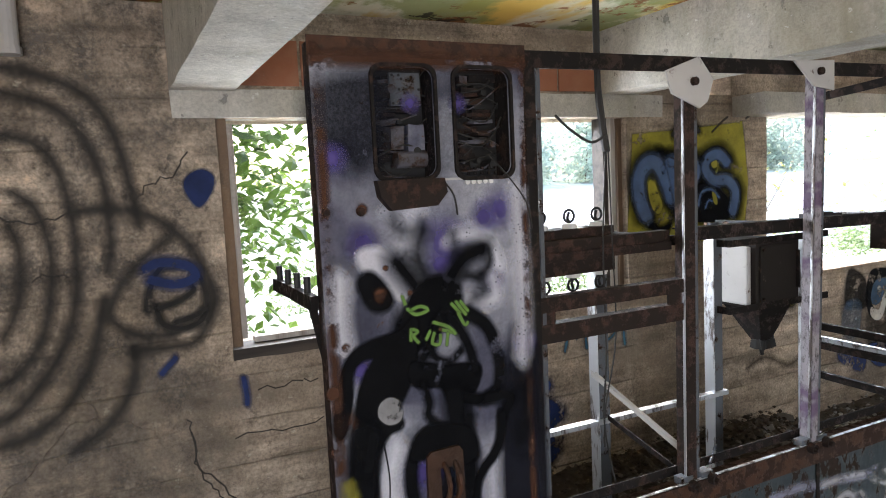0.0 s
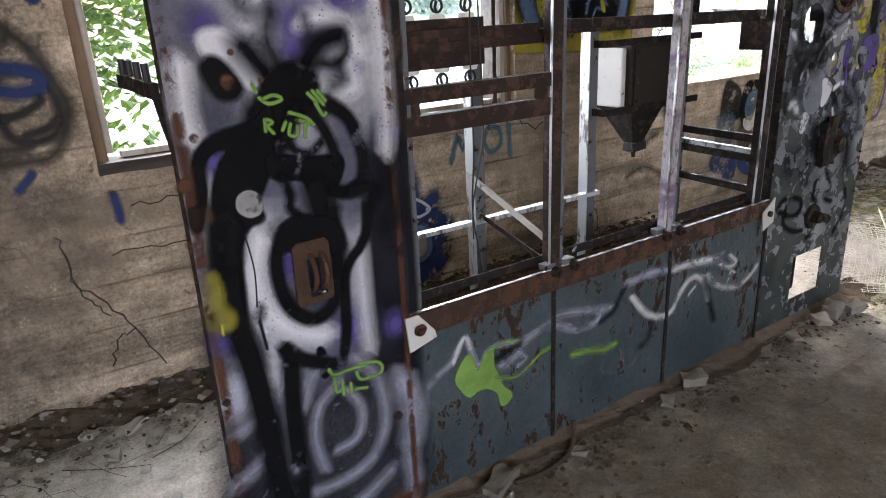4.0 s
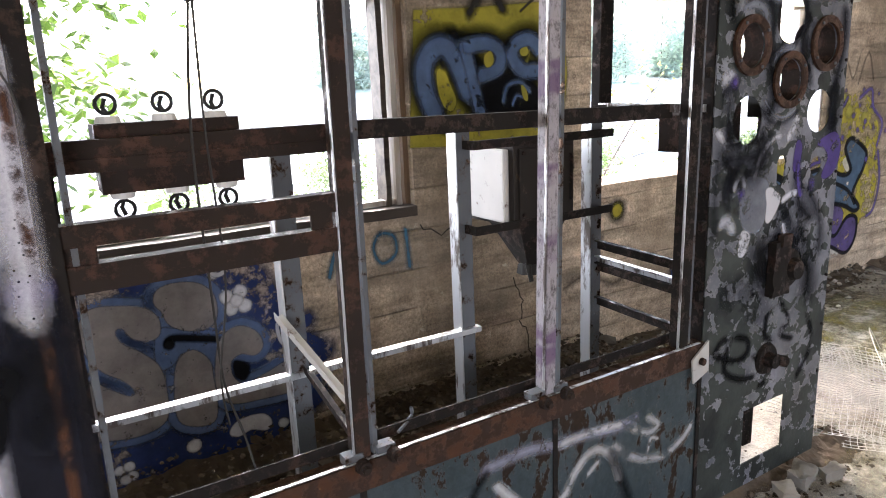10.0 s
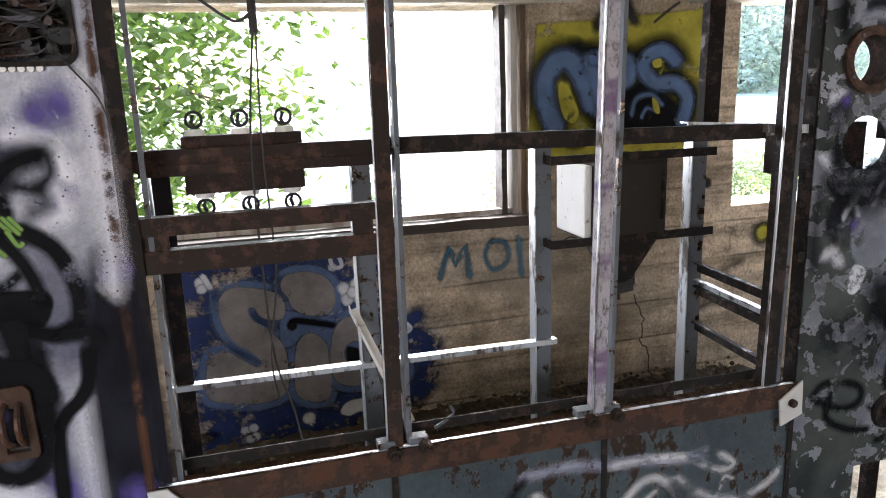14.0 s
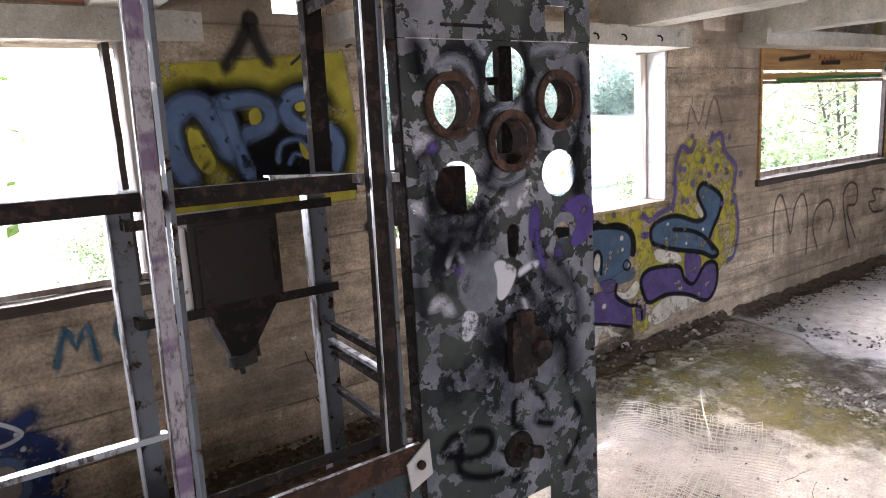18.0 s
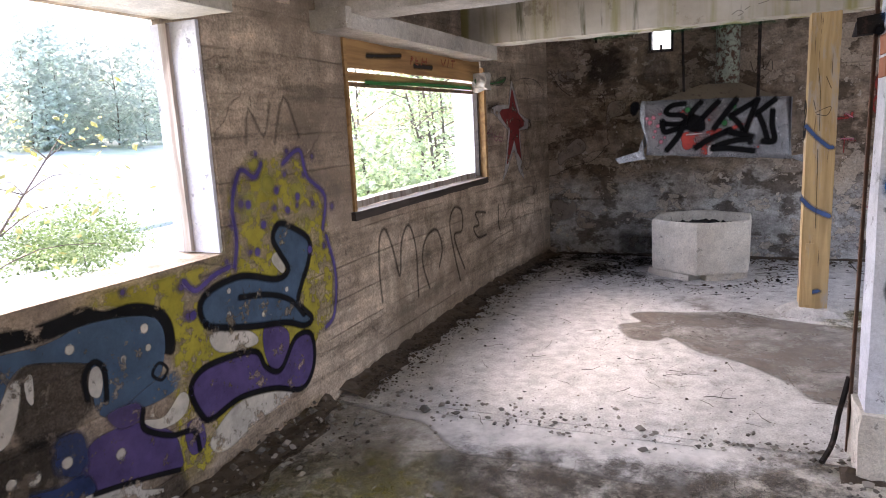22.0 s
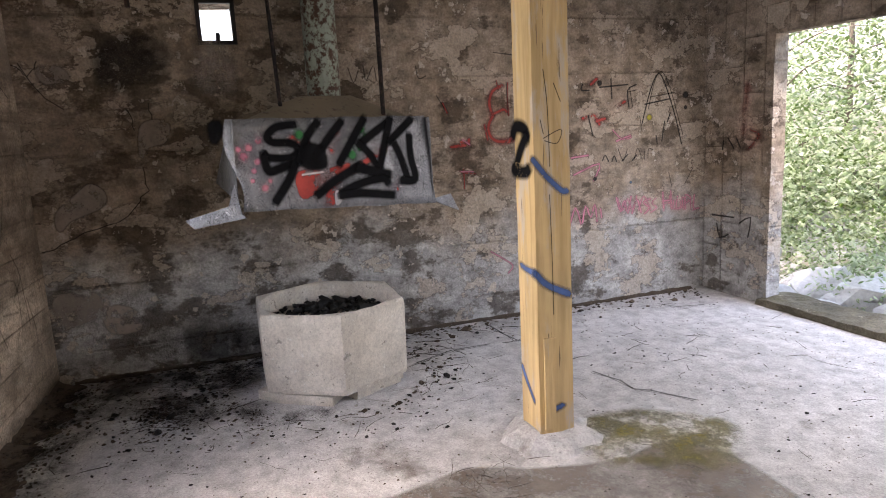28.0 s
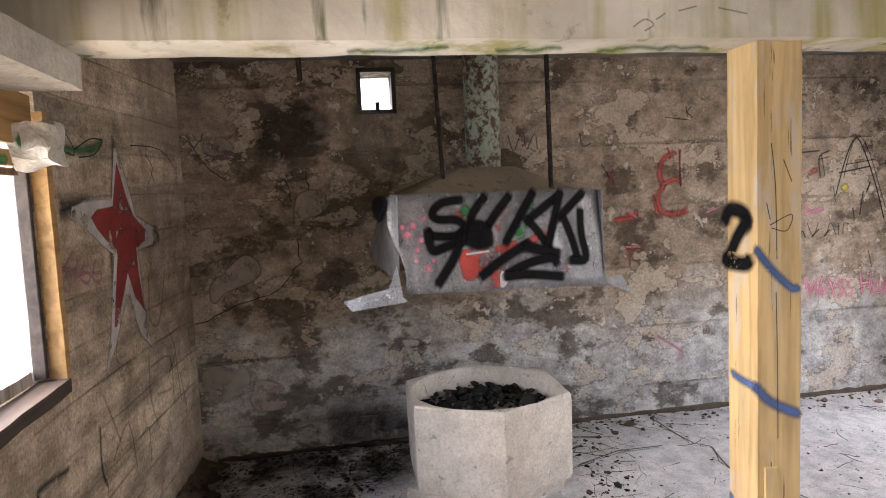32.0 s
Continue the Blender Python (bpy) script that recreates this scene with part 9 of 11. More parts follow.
_c.stroke([(3.082, 1.454), (3.132, 1.409), (3.203, 1.402), (3.286, 1.435)], 0.019, 0.9, strength=0.6)
_c.stroke([(2.924, 1.305), (2.989, 1.297), (3.062, 1.299), (3.123, 1.339)], 0.057, 0.9, strength=0.75)
_c.stroke([(2.929, 1.203), (2.949, 1.247), (2.976, 1.270)], 0.034, 0.9, strength=0.8)
_c.stroke([(3.315, 1.196), (3.336, 1.113), (3.409, 1.048)], 0.058, 0.9, strength=0.75)
_c.stroke([(3.387, 1.150), (3.477, 1.039), (3.492, 0.919)], 0.050, 0.9, strength=0.7)
_c.stroke([(3.259, 1.087), (3.325, 1.011), (3.399, 0.955)], 0.053, 0.9, strength=0.6)
_c.stroke([(2.869, 1.282), (2.861, 1.168), (2.865, 1.066)], 0.034, 0.9, strength=0.6)
_c.stroke([(3.137, 0.962), (3.206, 0.994), (3.273, 0.953)], 0.026, 0.9, strength=0.7)
_c.done()
_c = Coat(GAUGEFACE, paint("steel_gauge", (0.2, 0.21, 0.25), 0.15), "graffiti", "grey-blue overspray")
_c.stroke([(2.963, 1.763), (3.011, 1.777), (3.061, 1.763), (3.086, 1.711), (3.089, 1.652)], 0.029, 0.9, strength=0.85)
_c.stroke([(3.104, 1.828), (3.131, 1.796)], 0.034, 0.9, strength=0.7)
_c.stroke([(3.329, 1.804), (3.393, 1.819), (3.459, 1.812)], 0.036, 0.9, strength=0.8)
_c.stroke([(3.128, 1.600), (3.160, 1.635), (3.233, 1.645)], 0.016, 0.9, strength=0.6)
_c.stroke([(3.096, 1.478), (3.147, 1.433), (3.205, 1.418), (3.266, 1.438)], 0.016, 0.9, strength=0.7)
_c.stroke([(3.310, 1.526), (3.335, 1.500)], 0.022, 0.9, strength=0.5)
_c.fill([(3.014, 1.216), (3.064, 1.228), (3.141, 1.199), (3.142, 1.105), (3.110, 1.046), (3.041, 1.051), (3.001, 1.113)], 0.012, strength=0.75)
_c.done()
_c = Coat(GAUGEFACE, paint("glow_gauge", (0.5, 0.5, 0.55), 0.40), "graffiti", "white sprayed blotches on the flaking panel")
_c.stroke([(2.882, 1.552), (2.896, 1.564), (2.908, 1.563)], 0.036, 0.9, strength=0.75)
_c.stroke([(2.863, 1.387), (2.889, 1.367), (2.916, 1.342), (2.945, 1.319)], 0.028, 0.85, strength=0.75)
_c.stroke([(3.064, 1.231), (3.088, 1.287), (3.122, 1.328), (3.166, 1.352), (3.197, 1.355)], 0.019, 0.6, strength=0.85)
_c.stroke([(3.242, 1.348), (3.266, 1.379), (3.286, 1.411), (3.303, 1.403)], 0.027, 0.7, strength=0.8)
_c.fill([(3.136, 1.177), (3.176, 1.176), (3.217, 1.141), (3.194, 1.092), (3.162, 1.064), (3.144, 1.074), (3.145, 1.127)], 0.006, strength=0.9)
_c.stroke([(3.237, 1.132), (3.273, 1.146), (3.310, 1.149)], 0.023, 0.5, strength=0.9)
_c.stroke([(2.959, 1.203), (2.976, 1.234), (2.999, 1.234), (3.013, 1.206)], 0.018, 0.7, strength=0.85)
_c.stroke([(2.905, 1.094), (2.933, 1.097), (2.958, 1.065)], 0.035, 0.8, strength=0.7)
_c.fill([(3.013, 1.047), (3.055, 1.032), (3.047, 0.991), (3.024, 0.965), (3.001, 0.979)], 0.007, strength=0.85)
_c.stroke([(3.247, 1.041), (3.266, 0.995)], 0.021, 0.8, strength=0.6)
_c.done()
_c = Coat(GAUGEFACE, paint("violet_gauge", (0.075, 0.05, 0.2), 0.25), "graffiti", "violet sprayed blotches")
_c.fill([(3.294, 1.326), (3.322, 1.320), (3.321, 1.270), (3.304, 1.231), (3.284, 1.242)], 0.008)
_c.stroke([(3.314, 1.247), (3.321, 1.182), (3.339, 1.138)], 0.023, 0.7)
_c.fill([(3.424, 1.312), (3.473, 1.335), (3.535, 1.344), (3.573, 1.296), (3.553, 1.216), (3.501, 1.184), (3.467, 1.195), (3.499, 1.256), (3.469, 1.296)], 0.007)
_c.dot(2.999, 1.178, 0.018, 1.2)
_c.dot(2.931, 1.543, 0.019, 1.2)
_c.dot(3.406, 1.171, 0.019, 1.2)
_c.done()
_c = Coat(GAUGEFACE, paint("black_gauge", (0.006, 0.006, 0.007), 0.25), "graffiti", "black sprayed letters and blotches")
_c.stroke([(2.926, 1.35), (3.078, 1.345), (3.084, 1.262), (2.967, 1.254), (2.925, 1.3)], 0.08, 0.8, strength=0.85)
_c.stroke([(3.093, 1.672), (3.107, 1.605), (3.145, 1.49), (3.095, 1.401)], 0.05, 0.8, strength=0.85)
_c.stroke([(3.306, 1.727), (3.306, 1.599), (3.332, 1.538)], 0.05, 0.8, strength=0.85)
_c.stroke([(3.223, 0.899), (3.411, 0.87), (3.432, 0.753)], 0.09, 0.8, strength=0.85)
_c.stroke([(3.119, 0.96), (3.135, 0.88)], 0.08, 0.8, strength=0.85)
_c.stroke([(3.511, 1.492), (3.513, 1.389)], 0.05, 0.8, strength=0.85)
_c.stroke([(2.896, 1.817), (2.9, 1.746)], 0.05, 0.8, strength=0.85)
_c.stroke([(2.929, 1.427), (2.912, 1.363)], 0.04, 0.8, strength=0.85)
_c.stroke([(2.9, 0.636), (2.948, 0.678), (3.071, 0.654), (3.087, 0.602), (3.027, 0.581), (2.915, 0.625)], 0.026, 0.5, strength=0.9)
_c.stroke([(2.98, 0.662), (2.96, 0.563), (3.042, 0.508), (3.128, 0.492)], 0.026, 0.5, strength=0.9)
_c.stroke([(3.173, 0.448), (3.2, 0.452)], 0.026, 0.5, strength=0.9)
_c.stroke([(3.194, 0.732), (3.184, 0.64), (3.239, 0.609)], 0.026, 0.5, strength=0.9)
_c.stroke([(3.277, 0.737), (3.324, 0.668), (3.276, 0.626), (3.353, 0.589)], 0.026, 0.5, strength=0.9)
_c.stroke([(3.453, 0.661), (3.496, 0.531), (3.414, 0.422)], 0.026, 0.5, strength=0.9)
_c.stroke([(3.13, 0.574), (3.219, 0.489)], 0.026, 0.5, strength=0.9)
_c.done()
_c = Coat(EASTFACE, paint("red_e", (0.3, 0.05, 0.04), 0.20), "graffiti", "red painted letter")
_c.stroke([(-0.515, 1.816), (-0.436, 1.776), (-0.405, 1.688), (-0.428, 1.597)], 0.035, 0.6, strength=0.9)
_c.stroke([(-0.428, 1.604), (-0.516, 1.637), (-0.548, 1.621)], 0.03, 0.6, strength=0.9)
_c.stroke([(-0.428, 1.59), (-0.389, 1.509), (-0.421, 1.424), (-0.509, 1.397), (-0.606, 1.414)], 0.036, 0.6, strength=0.9)
_c.stroke([(-0.562, 1.835), (-0.555, 1.718), (-0.564, 1.591)], 0.012, 0.6, strength=0.9)
_c.stroke([(-0.357, 1.528), (-0.381, 1.418)], 0.02, 0.6, strength=0.9)
_c.stroke([(-0.161, 1.412), (-0.231, 1.383)], 0.03, 0.6, strength=0.9)
_c.stroke([(-0.144, 1.195), (-0.25, 1.184)], 0.012, 0.6, strength=0.9)
_c.stroke([(-0.175, 1.211), (-0.174, 1.064)], 0.012, 0.6, strength=0.9)
_c.stroke([(-0.467, 1.853), (-0.483, 1.788)], 0.012, 0.6, strength=0.9)
_c.stroke([(-0.032, 1.703), (-0.062, 1.631)], 0.016, 0.6, strength=0.9)
_c.stroke([(-0.082, 1.381), (-0.206, 1.393), (-0.227, 1.429)], 0.03, 0.6)
_c.stroke([(-0.609, 1.447), (-0.554, 1.393)], 0.03, 0.5)
_c.stroke([(-0.163, 1.188), (-0.269, 1.169)], 0.015, 0.5)
_c.done()
_c = Coat(EASTFACE, paint("pink_words", (0.5, 0.2, 0.26), 0.15), "graffiti", "pink sprayed words")
_c.stroke([(-1.079, 0.69), (-1.134, 0.833), (-1.185, 0.689)], 0.018, 0.5, per=3, strength=0.9)
_c.stroke([(-1.196, 0.702), (-1.23, 0.838), (-1.276, 0.741), (-1.315, 0.845), (-1.335, 0.703)], 0.018, 0.5, per=3, strength=0.9)
_c.stroke([(-1.369, 0.803), (-1.379, 0.731)], 0.018, 0.5, per=3, strength=0.9)
_c.stroke([(-1.522, 0.883), (-1.566, 0.761), (-1.599, 0.853), (-1.633, 0.741), (-1.666, 0.881)], 0.018, 0.5, per=3, strength=0.9)
_c.stroke([(-1.677, 0.737), (-1.722, 0.857), (-1.768, 0.738)], 0.018, 0.5, per=3, strength=0.9)
_c.stroke([(-1.859, 0.846), (-1.79, 0.823), (-1.848, 0.77), (-1.802, 0.725)], 0.018, 0.5, per=3, strength=0.9)
_c.stroke([(-1.985, 0.893), (-1.998, 0.737)], 0.018, 0.5, per=3, strength=0.9)
_c.stroke([(-2.067, 0.896), (-2.081, 0.739)], 0.018, 0.5, per=3, strength=0.9)
_c.stroke([(-1.986, 0.815), (-2.08, 0.817)], 0.018, 0.5, per=3, strength=0.9)
_c.stroke([(-2.138, 0.842), (-2.128, 0.745), (-2.187, 0.749), (-2.186, 0.838)], 0.018, 0.5, per=3, strength=0.9)
_c.stroke([(-2.223, 0.726), (-2.221, 0.849), (-2.282, 0.81), (-2.223, 0.776)], 0.018, 0.5, per=3, strength=0.9)
_c.stroke([(-2.318, 0.841), (-2.308, 0.729), (-2.369, 0.723)], 0.018, 0.5, per=3, strength=0.9)
_c.stroke([(-1.123, 1.099), (-1.362, 1.173), (-1.307, 1.04)], 0.018, 0.5, per=3, strength=0.9)
_c.stroke([(-1.1, 1.236), (-1.257, 1.248)], 0.018, 0.5, per=3, strength=0.9)
_c.stroke([(-1.524, 1.346), (-1.661, 1.385)], 0.018, 0.5, per=3, strength=0.9)
_c.done()
_c = Coat(EASTFACE, paint("red_scr", (0.3, 0.05, 0.04), 0.30), "graffiti", "")
_c.stroke([(-1.209, 1.541), (-1.313, 1.559), (-1.365, 1.49)], 0.03, 0.6)
_c.stroke([(-1.339, 1.513), (-1.418, 1.532)], 0.03, 0.6)
_c.stroke([(-1.526, 1.617), (-1.607, 1.659)], 0.03, 0.6)
_c.stroke([(-1.29, 1.802), (-1.342, 1.844)], 0.03, 0.6)
_c.done()
_c = Coat(EASTFACE, paint("soot_scr", (0.022, 0.02, 0.018)), "graffiti", "black scratched scribbles")
_c.stroke([(-1.772, 1.471), (-1.854, 1.741), (-1.937, 1.875), (-2.022, 1.736), (-2.111, 1.502), (-2.173, 1.287)], 0.01, 0.4, per=3)
_c.stroke([(-1.799, 1.63), (-2.052, 1.667)], 0.01, 0.4, per=3)
_c.stroke([(-1.368, 1.778), (-1.634, 1.793)], 0.01, 0.4, per=3)
_c.stroke([(-1.474, 1.841), (-1.483, 1.686)], 0.01, 0.4, per=3)
_c.stroke([(-1.213, 1.804), (-1.202, 1.761), (-1.274, 1.759)], 0.01, 0.4, per=3)
_c.stroke([(-1.645, 1.613), (-1.634, 1.748), (-1.716, 1.79)], 0.01, 0.4, per=3)
_c.stroke([(-1.261, 1.561), (-1.301, 1.403)], 0.01, 0.4, per=3)
_c.stroke([(-1.389, 1.194), (-1.416, 1.238), (-1.448, 1.186)], 0.01, 0.4, per=3)
_c.stroke([(-1.48, 1.184), (-1.502, 1.228), (-1.524, 1.181)], 0.01, 0.4, per=3)
_c.stroke([(-1.578, 1.182), (-1.633, 1.23)], 0.01, 0.4, per=3)
_c.stroke([(-1.678, 1.18), (-1.722, 1.224)], 0.01, 0.4, per=3)
_c.stroke([(-1.997, 1.484), (-1.97, 1.322)], 0.01, 0.4, per=3)
_c.stroke([(-2.053, 1.551), (-2.025, 1.482)], 0.01, 0.4, per=3)
_c.stroke([(-1.912, 1.371), (-1.924, 1.301)], 0.01, 0.4, per=3)
_c.dot(-2.207, 1.694, 0.03, 0.4)
_c.dot(-1.368, 1.809, 0.025, 0.4)
_c.dot(-1.318, 1.053, 0.018, 0.4)
_c.dot(-2.209, 1.591, 0.018, 0.4)
_c.done()
_c = Coat(EASTFACE, paint("yellow_scr", (0.33, 0.29, 0.035)), "graffiti", "")
_c.dot(-1.844, 1.523, 0.03, 0.8)
_c.done()
_c = Coat(EASTFACE, paint("teal_scr", (0.07, 0.13, 0.2)), "graffiti", "")
_c.dot(-1.661, 0.999, 0.014, 0.5)
_c.done()
_c = Coat(SOUTHFACE, paint("soot_south", (0.022, 0.02, 0.018)), "graffiti", "black scribbles on the plaster")
_c.stroke([(10.695, 1.298), (10.705, 1.228)], 0.012, 0.5, per=2)
_c.stroke([(10.645, 1.321), (10.58, 1.244)], 0.012, 0.5, per=2)
_c.stroke([(10.552, 1.321), (10.506, 1.245)], 0.012, 0.5, per=2)
_c.stroke([(10.751, 0.604), (10.714, 0.487), (10.617, 0.524)], 0.012, 0.5, per=2)
_c.stroke([(10.807, 0.672), (10.559, 0.674)], 0.012, 0.5, per=2)
_c.stroke([(10.495, 0.634), (10.377, 0.694), (10.4, 0.53)], 0.012, 0.5, per=2)
_c.done()
_c = Coat(SOUTHFACE, paint("red_south", (0.3, 0.05, 0.04), 0.30), "graffiti", "")
_c.stroke([(10.449, 1.737), (10.47, 1.52), (10.474, 1.343)], 0.05, 0.8, strength=0.6)
_c.stroke([(10.406, 1.387), (10.318, 1.343), (10.429, 1.232)], 0.03, 0.7, strength=0.7)
_c.done()
_c = Coat(POSTWEST, paint("midblue_post", (0.06, 0.11, 0.25)), "graffiti", "blue sprayed bands")
_c.stroke([(0.332, 1.376), (0.269, 1.3), (0.193, 1.231), (0.163, 1.223)], 0.03, 0.5)
_c.stroke([(0.336, 0.864), (0.272, 0.8), (0.162, 0.745)], 0.035, 0.5)
_c.stroke([(0.258, 0.188), (0.206, 0.204)], 0.03, 0.6)
_c.done()
_c = Coat(POSTNORTH, paint("midblue_post", (0.06, 0.11, 0.25)), "graffiti", "blue sprayed bands")
_c.stroke([(8.997, 0.875), (8.939, 0.864), (8.856, 0.861)], 0.03, 0.6)
_c.stroke([(9.015, 0.367), (8.971, 0.309), (8.896, 0.229)], 0.025, 0.6)
_c.done()
_c = Coat(POSTNORTH, paint("black_two", (0.006, 0.006, 0.007)), "graffiti", "black sprayed figure two")
_c.stroke([(9.044, 1.477), (9.008, 1.52), (8.925, 1.508), (8.899, 1.467)], 0.062, 0.3)
_c.stroke([(8.91, 1.477), (8.967, 1.414), (9.011, 1.348), (9.037, 1.318), (8.926, 1.316), (8.892, 1.332)], 0.06, 0.3)
_c.done()
_c = Coat(POSTWEST, paint("soot_post", (0.022, 0.02, 0.018)), "graffiti", "dark scratches and cracks in the paint")
_c.stroke([(0.272, 1.76), (0.255, 1.603), (0.249, 1.34)], 0.004, 0.4, strength=0.8)
_c.stroke([(0.222, 1.7), (0.189, 1.621)], 0.004, 0.4, strength=0.8)
_c.stroke([(0.277, 1.465), (0.188, 1.5), (0.209, 1.441), (0.272, 1.454)], 0.004, 0.4, strength=0.8)
_c.stroke([(0.253, 1.215), (0.247, 0.932), (0.245, 0.658)], 0.004, 0.4, strength=0.8)
_c.stroke([(0.292, 1.546), (0.278, 1.485)], 0.004, 0.4, strength=0.8)
_c.stroke([(0.274, 0.569), (0.272, 0.328), (0.268, 0.102)], 0.004, 0.4, strength=0.8)
_c.done()
_c = Coat(HOODFACE, paint("pink_hood", (0.5, 0.2, 0.26), 0.20), "graffiti", "sprayed black letters over red and pink")
_c.dot(0.053, 1.435, 0.026, 1.0)
_c.dot(0.085, 1.477, 0.023, 1.0)
_c.dot(0.124, 1.405, 0.021, 1.0)
_c.dot(0.148, 1.265, 0.023, 1.0)
_c.dot(0.141, 1.513, 0.021, 1.0)
_c.dot(0.029, 1.473, 0.018, 1.0)
_c.dot(0.098, 1.357, 0.018, 1.0)
_c.dot(0.180, 1.300, 0.016, 1.0)
_c.dot(0.085, 1.308, 0.015, 1.0)
_c.done()
_c = Coat(HOODFACE, paint("red_hood", (0.36, 0.055, 0.045), 0.45), "graffiti", "")
_c.fill([(0.347, 1.328), (0.496, 1.327), (0.671, 1.351), (0.566, 1.278), (0.448, 1.218), (0.366, 1.189), (0.335, 1.235)], 0.011)
_c.fill([(0.530, 1.238), (0.599, 1.264), (0.548, 1.187), (0.545, 1.138), (0.486, 1.144)], 0.008)
_c.stroke([(0.327, 1.519), (0.416, 1.484)], 0.038, 0.5)
_c.stroke([(0.612, 1.537), (0.568, 1.441)], 0.039, 0.5)
_c.stroke([(0.921, 1.427), (0.804, 1.370), (0.689, 1.312)], 0.038, 0.5)
_c.dot(0.970, 1.189, 0.024, 0.5)
_c.done()
_c = Coat(HOODFACE, paint("green_hood", (0.03, 0.15, 0.05)), "graffiti", "")
_c.dot(0.382, 1.531, 0.035, 0.6)
_c.dot(0.693, 1.404, 0.037, 0.6)
_c.dot(0.776, 1.546, 0.026, 0.6)
_c.stroke([(0.795, 1.510), (0.743, 1.431)], 0.023, 0.5)
_c.done()
_c = Coat(HOODFACE, paint("white_hood", (0.5, 0.49, 0.5)), "graffiti", "")
_c.fill([(0.552, 1.137), (0.562, 1.208), (0.601, 1.182), (0.579, 1.140)], 0.006)
_c.stroke([(0.368, 1.316), (0.496, 1.321)], 0.011, 0.5)
_c.done()
_c = Coat(HOODFACE, paint("black_hood", (0.006, 0.006, 0.007)), "graffiti", "")
_c.stroke([(0.362, 1.588), (0.250, 1.577), (0.194, 1.530), (0.224, 1.499), (0.325, 1.489), (0.368, 1.448), (0.313, 1.413), (0.195, 1.420), (0.162, 1.448)], 0.045, 0.25)
_c.stroke([(0.161, 1.433), (0.178, 1.351), (0.249, 1.361), (0.364, 1.394)], 0.050, 0.25)
_c.stroke([(0.357, 1.425), (0.294, 1.304), (0.195, 1.186)], 0.053, 0.25)
_c.stroke([(0.499, 1.598), (0.418, 1.509), (0.360, 1.384)], 0.049, 0.25)
_c.stroke([(0.648, 1.594), (0.544, 1.493), (0.434, 1.363)], 0.050, 0.25)
_c.fill([(0.410, 1.474), (0.503, 1.453), (0.517, 1.352), (0.384, 1.361)], 0.016, strength=0.9)
_c.stroke([(0.799, 1.605), (0.711, 1.495), (0.603, 1.356)], 0.051, 0.25)
_c.stroke([(0.948, 1.573), (0.758, 1.466)], 0.050, 0.25)
_c.stroke([(0.744, 1.467), (0.812, 1.397), (0.859, 1.321)], 0.049, 0.25)
_c.stroke([(0.978, 1.599), (0.922, 1.457), (0.866, 1.309)], 0.053, 0.25)
_c.stroke([(1.128, 1.589), (0.952, 1.461)], 0.051, 0.25)
_c.stroke([(0.989, 1.454), (1.031, 1.343), (1.059, 1.231)], 0.051, 0.25)
_c.stroke([(1.103, 1.494), (1.097, 1.368), (1.113, 1.232), (1.013, 1.229)], 0.052, 0.25)
_c.stroke([(0.739, 1.341), (0.565, 1.267), (0.443, 1.197)], 0.053, 0.25)
_c.stroke([(0.725, 1.328), (0.837, 1.295), (0.931, 1.270)], 0.064, 0.25)
_c.stroke([(0.595, 1.193), (0.728, 1.237), (0.879, 1.252), (0.915, 1.220)], 0.052, 0.25)
_c.stroke([(0.588, 1.183), (0.732, 1.180), (0.942, 1.148)], 0.052, 0.25)
_c.fill([(-0.103, 1.604), (-0.055, 1.617), (-0.043, 1.579), (-0.075, 1.514), (-0.105, 1.530)], 0.013, strength=0.9)
_c.done()
_c = Coat(LIMEFACE, paint("lime_wall", (0.2, 0.32, 0.08)), "graffiti", "green, blue and red sprayed shapes with black letters")
_c.stroke([(0.201, 1.632), (0.183, 1.563)], 0.044, 0.8)
_c.stroke([(0.187, 1.760), (0.200, 1.713)], 0.036, 0.8, strength=0.8)
_c.stroke([(0.229, 1.541), (0.241, 1.433)], 0.029, 0.9, strength=0.55)
_c.done()
_c = Coat(LIMEFACE, paint("blue_wall", (0.03, 0.15, 0.38), 0.30), "graffiti", "")
_c.fill([(0.231, 1.503), (0.180, 1.568), (0.128, 1.587), (0.080, 1.669), (0.012, 1.690), (-0.053, 1.739), (-0.132, 1.294), (-0.162, 0.822), (-0.046, 0.802), (0.038, 0.823), (0.074, 0.901), (0.154, 0.947), (0.208, 1.009), (0.203, 1.069), (0.107, 1.135), (0.240, 1.166), (0.246, 1.226), (0.205, 1.303), (0.157, 1.363), (0.175, 1.436)], 0.023)
_c.fill([(0.293, 1.833), (0.228, 1.867), (0.174, 1.827), (0.189, 1.771), (0.274, 1.795)], 0.018, strength=0.7)
_c.done()
_c = Coat(LIMEFACE, paint("white_wall", (0.52, 0.53, 0.57), 0.10), "graffiti", "")
_c.fill([(-0.062, 1.595), (0.038, 1.534), (0.082, 1.435), (0.054, 1.330), (-0.079, 1.296)], 0.018)
_c.stroke([(-0.051, 1.622), (0.023, 1.581), (0.080, 1.525), (0.103, 1.436), (0.089, 1.360), (0.040, 1.300), (-0.028, 1.275)], 0.041, 0.4)
_c.stroke([(-0.090, 0.974), (-0.010, 0.965), (0.014, 0.925), (-0.014, 0.880), (-0.096, 0.863)], 0.026, 0.4)
_c.dot(0.178, 1.525, 0.020, 1.2)
_c.dot(0.124, 1.494, 0.022, 1.2)
_c.dot(0.127, 1.245, 0.027, 1.2)
_c.dot(0.090, 1.162, 0.027, 1.2)
_c.dot(0.173, 1.217, 0.020, 1.2)
_c.dot(0.064, 1.066, 0.027, 1.2)
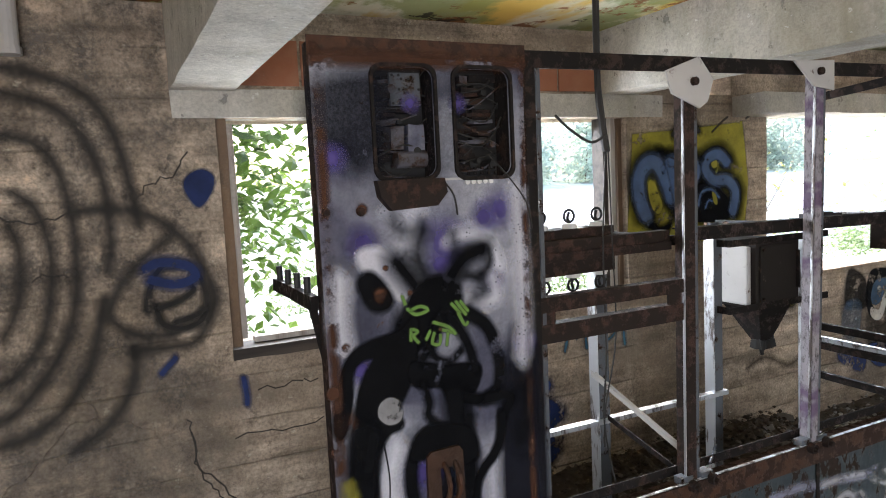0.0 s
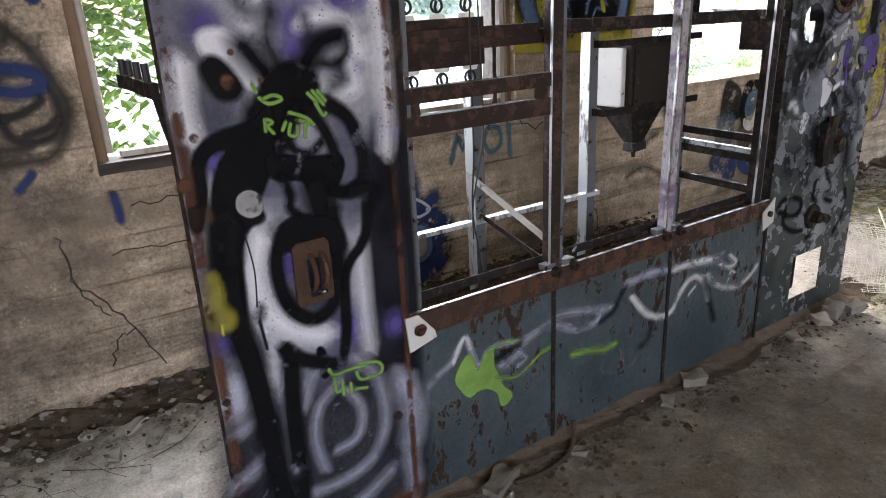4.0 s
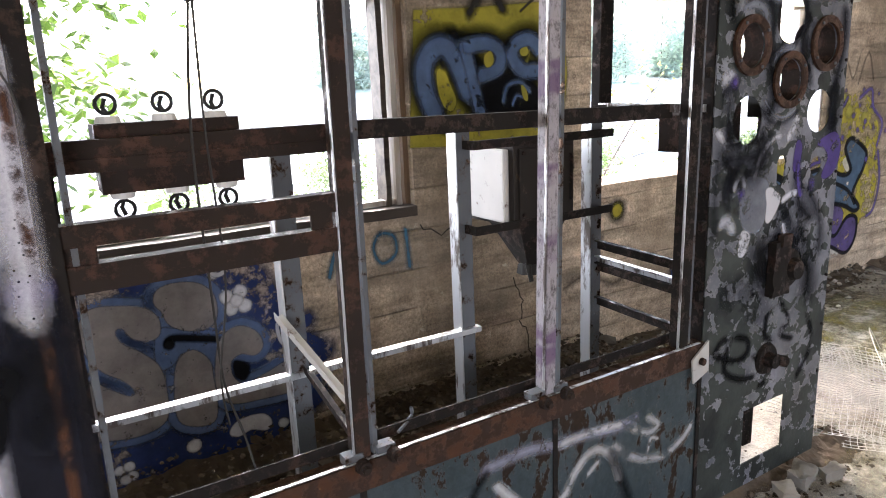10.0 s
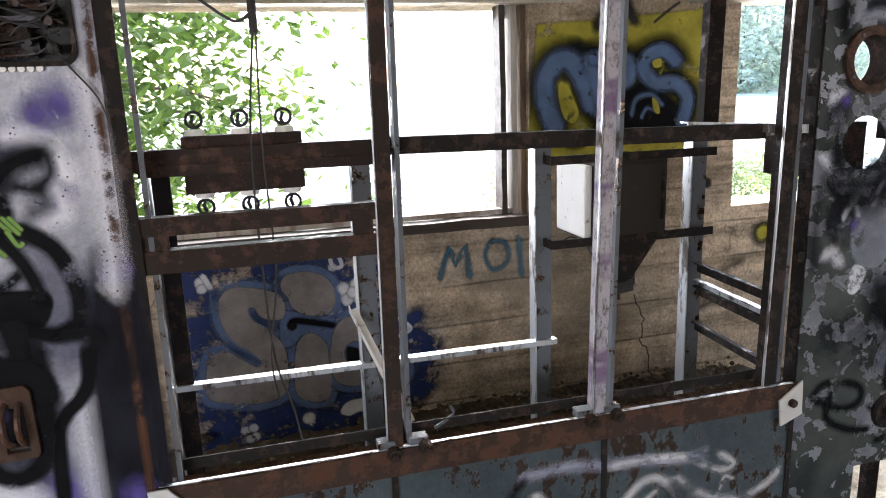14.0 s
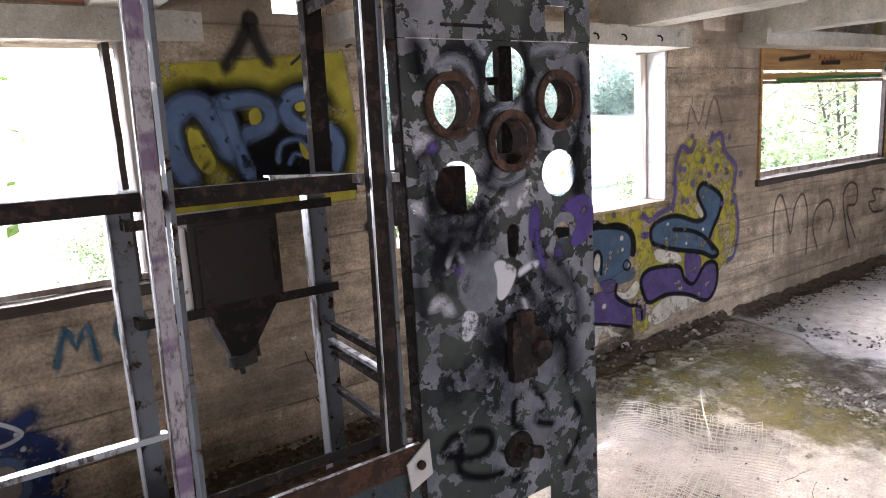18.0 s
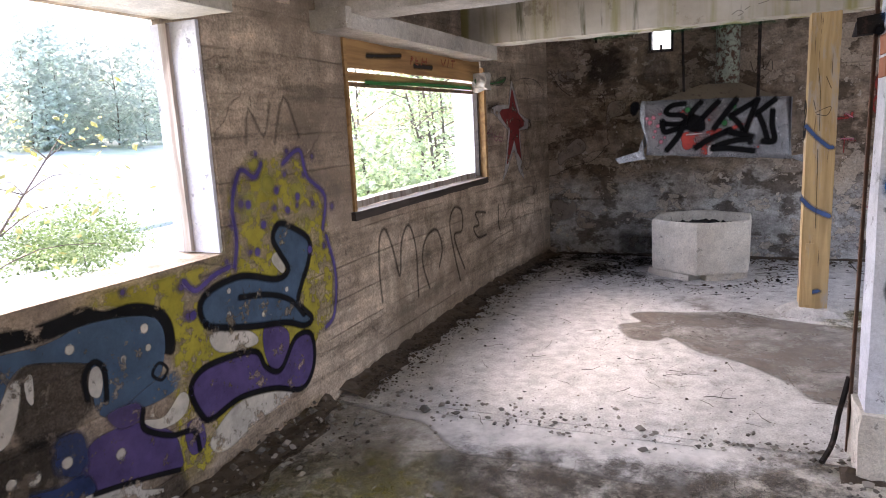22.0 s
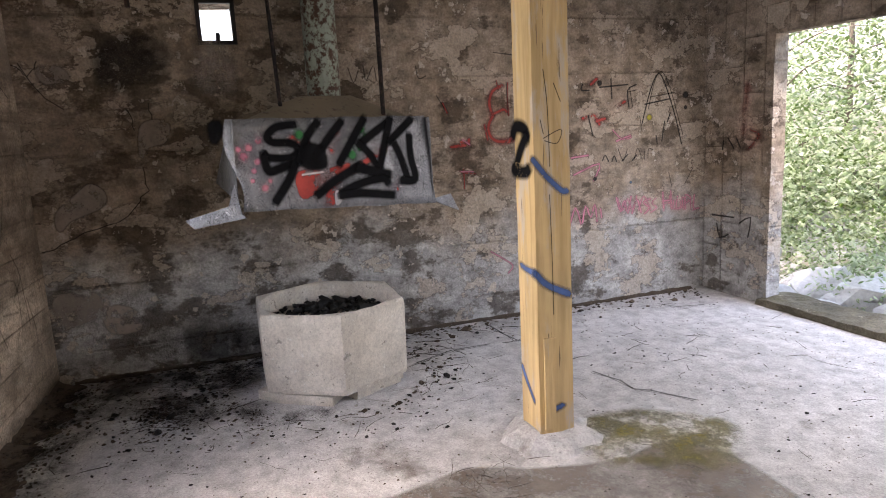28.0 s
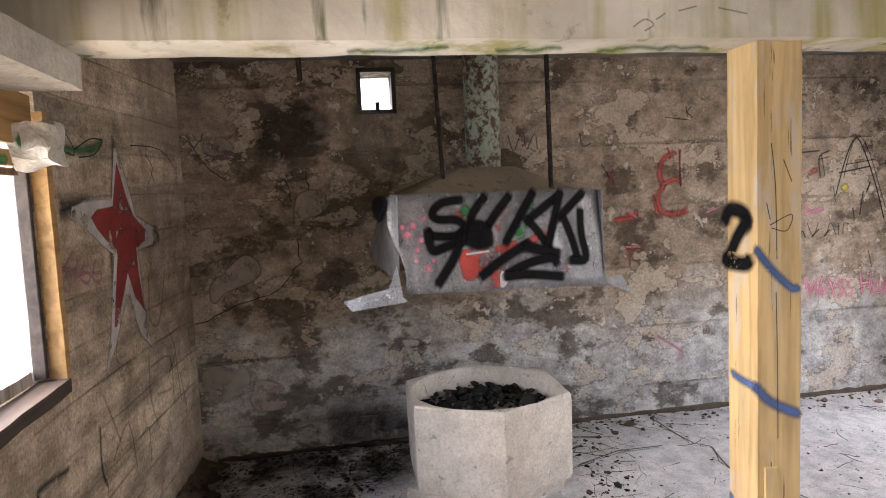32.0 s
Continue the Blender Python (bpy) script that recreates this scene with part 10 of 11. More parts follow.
_c.dot(0.103, 1.047, 0.020, 1.2)
_c.dot(0.077, 1.621, 0.023, 1.2)
_c.dot(0.003, 0.864, 0.021, 1.2)
_c.dot(0.142, 1.304, 0.018, 1.2)
_c.done()
_c = Coat(LIMEFACE, paint("grey_wall", (0.25, 0.24, 0.27), 0.20), "graffiti", "")
_c.fill([(-0.064, 1.562), (0.028, 1.508), (0.064, 1.431), (0.037, 1.342), (-0.078, 1.319)], 0.016, strength=0.85)
_c.done()
_c = Coat(LIMEFACE, paint("blue_spot", (0.04, 0.12, 0.3), 0.20), "graffiti", "")
_c.dot(-0.003, 1.422, 0.055, 0.6)
_c.done()
_c = Coat(LIMEFACE, paint("rustpaint_wall", (0.26, 0.075, 0.05), 0.25), "graffiti", "")
_c.dot(0.136, 0.957, 0.084, 0.35)
_c.dot(-0.066, 1.287, 0.041, 0.5)
_c.dot(-0.053, 1.503, 0.037, 0.5)
_c.done()
_c = Coat(LIMEFACE, paint("plum_wall", (0.07, 0.045, 0.07), 0.10), "graffiti", "")
_c.dot(-0.000, 1.045, 0.058, 0.3)
_c.done()
_c = Coat(LIMEFACE, paint("black_wall", (0.006, 0.006, 0.007)), "graffiti", "")
_c.fill([(0.067, 1.272), (0.025, 1.280), (-0.021, 1.240), (-0.085, 1.200), (-0.090, 1.118), (-0.005, 1.112), (0.034, 1.184)], 0.011)
_c.stroke([(0.250, 1.438), (0.216, 1.403), (0.164, 1.435)], 0.035, 0.3, per=3)
_c.stroke([(0.248, 1.285), (0.132, 1.280)], 0.027, 0.35)
_c.stroke([(0.202, 1.275), (0.210, 1.193)], 0.031, 0.3)
_c.stroke([(0.249, 1.104), (0.131, 1.108)], 0.025, 0.4)
_c.stroke([(0.175, 1.097), (0.205, 1.029), (0.205, 0.927)], 0.041, 0.35)
_c.dot(0.238, 1.781, 0.024, 0.4)
_c.dot(0.214, 1.703, 0.024, 0.4)
_c.stroke([(0.153, 1.674), (0.099, 1.707), (0.051, 1.718)], 0.063, 0.5)
_c.dot(0.312, 1.765, 0.024, 0.5)
_c.stroke([(-0.163, 0.658), (-0.062, 0.615), (-0.025, 0.551), (-0.046, 0.500), (-0.174, 0.490)], 0.044, 0.3)
_c.stroke([(0.023, 0.388), (-0.041, 0.375), (-0.181, 0.372)], 0.035, 0.3)
_c.done()
_c = Coat(LIMEFACE, paint("soot_wall", (0.022, 0.02, 0.018)), "graffiti", "")
_c.stroke([(0.221, 0.853), (0.234, 0.790), (0.216, 0.731), (0.193, 0.719), (0.176, 0.761), (0.180, 0.853)], 0.023, 0.4, strength=0.75)
_c.dot(0.210, 1.648, 0.020, 0.9)
_c.dot(0.206, 1.330, 0.020, 0.6)
_c.dot(0.255, 1.367, 0.011, 0.5)
_c.dot(0.175, 1.367, 0.011, 0.5)
_c.done()
_c = Coat(PLANKFACE, paint("soot_plank", (0.022, 0.02, 0.018)), "graffiti", "dark scrawls on the planks")
_c.stroke([(7.182, 1.938), (7.394, 1.951), (7.643, 1.97)], 0.03, 0.5)
_c.stroke([(7.845, 1.918), (8.152, 1.922)], 0.035, 0.4)
_c.done()
_c = Coat(PLANKFACE, paint("rustpaint_plank", (0.3, 0.09, 0.05)), "graffiti", "")
_c.stroke([(7.808, 1.973), (7.792, 1.928)], 0.012, 0.3, per=2)
_c.stroke([(7.803, 1.972), (7.842, 1.969), (7.797, 1.949)], 0.012, 0.3, per=2)
_c.stroke([(7.885, 1.974), (7.874, 1.932), (7.916, 1.931)], 0.012, 0.3, per=2)
_c.stroke([(7.879, 1.953), (7.911, 1.954)], 0.012, 0.3, per=2)
_c.stroke([(7.992, 1.977), (7.97, 1.931)], 0.012, 0.3, per=2)
_c.stroke([(8.06, 1.979), (8.049, 1.934)], 0.012, 0.3, per=2)
_c.stroke([(7.986, 1.954), (8.054, 1.956)], 0.012, 0.3, per=2)
_c.stroke([(8.33, 1.992), (8.365, 1.948), (8.419, 1.996)], 0.012, 0.3, per=2)
_c.stroke([(8.476, 1.996), (8.455, 1.945)], 0.012, 0.3, per=2)
_c.stroke([(8.534, 1.996), (8.61, 1.998)], 0.012, 0.3, per=2)
_c.stroke([(8.572, 1.997), (8.552, 1.947)], 0.012, 0.3, per=2)
_c.done()
_c = Coat(PLANKFACE, paint("green_plank", (0.03, 0.18, 0.05)), "graffiti", "")
_c.stroke([(7.145, 1.78), (7.471, 1.783), (7.946, 1.795), (8.945, 1.8)], 0.03, 0.6)
_c.done()
_c = Coat(BEAMFACE, paint("green_beam", (0.03, 0.18, 0.05)), "graffiti", "green paint smear along the beam")
_c.stroke([(1.772, 2.086), (1.743, 2.09), (1.724, 2.085), (1.701, 2.087), (1.678, 2.088), (1.655, 2.087), (1.626, 2.085), (1.599, 2.089), (1.57, 2.091), (1.545, 2.089), (1.522, 2.095), (1.489, 2.097), (1.463, 2.099)], 0.014, 0.9, strength=0.6)
_c.stroke([(1.298, 2.086), (1.257, 2.086), (1.222, 2.091), (1.188, 2.085), (1.157, 2.087), (1.125, 2.095), (1.084, 2.093)], 0.014, 0.9, strength=0.6)
_c.stroke([(0.951, 2.08), (0.931, 2.084), (0.904, 2.083), (0.883, 2.089), (0.864, 2.09), (0.844, 2.092), (0.819, 2.095), (0.785, 2.093), (0.732, 2.088), (0.685, 2.095), (0.649, 2.089), (0.597, 2.092), (0.555, 2.089)], 0.014, 0.9, strength=0.6)
_c.done()
_c = Coat(BEAMFACE, paint("soot_beam", (0.022, 0.02, 0.018)), "graffiti", "dark scrawls on the beam")
_c.stroke([(0.824, 2.161), (0.782, 2.185), (0.752, 2.167), (0.783, 2.148)], 0.006, 0.5, strength=0.5)
_c.stroke([(0.741, 2.185), (0.71, 2.204)], 0.006, 0.5, strength=0.5)
_c.stroke([(0.658, 2.213), (0.595, 2.228)], 0.006, 0.5, strength=0.5)
_c.stroke([(0.511, 2.223), (0.404, 2.204)], 0.006, 0.5, strength=0.5)
_c.done()
_c = Coat(CORNERFACE, paint("soot_faint", (0.022, 0.02, 0.018)), "graffiti", "faint grey letters below the star")
_c.stroke([(-0.078, 0.812), (-0.044, 0.63), (-0.024, 0.468)], 0.014, 0.8, strength=0.45, per=3)
_c.stroke([(-0.064, 0.817), (-0.028, 0.79), (-0.079, 0.708)], 0.014, 0.8, strength=0.45, per=3)
_c.stroke([(0.269, 0.567), (0.454, 0.67), (0.512, 0.442)], 0.014, 0.8, strength=0.45, per=3)
_c.stroke([(0.582, 0.547), (0.697, 0.559), (0.694, 0.395)], 0.014, 0.8, strength=0.45, per=3)
_c.stroke([(0.772, 0.891), (0.759, 0.676), (0.838, 0.509)], 0.014, 0.8, strength=0.45, per=3)
_c.stroke([(0.79, 0.832), (1.077, 0.816), (1.093, 0.603)], 0.014, 0.8, strength=0.45, per=3)
_c.stroke([(0.855, 0.674), (1.06, 0.642)], 0.014, 0.8, strength=0.45, per=3)
_c.stroke([(1.173, 0.824), (1.215, 0.535)], 0.014, 0.8, strength=0.45, per=3)
_c.stroke([(1.221, 0.689), (1.297, 0.477)], 0.014, 0.8, strength=0.45, per=3)
_c.stroke([(0.865, 1.278), (0.832, 1.067), (0.961, 1.029), (1.107, 1.277)], 0.014, 0.8, strength=0.45, per=3)
_c.stroke([(-0.098, 0.376), (0.062, 0.426), (0.482, 0.455)], 0.014, 0.8, strength=0.45, per=3)
_c.stroke([(-0.438, 0.781), (-0.372, 0.781), (-0.318, 0.729), (-0.357, 0.652), (-0.433, 0.624), (-0.313, 0.553)], 0.014, 0.8, strength=0.45, per=3)
_c.stroke([(0.224, 0.864), (0.349, 0.633)], 0.014, 0.8, strength=0.45, per=3)
_c.stroke([(1.084, 0.962), (1.173, 0.824), (1.048, 0.735)], 0.014, 0.8, strength=0.45, per=3)
_c.done()
_c = Coat(CORNERFACE, paint("pink_faint", (0.5, 0.2, 0.26)), "graffiti", "pink sprayed number")
_c.stroke([(-0.041, 1.502), (-0.035, 1.385), (-0.01, 1.333)], 0.012, 0.6, strength=0.6, per=3)
_c.stroke([(0.074, 1.474), (-0.054, 1.388)], 0.012, 0.6, strength=0.6, per=3)
_c.stroke([(-0.081, 1.429), (0.074, 1.403)], 0.012, 0.6, strength=0.6, per=3)
_c.stroke([(0.162, 1.425), (0.117, 1.367), (0.182, 1.338), (0.203, 1.374), (0.13, 1.382)], 0.012, 0.6, strength=0.6, per=3)
_c.stroke([(0.266, 1.419), (0.221, 1.355), (0.289, 1.329), (0.309, 1.362), (0.236, 1.37)], 0.012, 0.6, strength=0.6, per=3)
_c.stroke([(0.107, 1.44), (0.06, 1.354)], 0.012, 0.6, strength=0.6, per=3)
_c.done()
_c = Coat(CORNERFACE, paint("soot_wires", (0.022, 0.02, 0.018)), "graffiti", "black hairline tangle")
_c.stroke([(0.094, 1.931), (0.151, 1.883), (0.161, 1.844), (0.099, 1.85)], 0.005, 0.4)
_c.stroke([(0.167, 1.865), (0.318, 1.917), (0.444, 1.922)], 0.005, 0.4)
_c.stroke([(0.202, 1.837), (0.348, 1.856), (0.443, 1.917)], 0.005, 0.4)
_c.stroke([(0.763, 1.919), (1.085, 1.93), (1.281, 1.901), (1.436, 1.821)], 0.005, 0.4)
_c.stroke([(0.956, 1.882), (1.048, 1.82), (0.967, 1.738)], 0.005, 0.4)
_c.stroke([(1.009, 1.819), (1.06, 1.74)], 0.005, 0.4)
_c.done()
_c = Coat(EASTFACE, paint("soot_peel", (0.022, 0.02, 0.018), 0.20), "graffiti", "dark peeled patches and cracks in the plaster")
_c.fill([(2.207, 2.028), (2.088, 2.15), (1.96, 2.178), (1.832, 2.113), (1.848, 1.986), (2.013, 1.912), (2.171, 1.902)], 0.05, strength=0.45)
_c.fill([(1.882, 0.224), (1.569, 0.225), (1.396, 0.132), (1.474, 0.029), (1.822, 0.09)], 0.06, strength=0.5)
_c.stroke([(2.667, 0.891), (2.597, 0.9), (2.559, 0.929), (2.482, 0.958), (2.419, 0.991), (2.338, 1.007), (2.289, 1.023), (2.213, 1.039), (2.157, 1.071), (2.11, 1.121), (2.071, 1.162), (2.069, 1.187), (2.012, 1.224), (2.032, 1.272), (2.028, 1.288), (2.027, 1.339), (2.032, 1.379)], 0.006, 0.4, per=1, strength=0.85)
_c.stroke([(2.677, 2.021), (2.651, 2.009), (2.626, 1.984), (2.621, 1.967), (2.602, 1.951), (2.565, 1.995), (2.56, 1.987), (2.549, 2.025), (2.541, 2.038)], 0.006, 0.4, per=1, strength=0.85)
_c.stroke([(2.088, 1.741), (2.072, 1.717), (2.056, 1.671), (2.064, 1.641), (2.054, 1.609)], 0.006, 0.4, per=1, strength=0.85)
_c.stroke([(1.954, 1.775), (1.957, 1.73), (1.941, 1.701), (1.945, 1.666), (1.94, 1.636)], 0.006, 0.4, per=1, strength=0.85)
_c.done()
_c = Coat(EASTFACE, paint("beige_peel", (0.3, 0.25, 0.21), 0.30), "graffiti", "pale patches of bared plaster")
_c.fill([(2.454, 1.208), (2.353, 1.283), (2.278, 1.229), (2.302, 1.148), (2.482, 1.078), (2.551, 1.017), (2.557, 1.116)], 0.015)
_c.fill([(2.004, 1.639), (1.858, 1.648), (1.883, 1.535), (1.966, 1.507), (2.036, 1.445)], 0.015)
_c.fill([(2.361, 0.489), (2.2, 0.455), (2.177, 0.329), (2.343, 0.329)], 0.02)
_c.fill([(2.545, 1.992), (2.439, 2.004), (2.384, 1.94), (2.508, 1.913)], 0.02, strength=0.7)
_c.fill([(2.641, 0.587), (2.416, 0.599), (2.396, 0.458), (2.594, 0.409)], 0.03, strength=0.6)
_c.fill([(1.609, 2.171), (1.452, 2.071), (1.433, 1.843), (1.629, 1.883)], 0.04, strength=0.5)
_c.done()
_c = Coat(EASTFACE, paint("pink_more", (0.5, 0.2, 0.26), 0.10), "graffiti", "pink and red scrawls")
_c.stroke([(-1.532, 0.874), (-1.581, 0.772), (-1.63, 0.867), (-1.68, 0.757), (-1.719, 0.881)], 0.014, 0.6, per=3, strength=0.8)
_c.stroke([(-1.738, 0.76), (-1.791, 0.876), (-1.861, 0.751)], 0.014, 0.6, per=3, strength=0.8)
_c.stroke([(-1.915, 0.847), (-1.872, 0.81), (-1.92, 0.767), (-1.862, 0.731)], 0.014, 0.6, per=3, strength=0.8)
_c.stroke([(-1.984, 0.842), (-1.999, 0.741)], 0.014, 0.6, per=3, strength=0.8)
_c.stroke([(-2.052, 0.857), (-2.073, 0.743)], 0.014, 0.6, per=3, strength=0.8)
_c.stroke([(-1.987, 0.79), (-2.06, 0.796)], 0.014, 0.6, per=3, strength=0.8)
_c.stroke([(-2.101, 0.814), (-2.091, 0.742), (-2.165, 0.748), (-2.161, 0.817)], 0.014, 0.6, per=3, strength=0.8)
_c.stroke([(-2.199, 0.725), (-2.193, 0.827), (-2.255, 0.803), (-2.206, 0.766)], 0.014, 0.6, per=3, strength=0.8)
_c.stroke([(-2.273, 0.822), (-2.279, 0.719), (-2.332, 0.715)], 0.014, 0.6, per=3, strength=0.8)
_c.stroke([(-2.276, 0.769), (-2.314, 0.774)], 0.014, 0.6, per=3, strength=0.8)
_c.stroke([(-0.37, 0.558), (-0.472, 0.491), (-0.556, 0.425), (-0.514, 0.37)], 0.014, 0.6, per=3, strength=0.8)
_c.stroke([(-1.488, 1.437), (-1.579, 1.357), (-1.666, 1.371)], 0.014, 0.6, per=3, strength=0.8)
_c.stroke([(-0.151, 1.194), (-0.25, 1.188)], 0.014, 0.6, per=3, strength=0.8)
_c.stroke([(-0.173, 1.429), (-0.231, 1.39)], 0.014, 0.6, per=3, strength=0.8)
_c.stroke([(-0.752, 1.399), (-0.854, 1.431)], 0.014, 0.6, per=3, strength=0.8)
_c.done()
_c = Coat(EASTFACE, paint("soot_more", (0.022, 0.02, 0.018)), "graffiti", "dark scratched scribbles")
_c.stroke([(-1.832, 1.593), (-1.888, 1.798), (-1.958, 1.89), (-2.046, 1.755), (-2.128, 1.522), (-2.183, 1.365)], 0.008, 0.5, per=3, strength=0.7)
_c.stroke([(-1.849, 1.687), (-2.093, 1.716)], 0.008, 0.5, per=3, strength=0.7)
_c.stroke([(0.656, 1.967), (0.623, 1.865), (0.585, 1.948)], 0.008, 0.5, per=3, strength=0.7)
_c.stroke([(0.548, 1.981), (0.533, 1.879), (0.475, 1.979), (0.46, 1.876)], 0.008, 0.5, per=3, strength=0.7)
_c.stroke([(0.164, 1.97), (0.147, 1.883), (0.09, 1.899)], 0.008, 0.5, per=3, strength=0.7)
_c.stroke([(-0.603, 2.124), (-0.612, 2.06)], 0.008, 0.5, per=3, strength=0.7)
_c.stroke([(-0.643, 2.123), (-0.612, 2.088), (-0.652, 2.052)], 0.008, 0.5, per=3, strength=0.7)
_c.stroke([(-1.628, 1.732), (-1.714, 1.748)], 0.008, 0.5, per=3, strength=0.7)
_c.stroke([(-1.648, 1.769), (-1.677, 1.618)], 0.008, 0.5, per=3, strength=0.7)
_c.stroke([(-1.538, 1.282), (-1.586, 1.183), (-1.626, 1.277)], 0.008, 0.5, per=3, strength=0.7)
_c.stroke([(-1.696, 1.196), (-1.728, 1.28), (-1.767, 1.192)], 0.008, 0.5, per=3, strength=0.7)
_c.stroke([(-1.79, 1.268), (-1.795, 1.183)], 0.008, 0.5, per=3, strength=0.7)
_c.stroke([(-1.83, 1.188), (-1.835, 1.266), (-1.881, 1.256)], 0.008, 0.5, per=3, strength=0.7)
_c.stroke([(0.017, 1.757), (-0.039, 1.667)], 0.008, 0.5, per=3, strength=0.7)
_c.stroke([(-0.546, 1.843), (-0.556, 1.591)], 0.008, 0.5, per=3, strength=0.7)
_c.stroke([(-0.447, 2.057), (-0.624, 2.035)], 0.008, 0.5, per=3, strength=0.7)
_c.stroke([(-2.293, 1.082), (-2.209, 0.947)], 0.008, 0.5, per=3, strength=0.7)
_c.stroke([(-2.041, 1.058), (-2.071, 0.936)], 0.008, 0.5, per=3, strength=0.7)
_c.stroke([(-1.746, 1.539), (-1.765, 1.424)], 0.008, 0.5, per=3, strength=0.7)
_c.done()
_c = Coat(FLOORFACE, paint("crack_floor", (0.03, 0.026, 0.022)), "floor_crack", "jagged crack with dirt in the floor")
_c.stroke([(9.564, -0.422), (9.459, -0.448), (9.369, -0.481), (9.234, -0.469), (9.169, -0.542), (9.075, -0.596), (8.954, -0.671)], 0.012, 0.9, per=1, strength=0.8)
_c.stroke([(9.552, -0.397), (9.44, -0.448), (9.359, -0.457), (9.218, -0.47), (9.16, -0.519), (9.06, -0.595), (8.946, -0.649)], 0.005, 0.3, per=1)
_c.stroke([(10.755, -0.258), (10.481, -0.265), (10.325, -0.287), (10.255, -0.355), (10.052, -0.299), (9.936, -0.277)], 0.012, 0.9, per=1, strength=0.8)
_c.stroke([(10.732, -0.226), (10.45, -0.266), (10.306, -0.258), (10.227, -0.356), (10.036, -0.272), (9.912, -0.278)], 0.005, 0.3, per=1)
_c.stroke([(10.225, 0.499), (10.347, 0.206), (10.346, -0.08)], 0.012, 0.9, per=1, strength=0.8)
_c.stroke([(10.208, 0.523), (10.319, 0.201), (10.327, -0.052)], 0.005, 0.3, per=1)
_c.stroke([(10.613, -1.703), (10.461, -1.781), (10.411, -1.991)], 0.012, 0.9, per=1, strength=0.8)
_c.stroke([(10.59, -1.661), (10.428, -1.771), (10.39, -1.948)], 0.005, 0.3, per=1)
_c.done()
_c = Coat(FLOORFACE, paint("wet_puddle", (0.15, 0.125, 0.1)), "floor_stain", "damp brown stain with a crisp edge on the pale floor")
_c.fill([(8.274, 1.513), (8.015, 1.403), (7.979, 1.253), (8.075, 1.148), (7.812, 0.943), (7.711, 0.737), (7.574, 0.603), (7.38, 0.45), (7.197, 0.364), (7.19, 0.039), (7.791, -0.29), (8.285, -0.388), (8.605, -0.258), (8.563, 0.084), (8.657, 0.465), (8.779, 0.726), (8.702, 1.084), (8.669, 1.331), (8.581, 1.467), (8.393, 1.373)], 0.02)
_c.done()
_c = Coat(FLOORNEAR, paint("pale_dust", (0.58, 0.565, 0.545)), "floor_stain", "pale dusty skin of the floor along the old wall line")
_c.fill([(6.6, 2.78), (6.48, 2.44), (6.43, 2.2), (6.2, 1.91), (6.22, 1.57), (6.17, 1.25), (6.2, 0.97), (6.44, 0.6), (6.6, 0.5), (6.6, 1.6)], 0.04)
_c.done()
_c = Coat(FLOORFACE, paint("dirt_edge", (0.1, 0.08, 0.06)), "floor_stain", "dirt spreading from the dirty floor over the pale one")
_c.fill([(6.224, 1.957), (6.188, 1.749), (6.221, 1.504), (6.253, 1.273), (6.265, 1.031), (6.205, 0.875), (6.299, 0.769), (6.547, 0.558), (6.404, 0.403), (5.76, 0.382), (5.486, 0.882), (5.61, 1.189), (5.723, 1.435), (5.83, 1.761)], 0.1, strength=0.95)
_c.fill([(6.082, 0.935), (6.267, 0.539), (5.771, 0.428), (5.498, 0.799)], 0.15, strength=0.9)
_c.done()
_c = Coat(FLOORFACE, paint("dirt_foot", (0.1, 0.08, 0.06)), "floor_stain", "dark dirt along the foot of the wall")
_c.stroke([(6.7, 2.74), (8.0, 2.72), (9.4, 2.68), (10.3, 2.55), (10.75, 2.3)], 0.22, 0.9, strength=0.6)
_c.stroke([(10.78, 2.4), (10.7, 1.6), (10.75, 0.6), (10.8, -0.4), (10.8, -1.6)], 0.3, 1.0, strength=0.4)
_c.done()
_c = Coat(FLOORNEAR, paint("dirt_near", (0.1, 0.08, 0.06)), "floor_stain", "dark dirt film on the floor")
_c.fill([(5.3, 2.1), (5.9, 2.0), (6.1, 1.3), (5.95, 0.6), (5.5, 0.5), (5.2, 1.0), (5.3, 1.6)], 0.2, strength=0.8)
_c.stroke([(-1.5, 2.7), (1.5, 2.6), (4.0, 2.65), (5.6, 2.6), (6.5, 2.72)], 0.5, 0.9, strength=0.8)
_c.stroke([(0.6, 1.45), (1.6, 1.42), (2.6, 1.44), (3.7, 1.45)], 0.3, 1.0, strength=0.8)
_c.done()
# Soot and ash patches that also paint in the corner's shade.
_c = Coat(FLOORFACE, paint("dirt_soot_shade", (0.02, 0.018, 0.016)), "floor_stain", "black soot and wet ash on the floor, with corner shade painted in")
_c.fill([(10.35, 1.62), (10.55, 1.95), (10.8, 2.0), (10.8, 1.55), (10.6, 1.5)], 0.12, strength=1.0)
_c.fill([(9.95, 1.85), (10.05, 2.1), (10.3, 2.15), (10.3, 1.9), (10.1, 1.75)], 0.1, strength=0.9)
_c.stroke([(9.5, 2.62), (10.1, 2.55), (10.7, 2.35)], 0.25, 0.9, strength=0.8)
_c.stroke([(9.7, 1.2), (9.75, 1.5), (10.0, 1.62)], 0.1, 0.9, strength=0.9)
_c.done()
# Soft dark film: dirt together with the corner's shadow, put into colour.
_c = Coat(FLOORFACE, paint("dirt_corner_shade", (0.1, 0.08, 0.06)), "floor_stain", "dark dirt film with the corner's shade painted in")
_c.fill([(9.6, 1.9), (10.0, 2.3), (10.6, 2.2), (10.7, 1.6), (10.3, 1.7), (9.9, 1.65)], 0.4, strength=0.3)
_c.done()
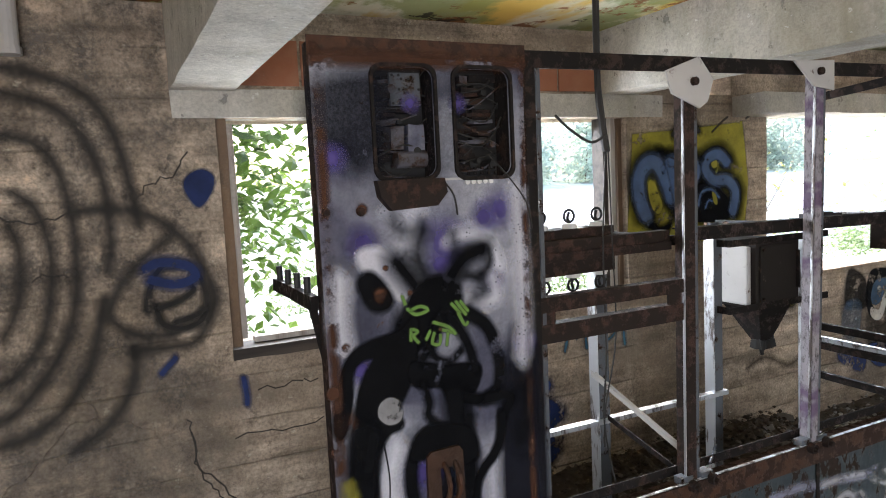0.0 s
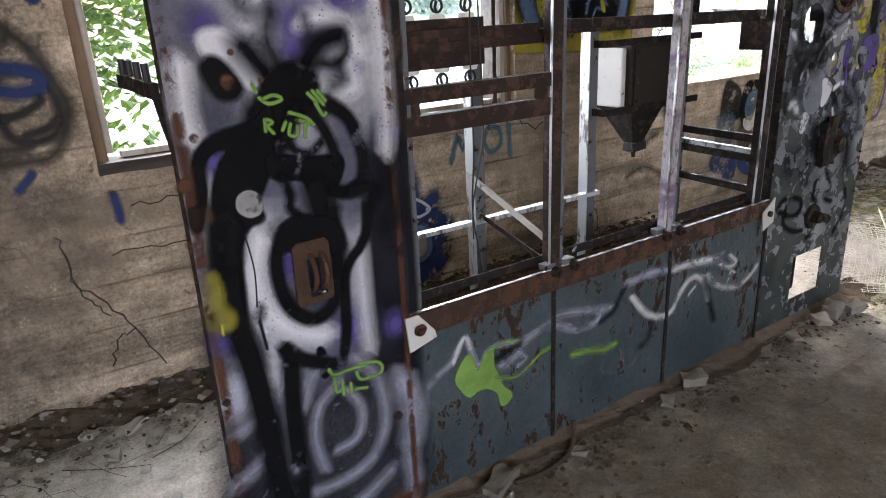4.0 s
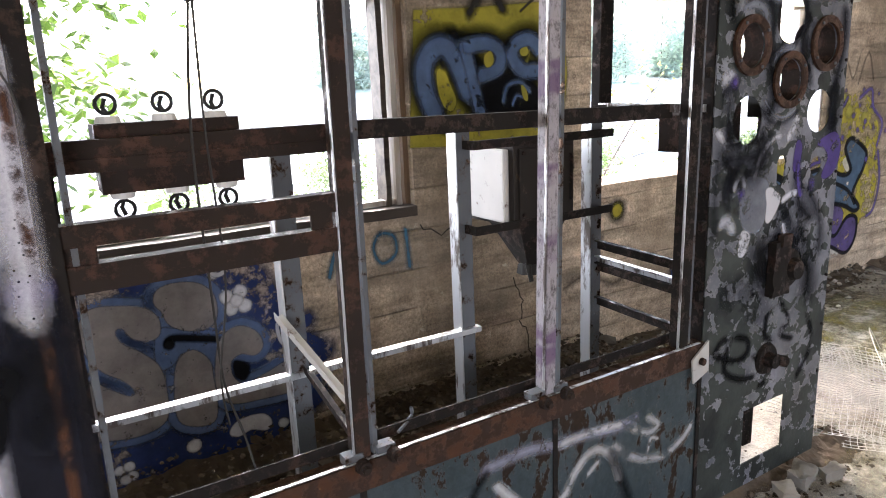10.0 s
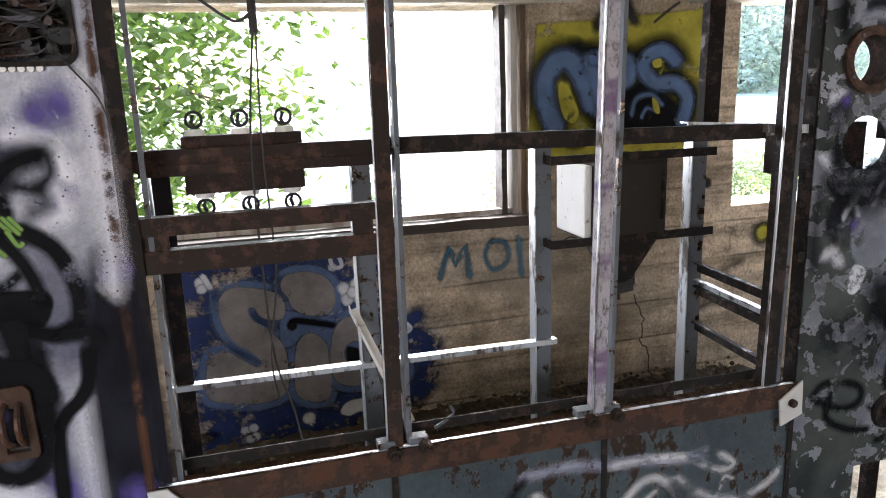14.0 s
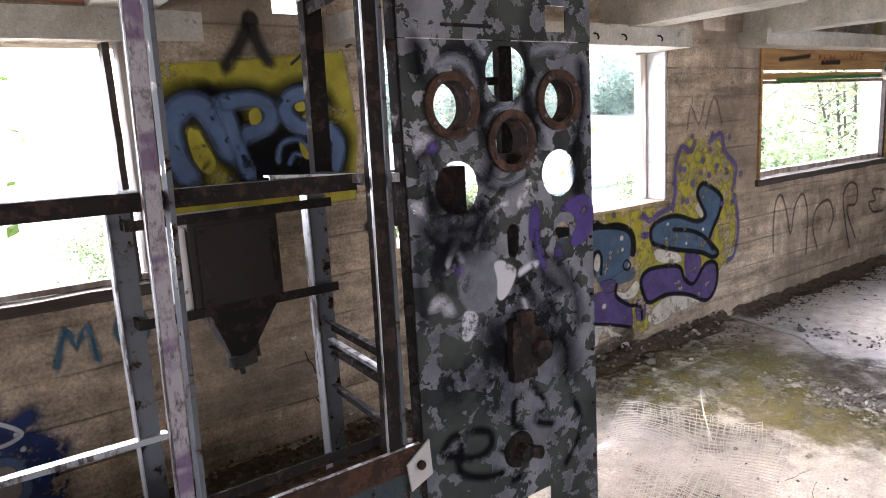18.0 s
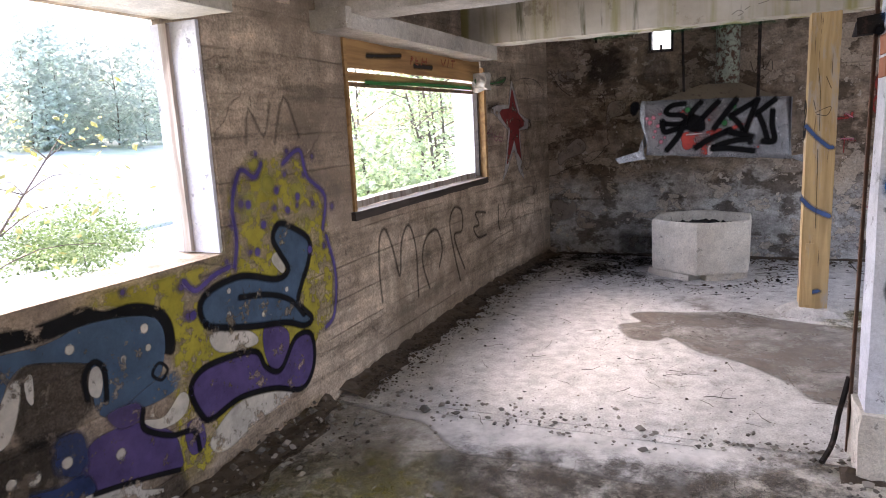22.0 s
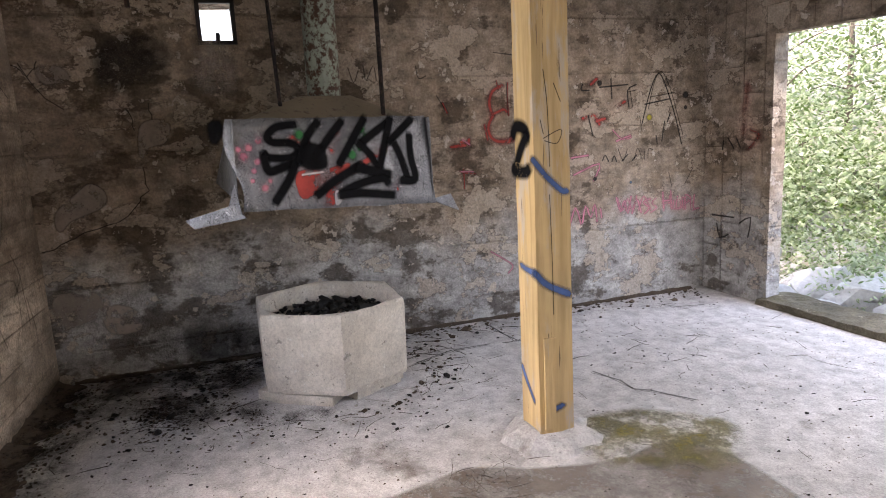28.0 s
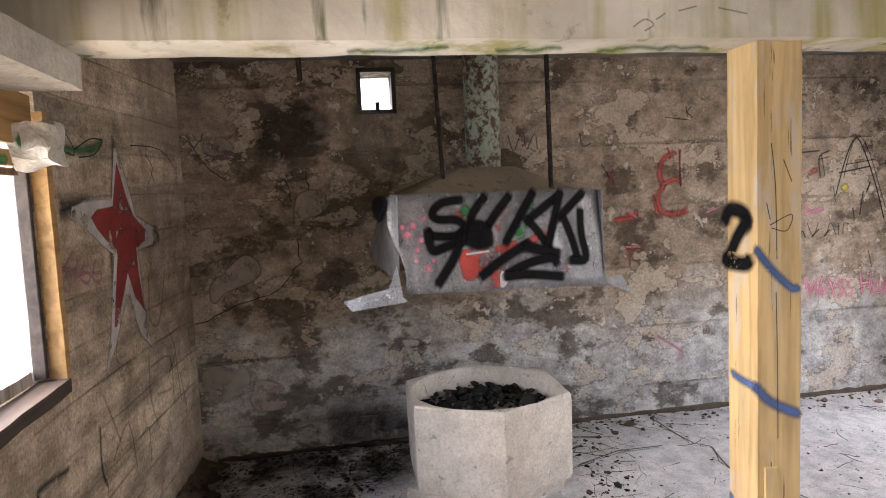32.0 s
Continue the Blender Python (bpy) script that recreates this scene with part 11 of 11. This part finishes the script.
_c = Coat(FLOORNEAR, paint("dirt_front", (0.1, 0.08, 0.06)), "floor_stain", "dark dirt film on the floor")
_c.fill([(5.692, 1.881), (6.021, 1.727), (6.05, 1.302), (5.87, 0.984), (5.852, 0.817), (5.455, 0.736), (5.487, 1.005), (5.521, 1.319), (5.478, 1.679)], 0.25, strength=0.2)
_c.done()
_c = Coat(FLOORFACE, paint("moss_patch", (0.2, 0.175, 0.06)), "floor_stain", "yellow-green moss film on the floor")
_c.fill([(8.84, -0.052), (8.811, -0.367), (8.623, -0.519), (8.502, -0.345), (8.58, 0.002)], 0.1, strength=0.75)
_c.fill([(8.913, 0.051), (8.96, -0.22), (8.819, -0.417), (8.621, -0.557), (8.358, -0.307), (8.49, -0.036), (8.587, 0.13)], 0.06, strength=0.9)
_c.fill([(8.913, 0.051), (8.96, -0.22), (8.819, -0.417), (8.621, -0.557), (8.358, -0.307), (8.49, -0.036), (8.587, 0.13)], 0.06, strength=0.9)
_c.done()
_c = Coat(FLOORNEAR, paint("moss_near", (0.2, 0.175, 0.06)), "floor_stain", "yellow-green moss film on the dirty floor")
_c.fill([(5.076, 2.666), (5.649, 2.503), (5.842, 2.102), (5.363, 1.717), (4.898, 1.994), (4.782, 2.337)], 0.25, strength=0.95)
_c.fill([(5.137, 1.518), (5.446, 1.318), (5.223, 1.09), (4.947, 1.35)], 0.15, strength=0.7)
_c.fill([(4.981, 2.38), (5.459, 2.382), (5.877, 2.282), (5.838, 1.975), (5.402, 1.694), (5.202, 1.334), (4.909, 1.735), (4.673, 2.137)], 0.2, strength=0.95)
_c.fill([(3.774, 1.58), (4.306, 1.47), (3.457, 1.097), (3.602, 1.314)], 0.15, strength=0.6)
_c.done()
_c = Coat(FLOORNEAR, paint("wet_brown", (0.13, 0.1, 0.075)), "floor_stain", "damp brown film on the floor before the panels")
_c.fill([(0.5, 1.25), (1.4, 1.35), (2.4, 1.35), (3.0, 1.2), (3.2, 0.6), (2.6, 0.1), (1.6, 0.0), (0.7, 0.4)], 0.35, strength=0.85)
_c.done()
_c = Coat(NORTHFACE, paint("crack_wall", (0.03, 0.026, 0.022)), "crack", "jagged cracks in the concrete")
_c.stroke([(0.199, 0.793), (0.215, 0.78), (0.205, 0.757), (0.217, 0.717), (0.223, 0.698), (0.221, 0.671), (0.222, 0.635), (0.212, 0.609), (0.228, 0.595), (0.238, 0.568), (0.242, 0.534), (0.27, 0.509), (0.275, 0.489), (0.295, 0.476), (0.298, 0.45), (0.304, 0.445), (0.324, 0.427)], 0.005, 0.4, per=1, strength=0.9)
_c.stroke([(0.089, 1.683), (0.103, 1.697), (0.113, 1.696), (0.119, 1.729), (0.152, 1.736), (0.16, 1.733), (0.18, 1.761), (0.198, 1.753), (0.225, 1.757), (0.243, 1.788), (0.257, 1.808), (0.257, 1.82), (0.285, 1.853)], 0.005, 0.4, per=1, strength=0.9)
_c.stroke([(-0.354, 1.639), (-0.336, 1.622), (-0.299, 1.623), (-0.278, 1.612), (-0.252, 1.608), (-0.213, 1.625), (-0.186, 1.619), (-0.145, 1.643), (-0.116, 1.645)], 0.005, 0.4, per=1, strength=0.9)
_c.stroke([(-0.279, 1.4), (-0.262, 1.414), (-0.251, 1.417), (-0.248, 1.428), (-0.24, 1.422), (-0.226, 1.416), (-0.206, 1.414), (-0.177, 1.417), (-0.165, 1.407)], 0.005, 0.4, per=1, strength=0.9)
_c.stroke([(0.485, 0.865), (0.522, 0.877), (0.555, 0.859), (0.595, 0.861), (0.629, 0.88), (0.674, 0.872), (0.678, 0.88), (0.705, 0.861), (0.739, 0.87)], 0.005, 0.4, per=1, strength=0.9)
_c.stroke([(0.378, 0.677), (0.424, 0.692), (0.482, 0.685), (0.528, 0.685), (0.572, 0.671), (0.614, 0.677), (0.67, 0.676), (0.716, 0.679), (0.752, 0.697)], 0.005, 0.4, per=1, strength=0.9)
_c.stroke([(0.211, 0.738), (0.22, 0.692), (0.225, 0.658), (0.219, 0.632), (0.228, 0.585), (0.245, 0.561), (0.272, 0.551), (0.292, 0.521), (0.322, 0.486), (0.334, 0.447), (0.371, 0.417), (0.378, 0.388), (0.4, 0.354), (0.43, 0.292), (0.442, 0.248), (0.471, 0.202), (0.494, 0.147)], 0.006, 0.4, per=1, strength=0.9)
_c.stroke([(0.407, 0.347), (0.367, 0.326), (0.354, 0.337), (0.333, 0.318), (0.327, 0.316), (0.321, 0.273), (0.298, 0.26), (0.305, 0.228), (0.289, 0.204)], 0.006, 0.4, per=1, strength=0.9)
_c.stroke([(3.042, 0.6), (3.055, 0.551), (3.075, 0.528), (3.083, 0.489), (3.104, 0.465), (3.09, 0.444), (3.095, 0.403), (3.092, 0.367), (3.075, 0.361), (3.095, 0.325), (3.12, 0.314), (3.128, 0.282), (3.136, 0.259), (3.133, 0.23), (3.137, 0.178), (3.157, 0.158), (3.152, 0.127)], 0.006, 0.4, per=1)
_c.stroke([(2.51, 0.952), (2.524, 0.927), (2.566, 0.925), (2.588, 0.909), (2.621, 0.885), (2.652, 0.907), (2.68, 0.919), (2.692, 0.926), (2.727, 0.917)], 0.006, 0.4, per=1)
_c.stroke([(3.111, 1.898), (3.195, 1.958), (3.237, 1.982)], 0.012, 0.4)
_c.stroke([(3.387, 1.974), (3.447, 2.0), (3.536, 2.01)], 0.012, 0.4)
_c.done()
_c = Coat(EASTFACE, paint("crack_east", (0.03, 0.026, 0.022)), "crack", "cracks in the plaster")
_c.stroke([(2.639, 2.029), (2.583, 1.91), (2.524, 1.824), (2.431, 1.752)], 0.005, 0.4, per=1)
_c.done()
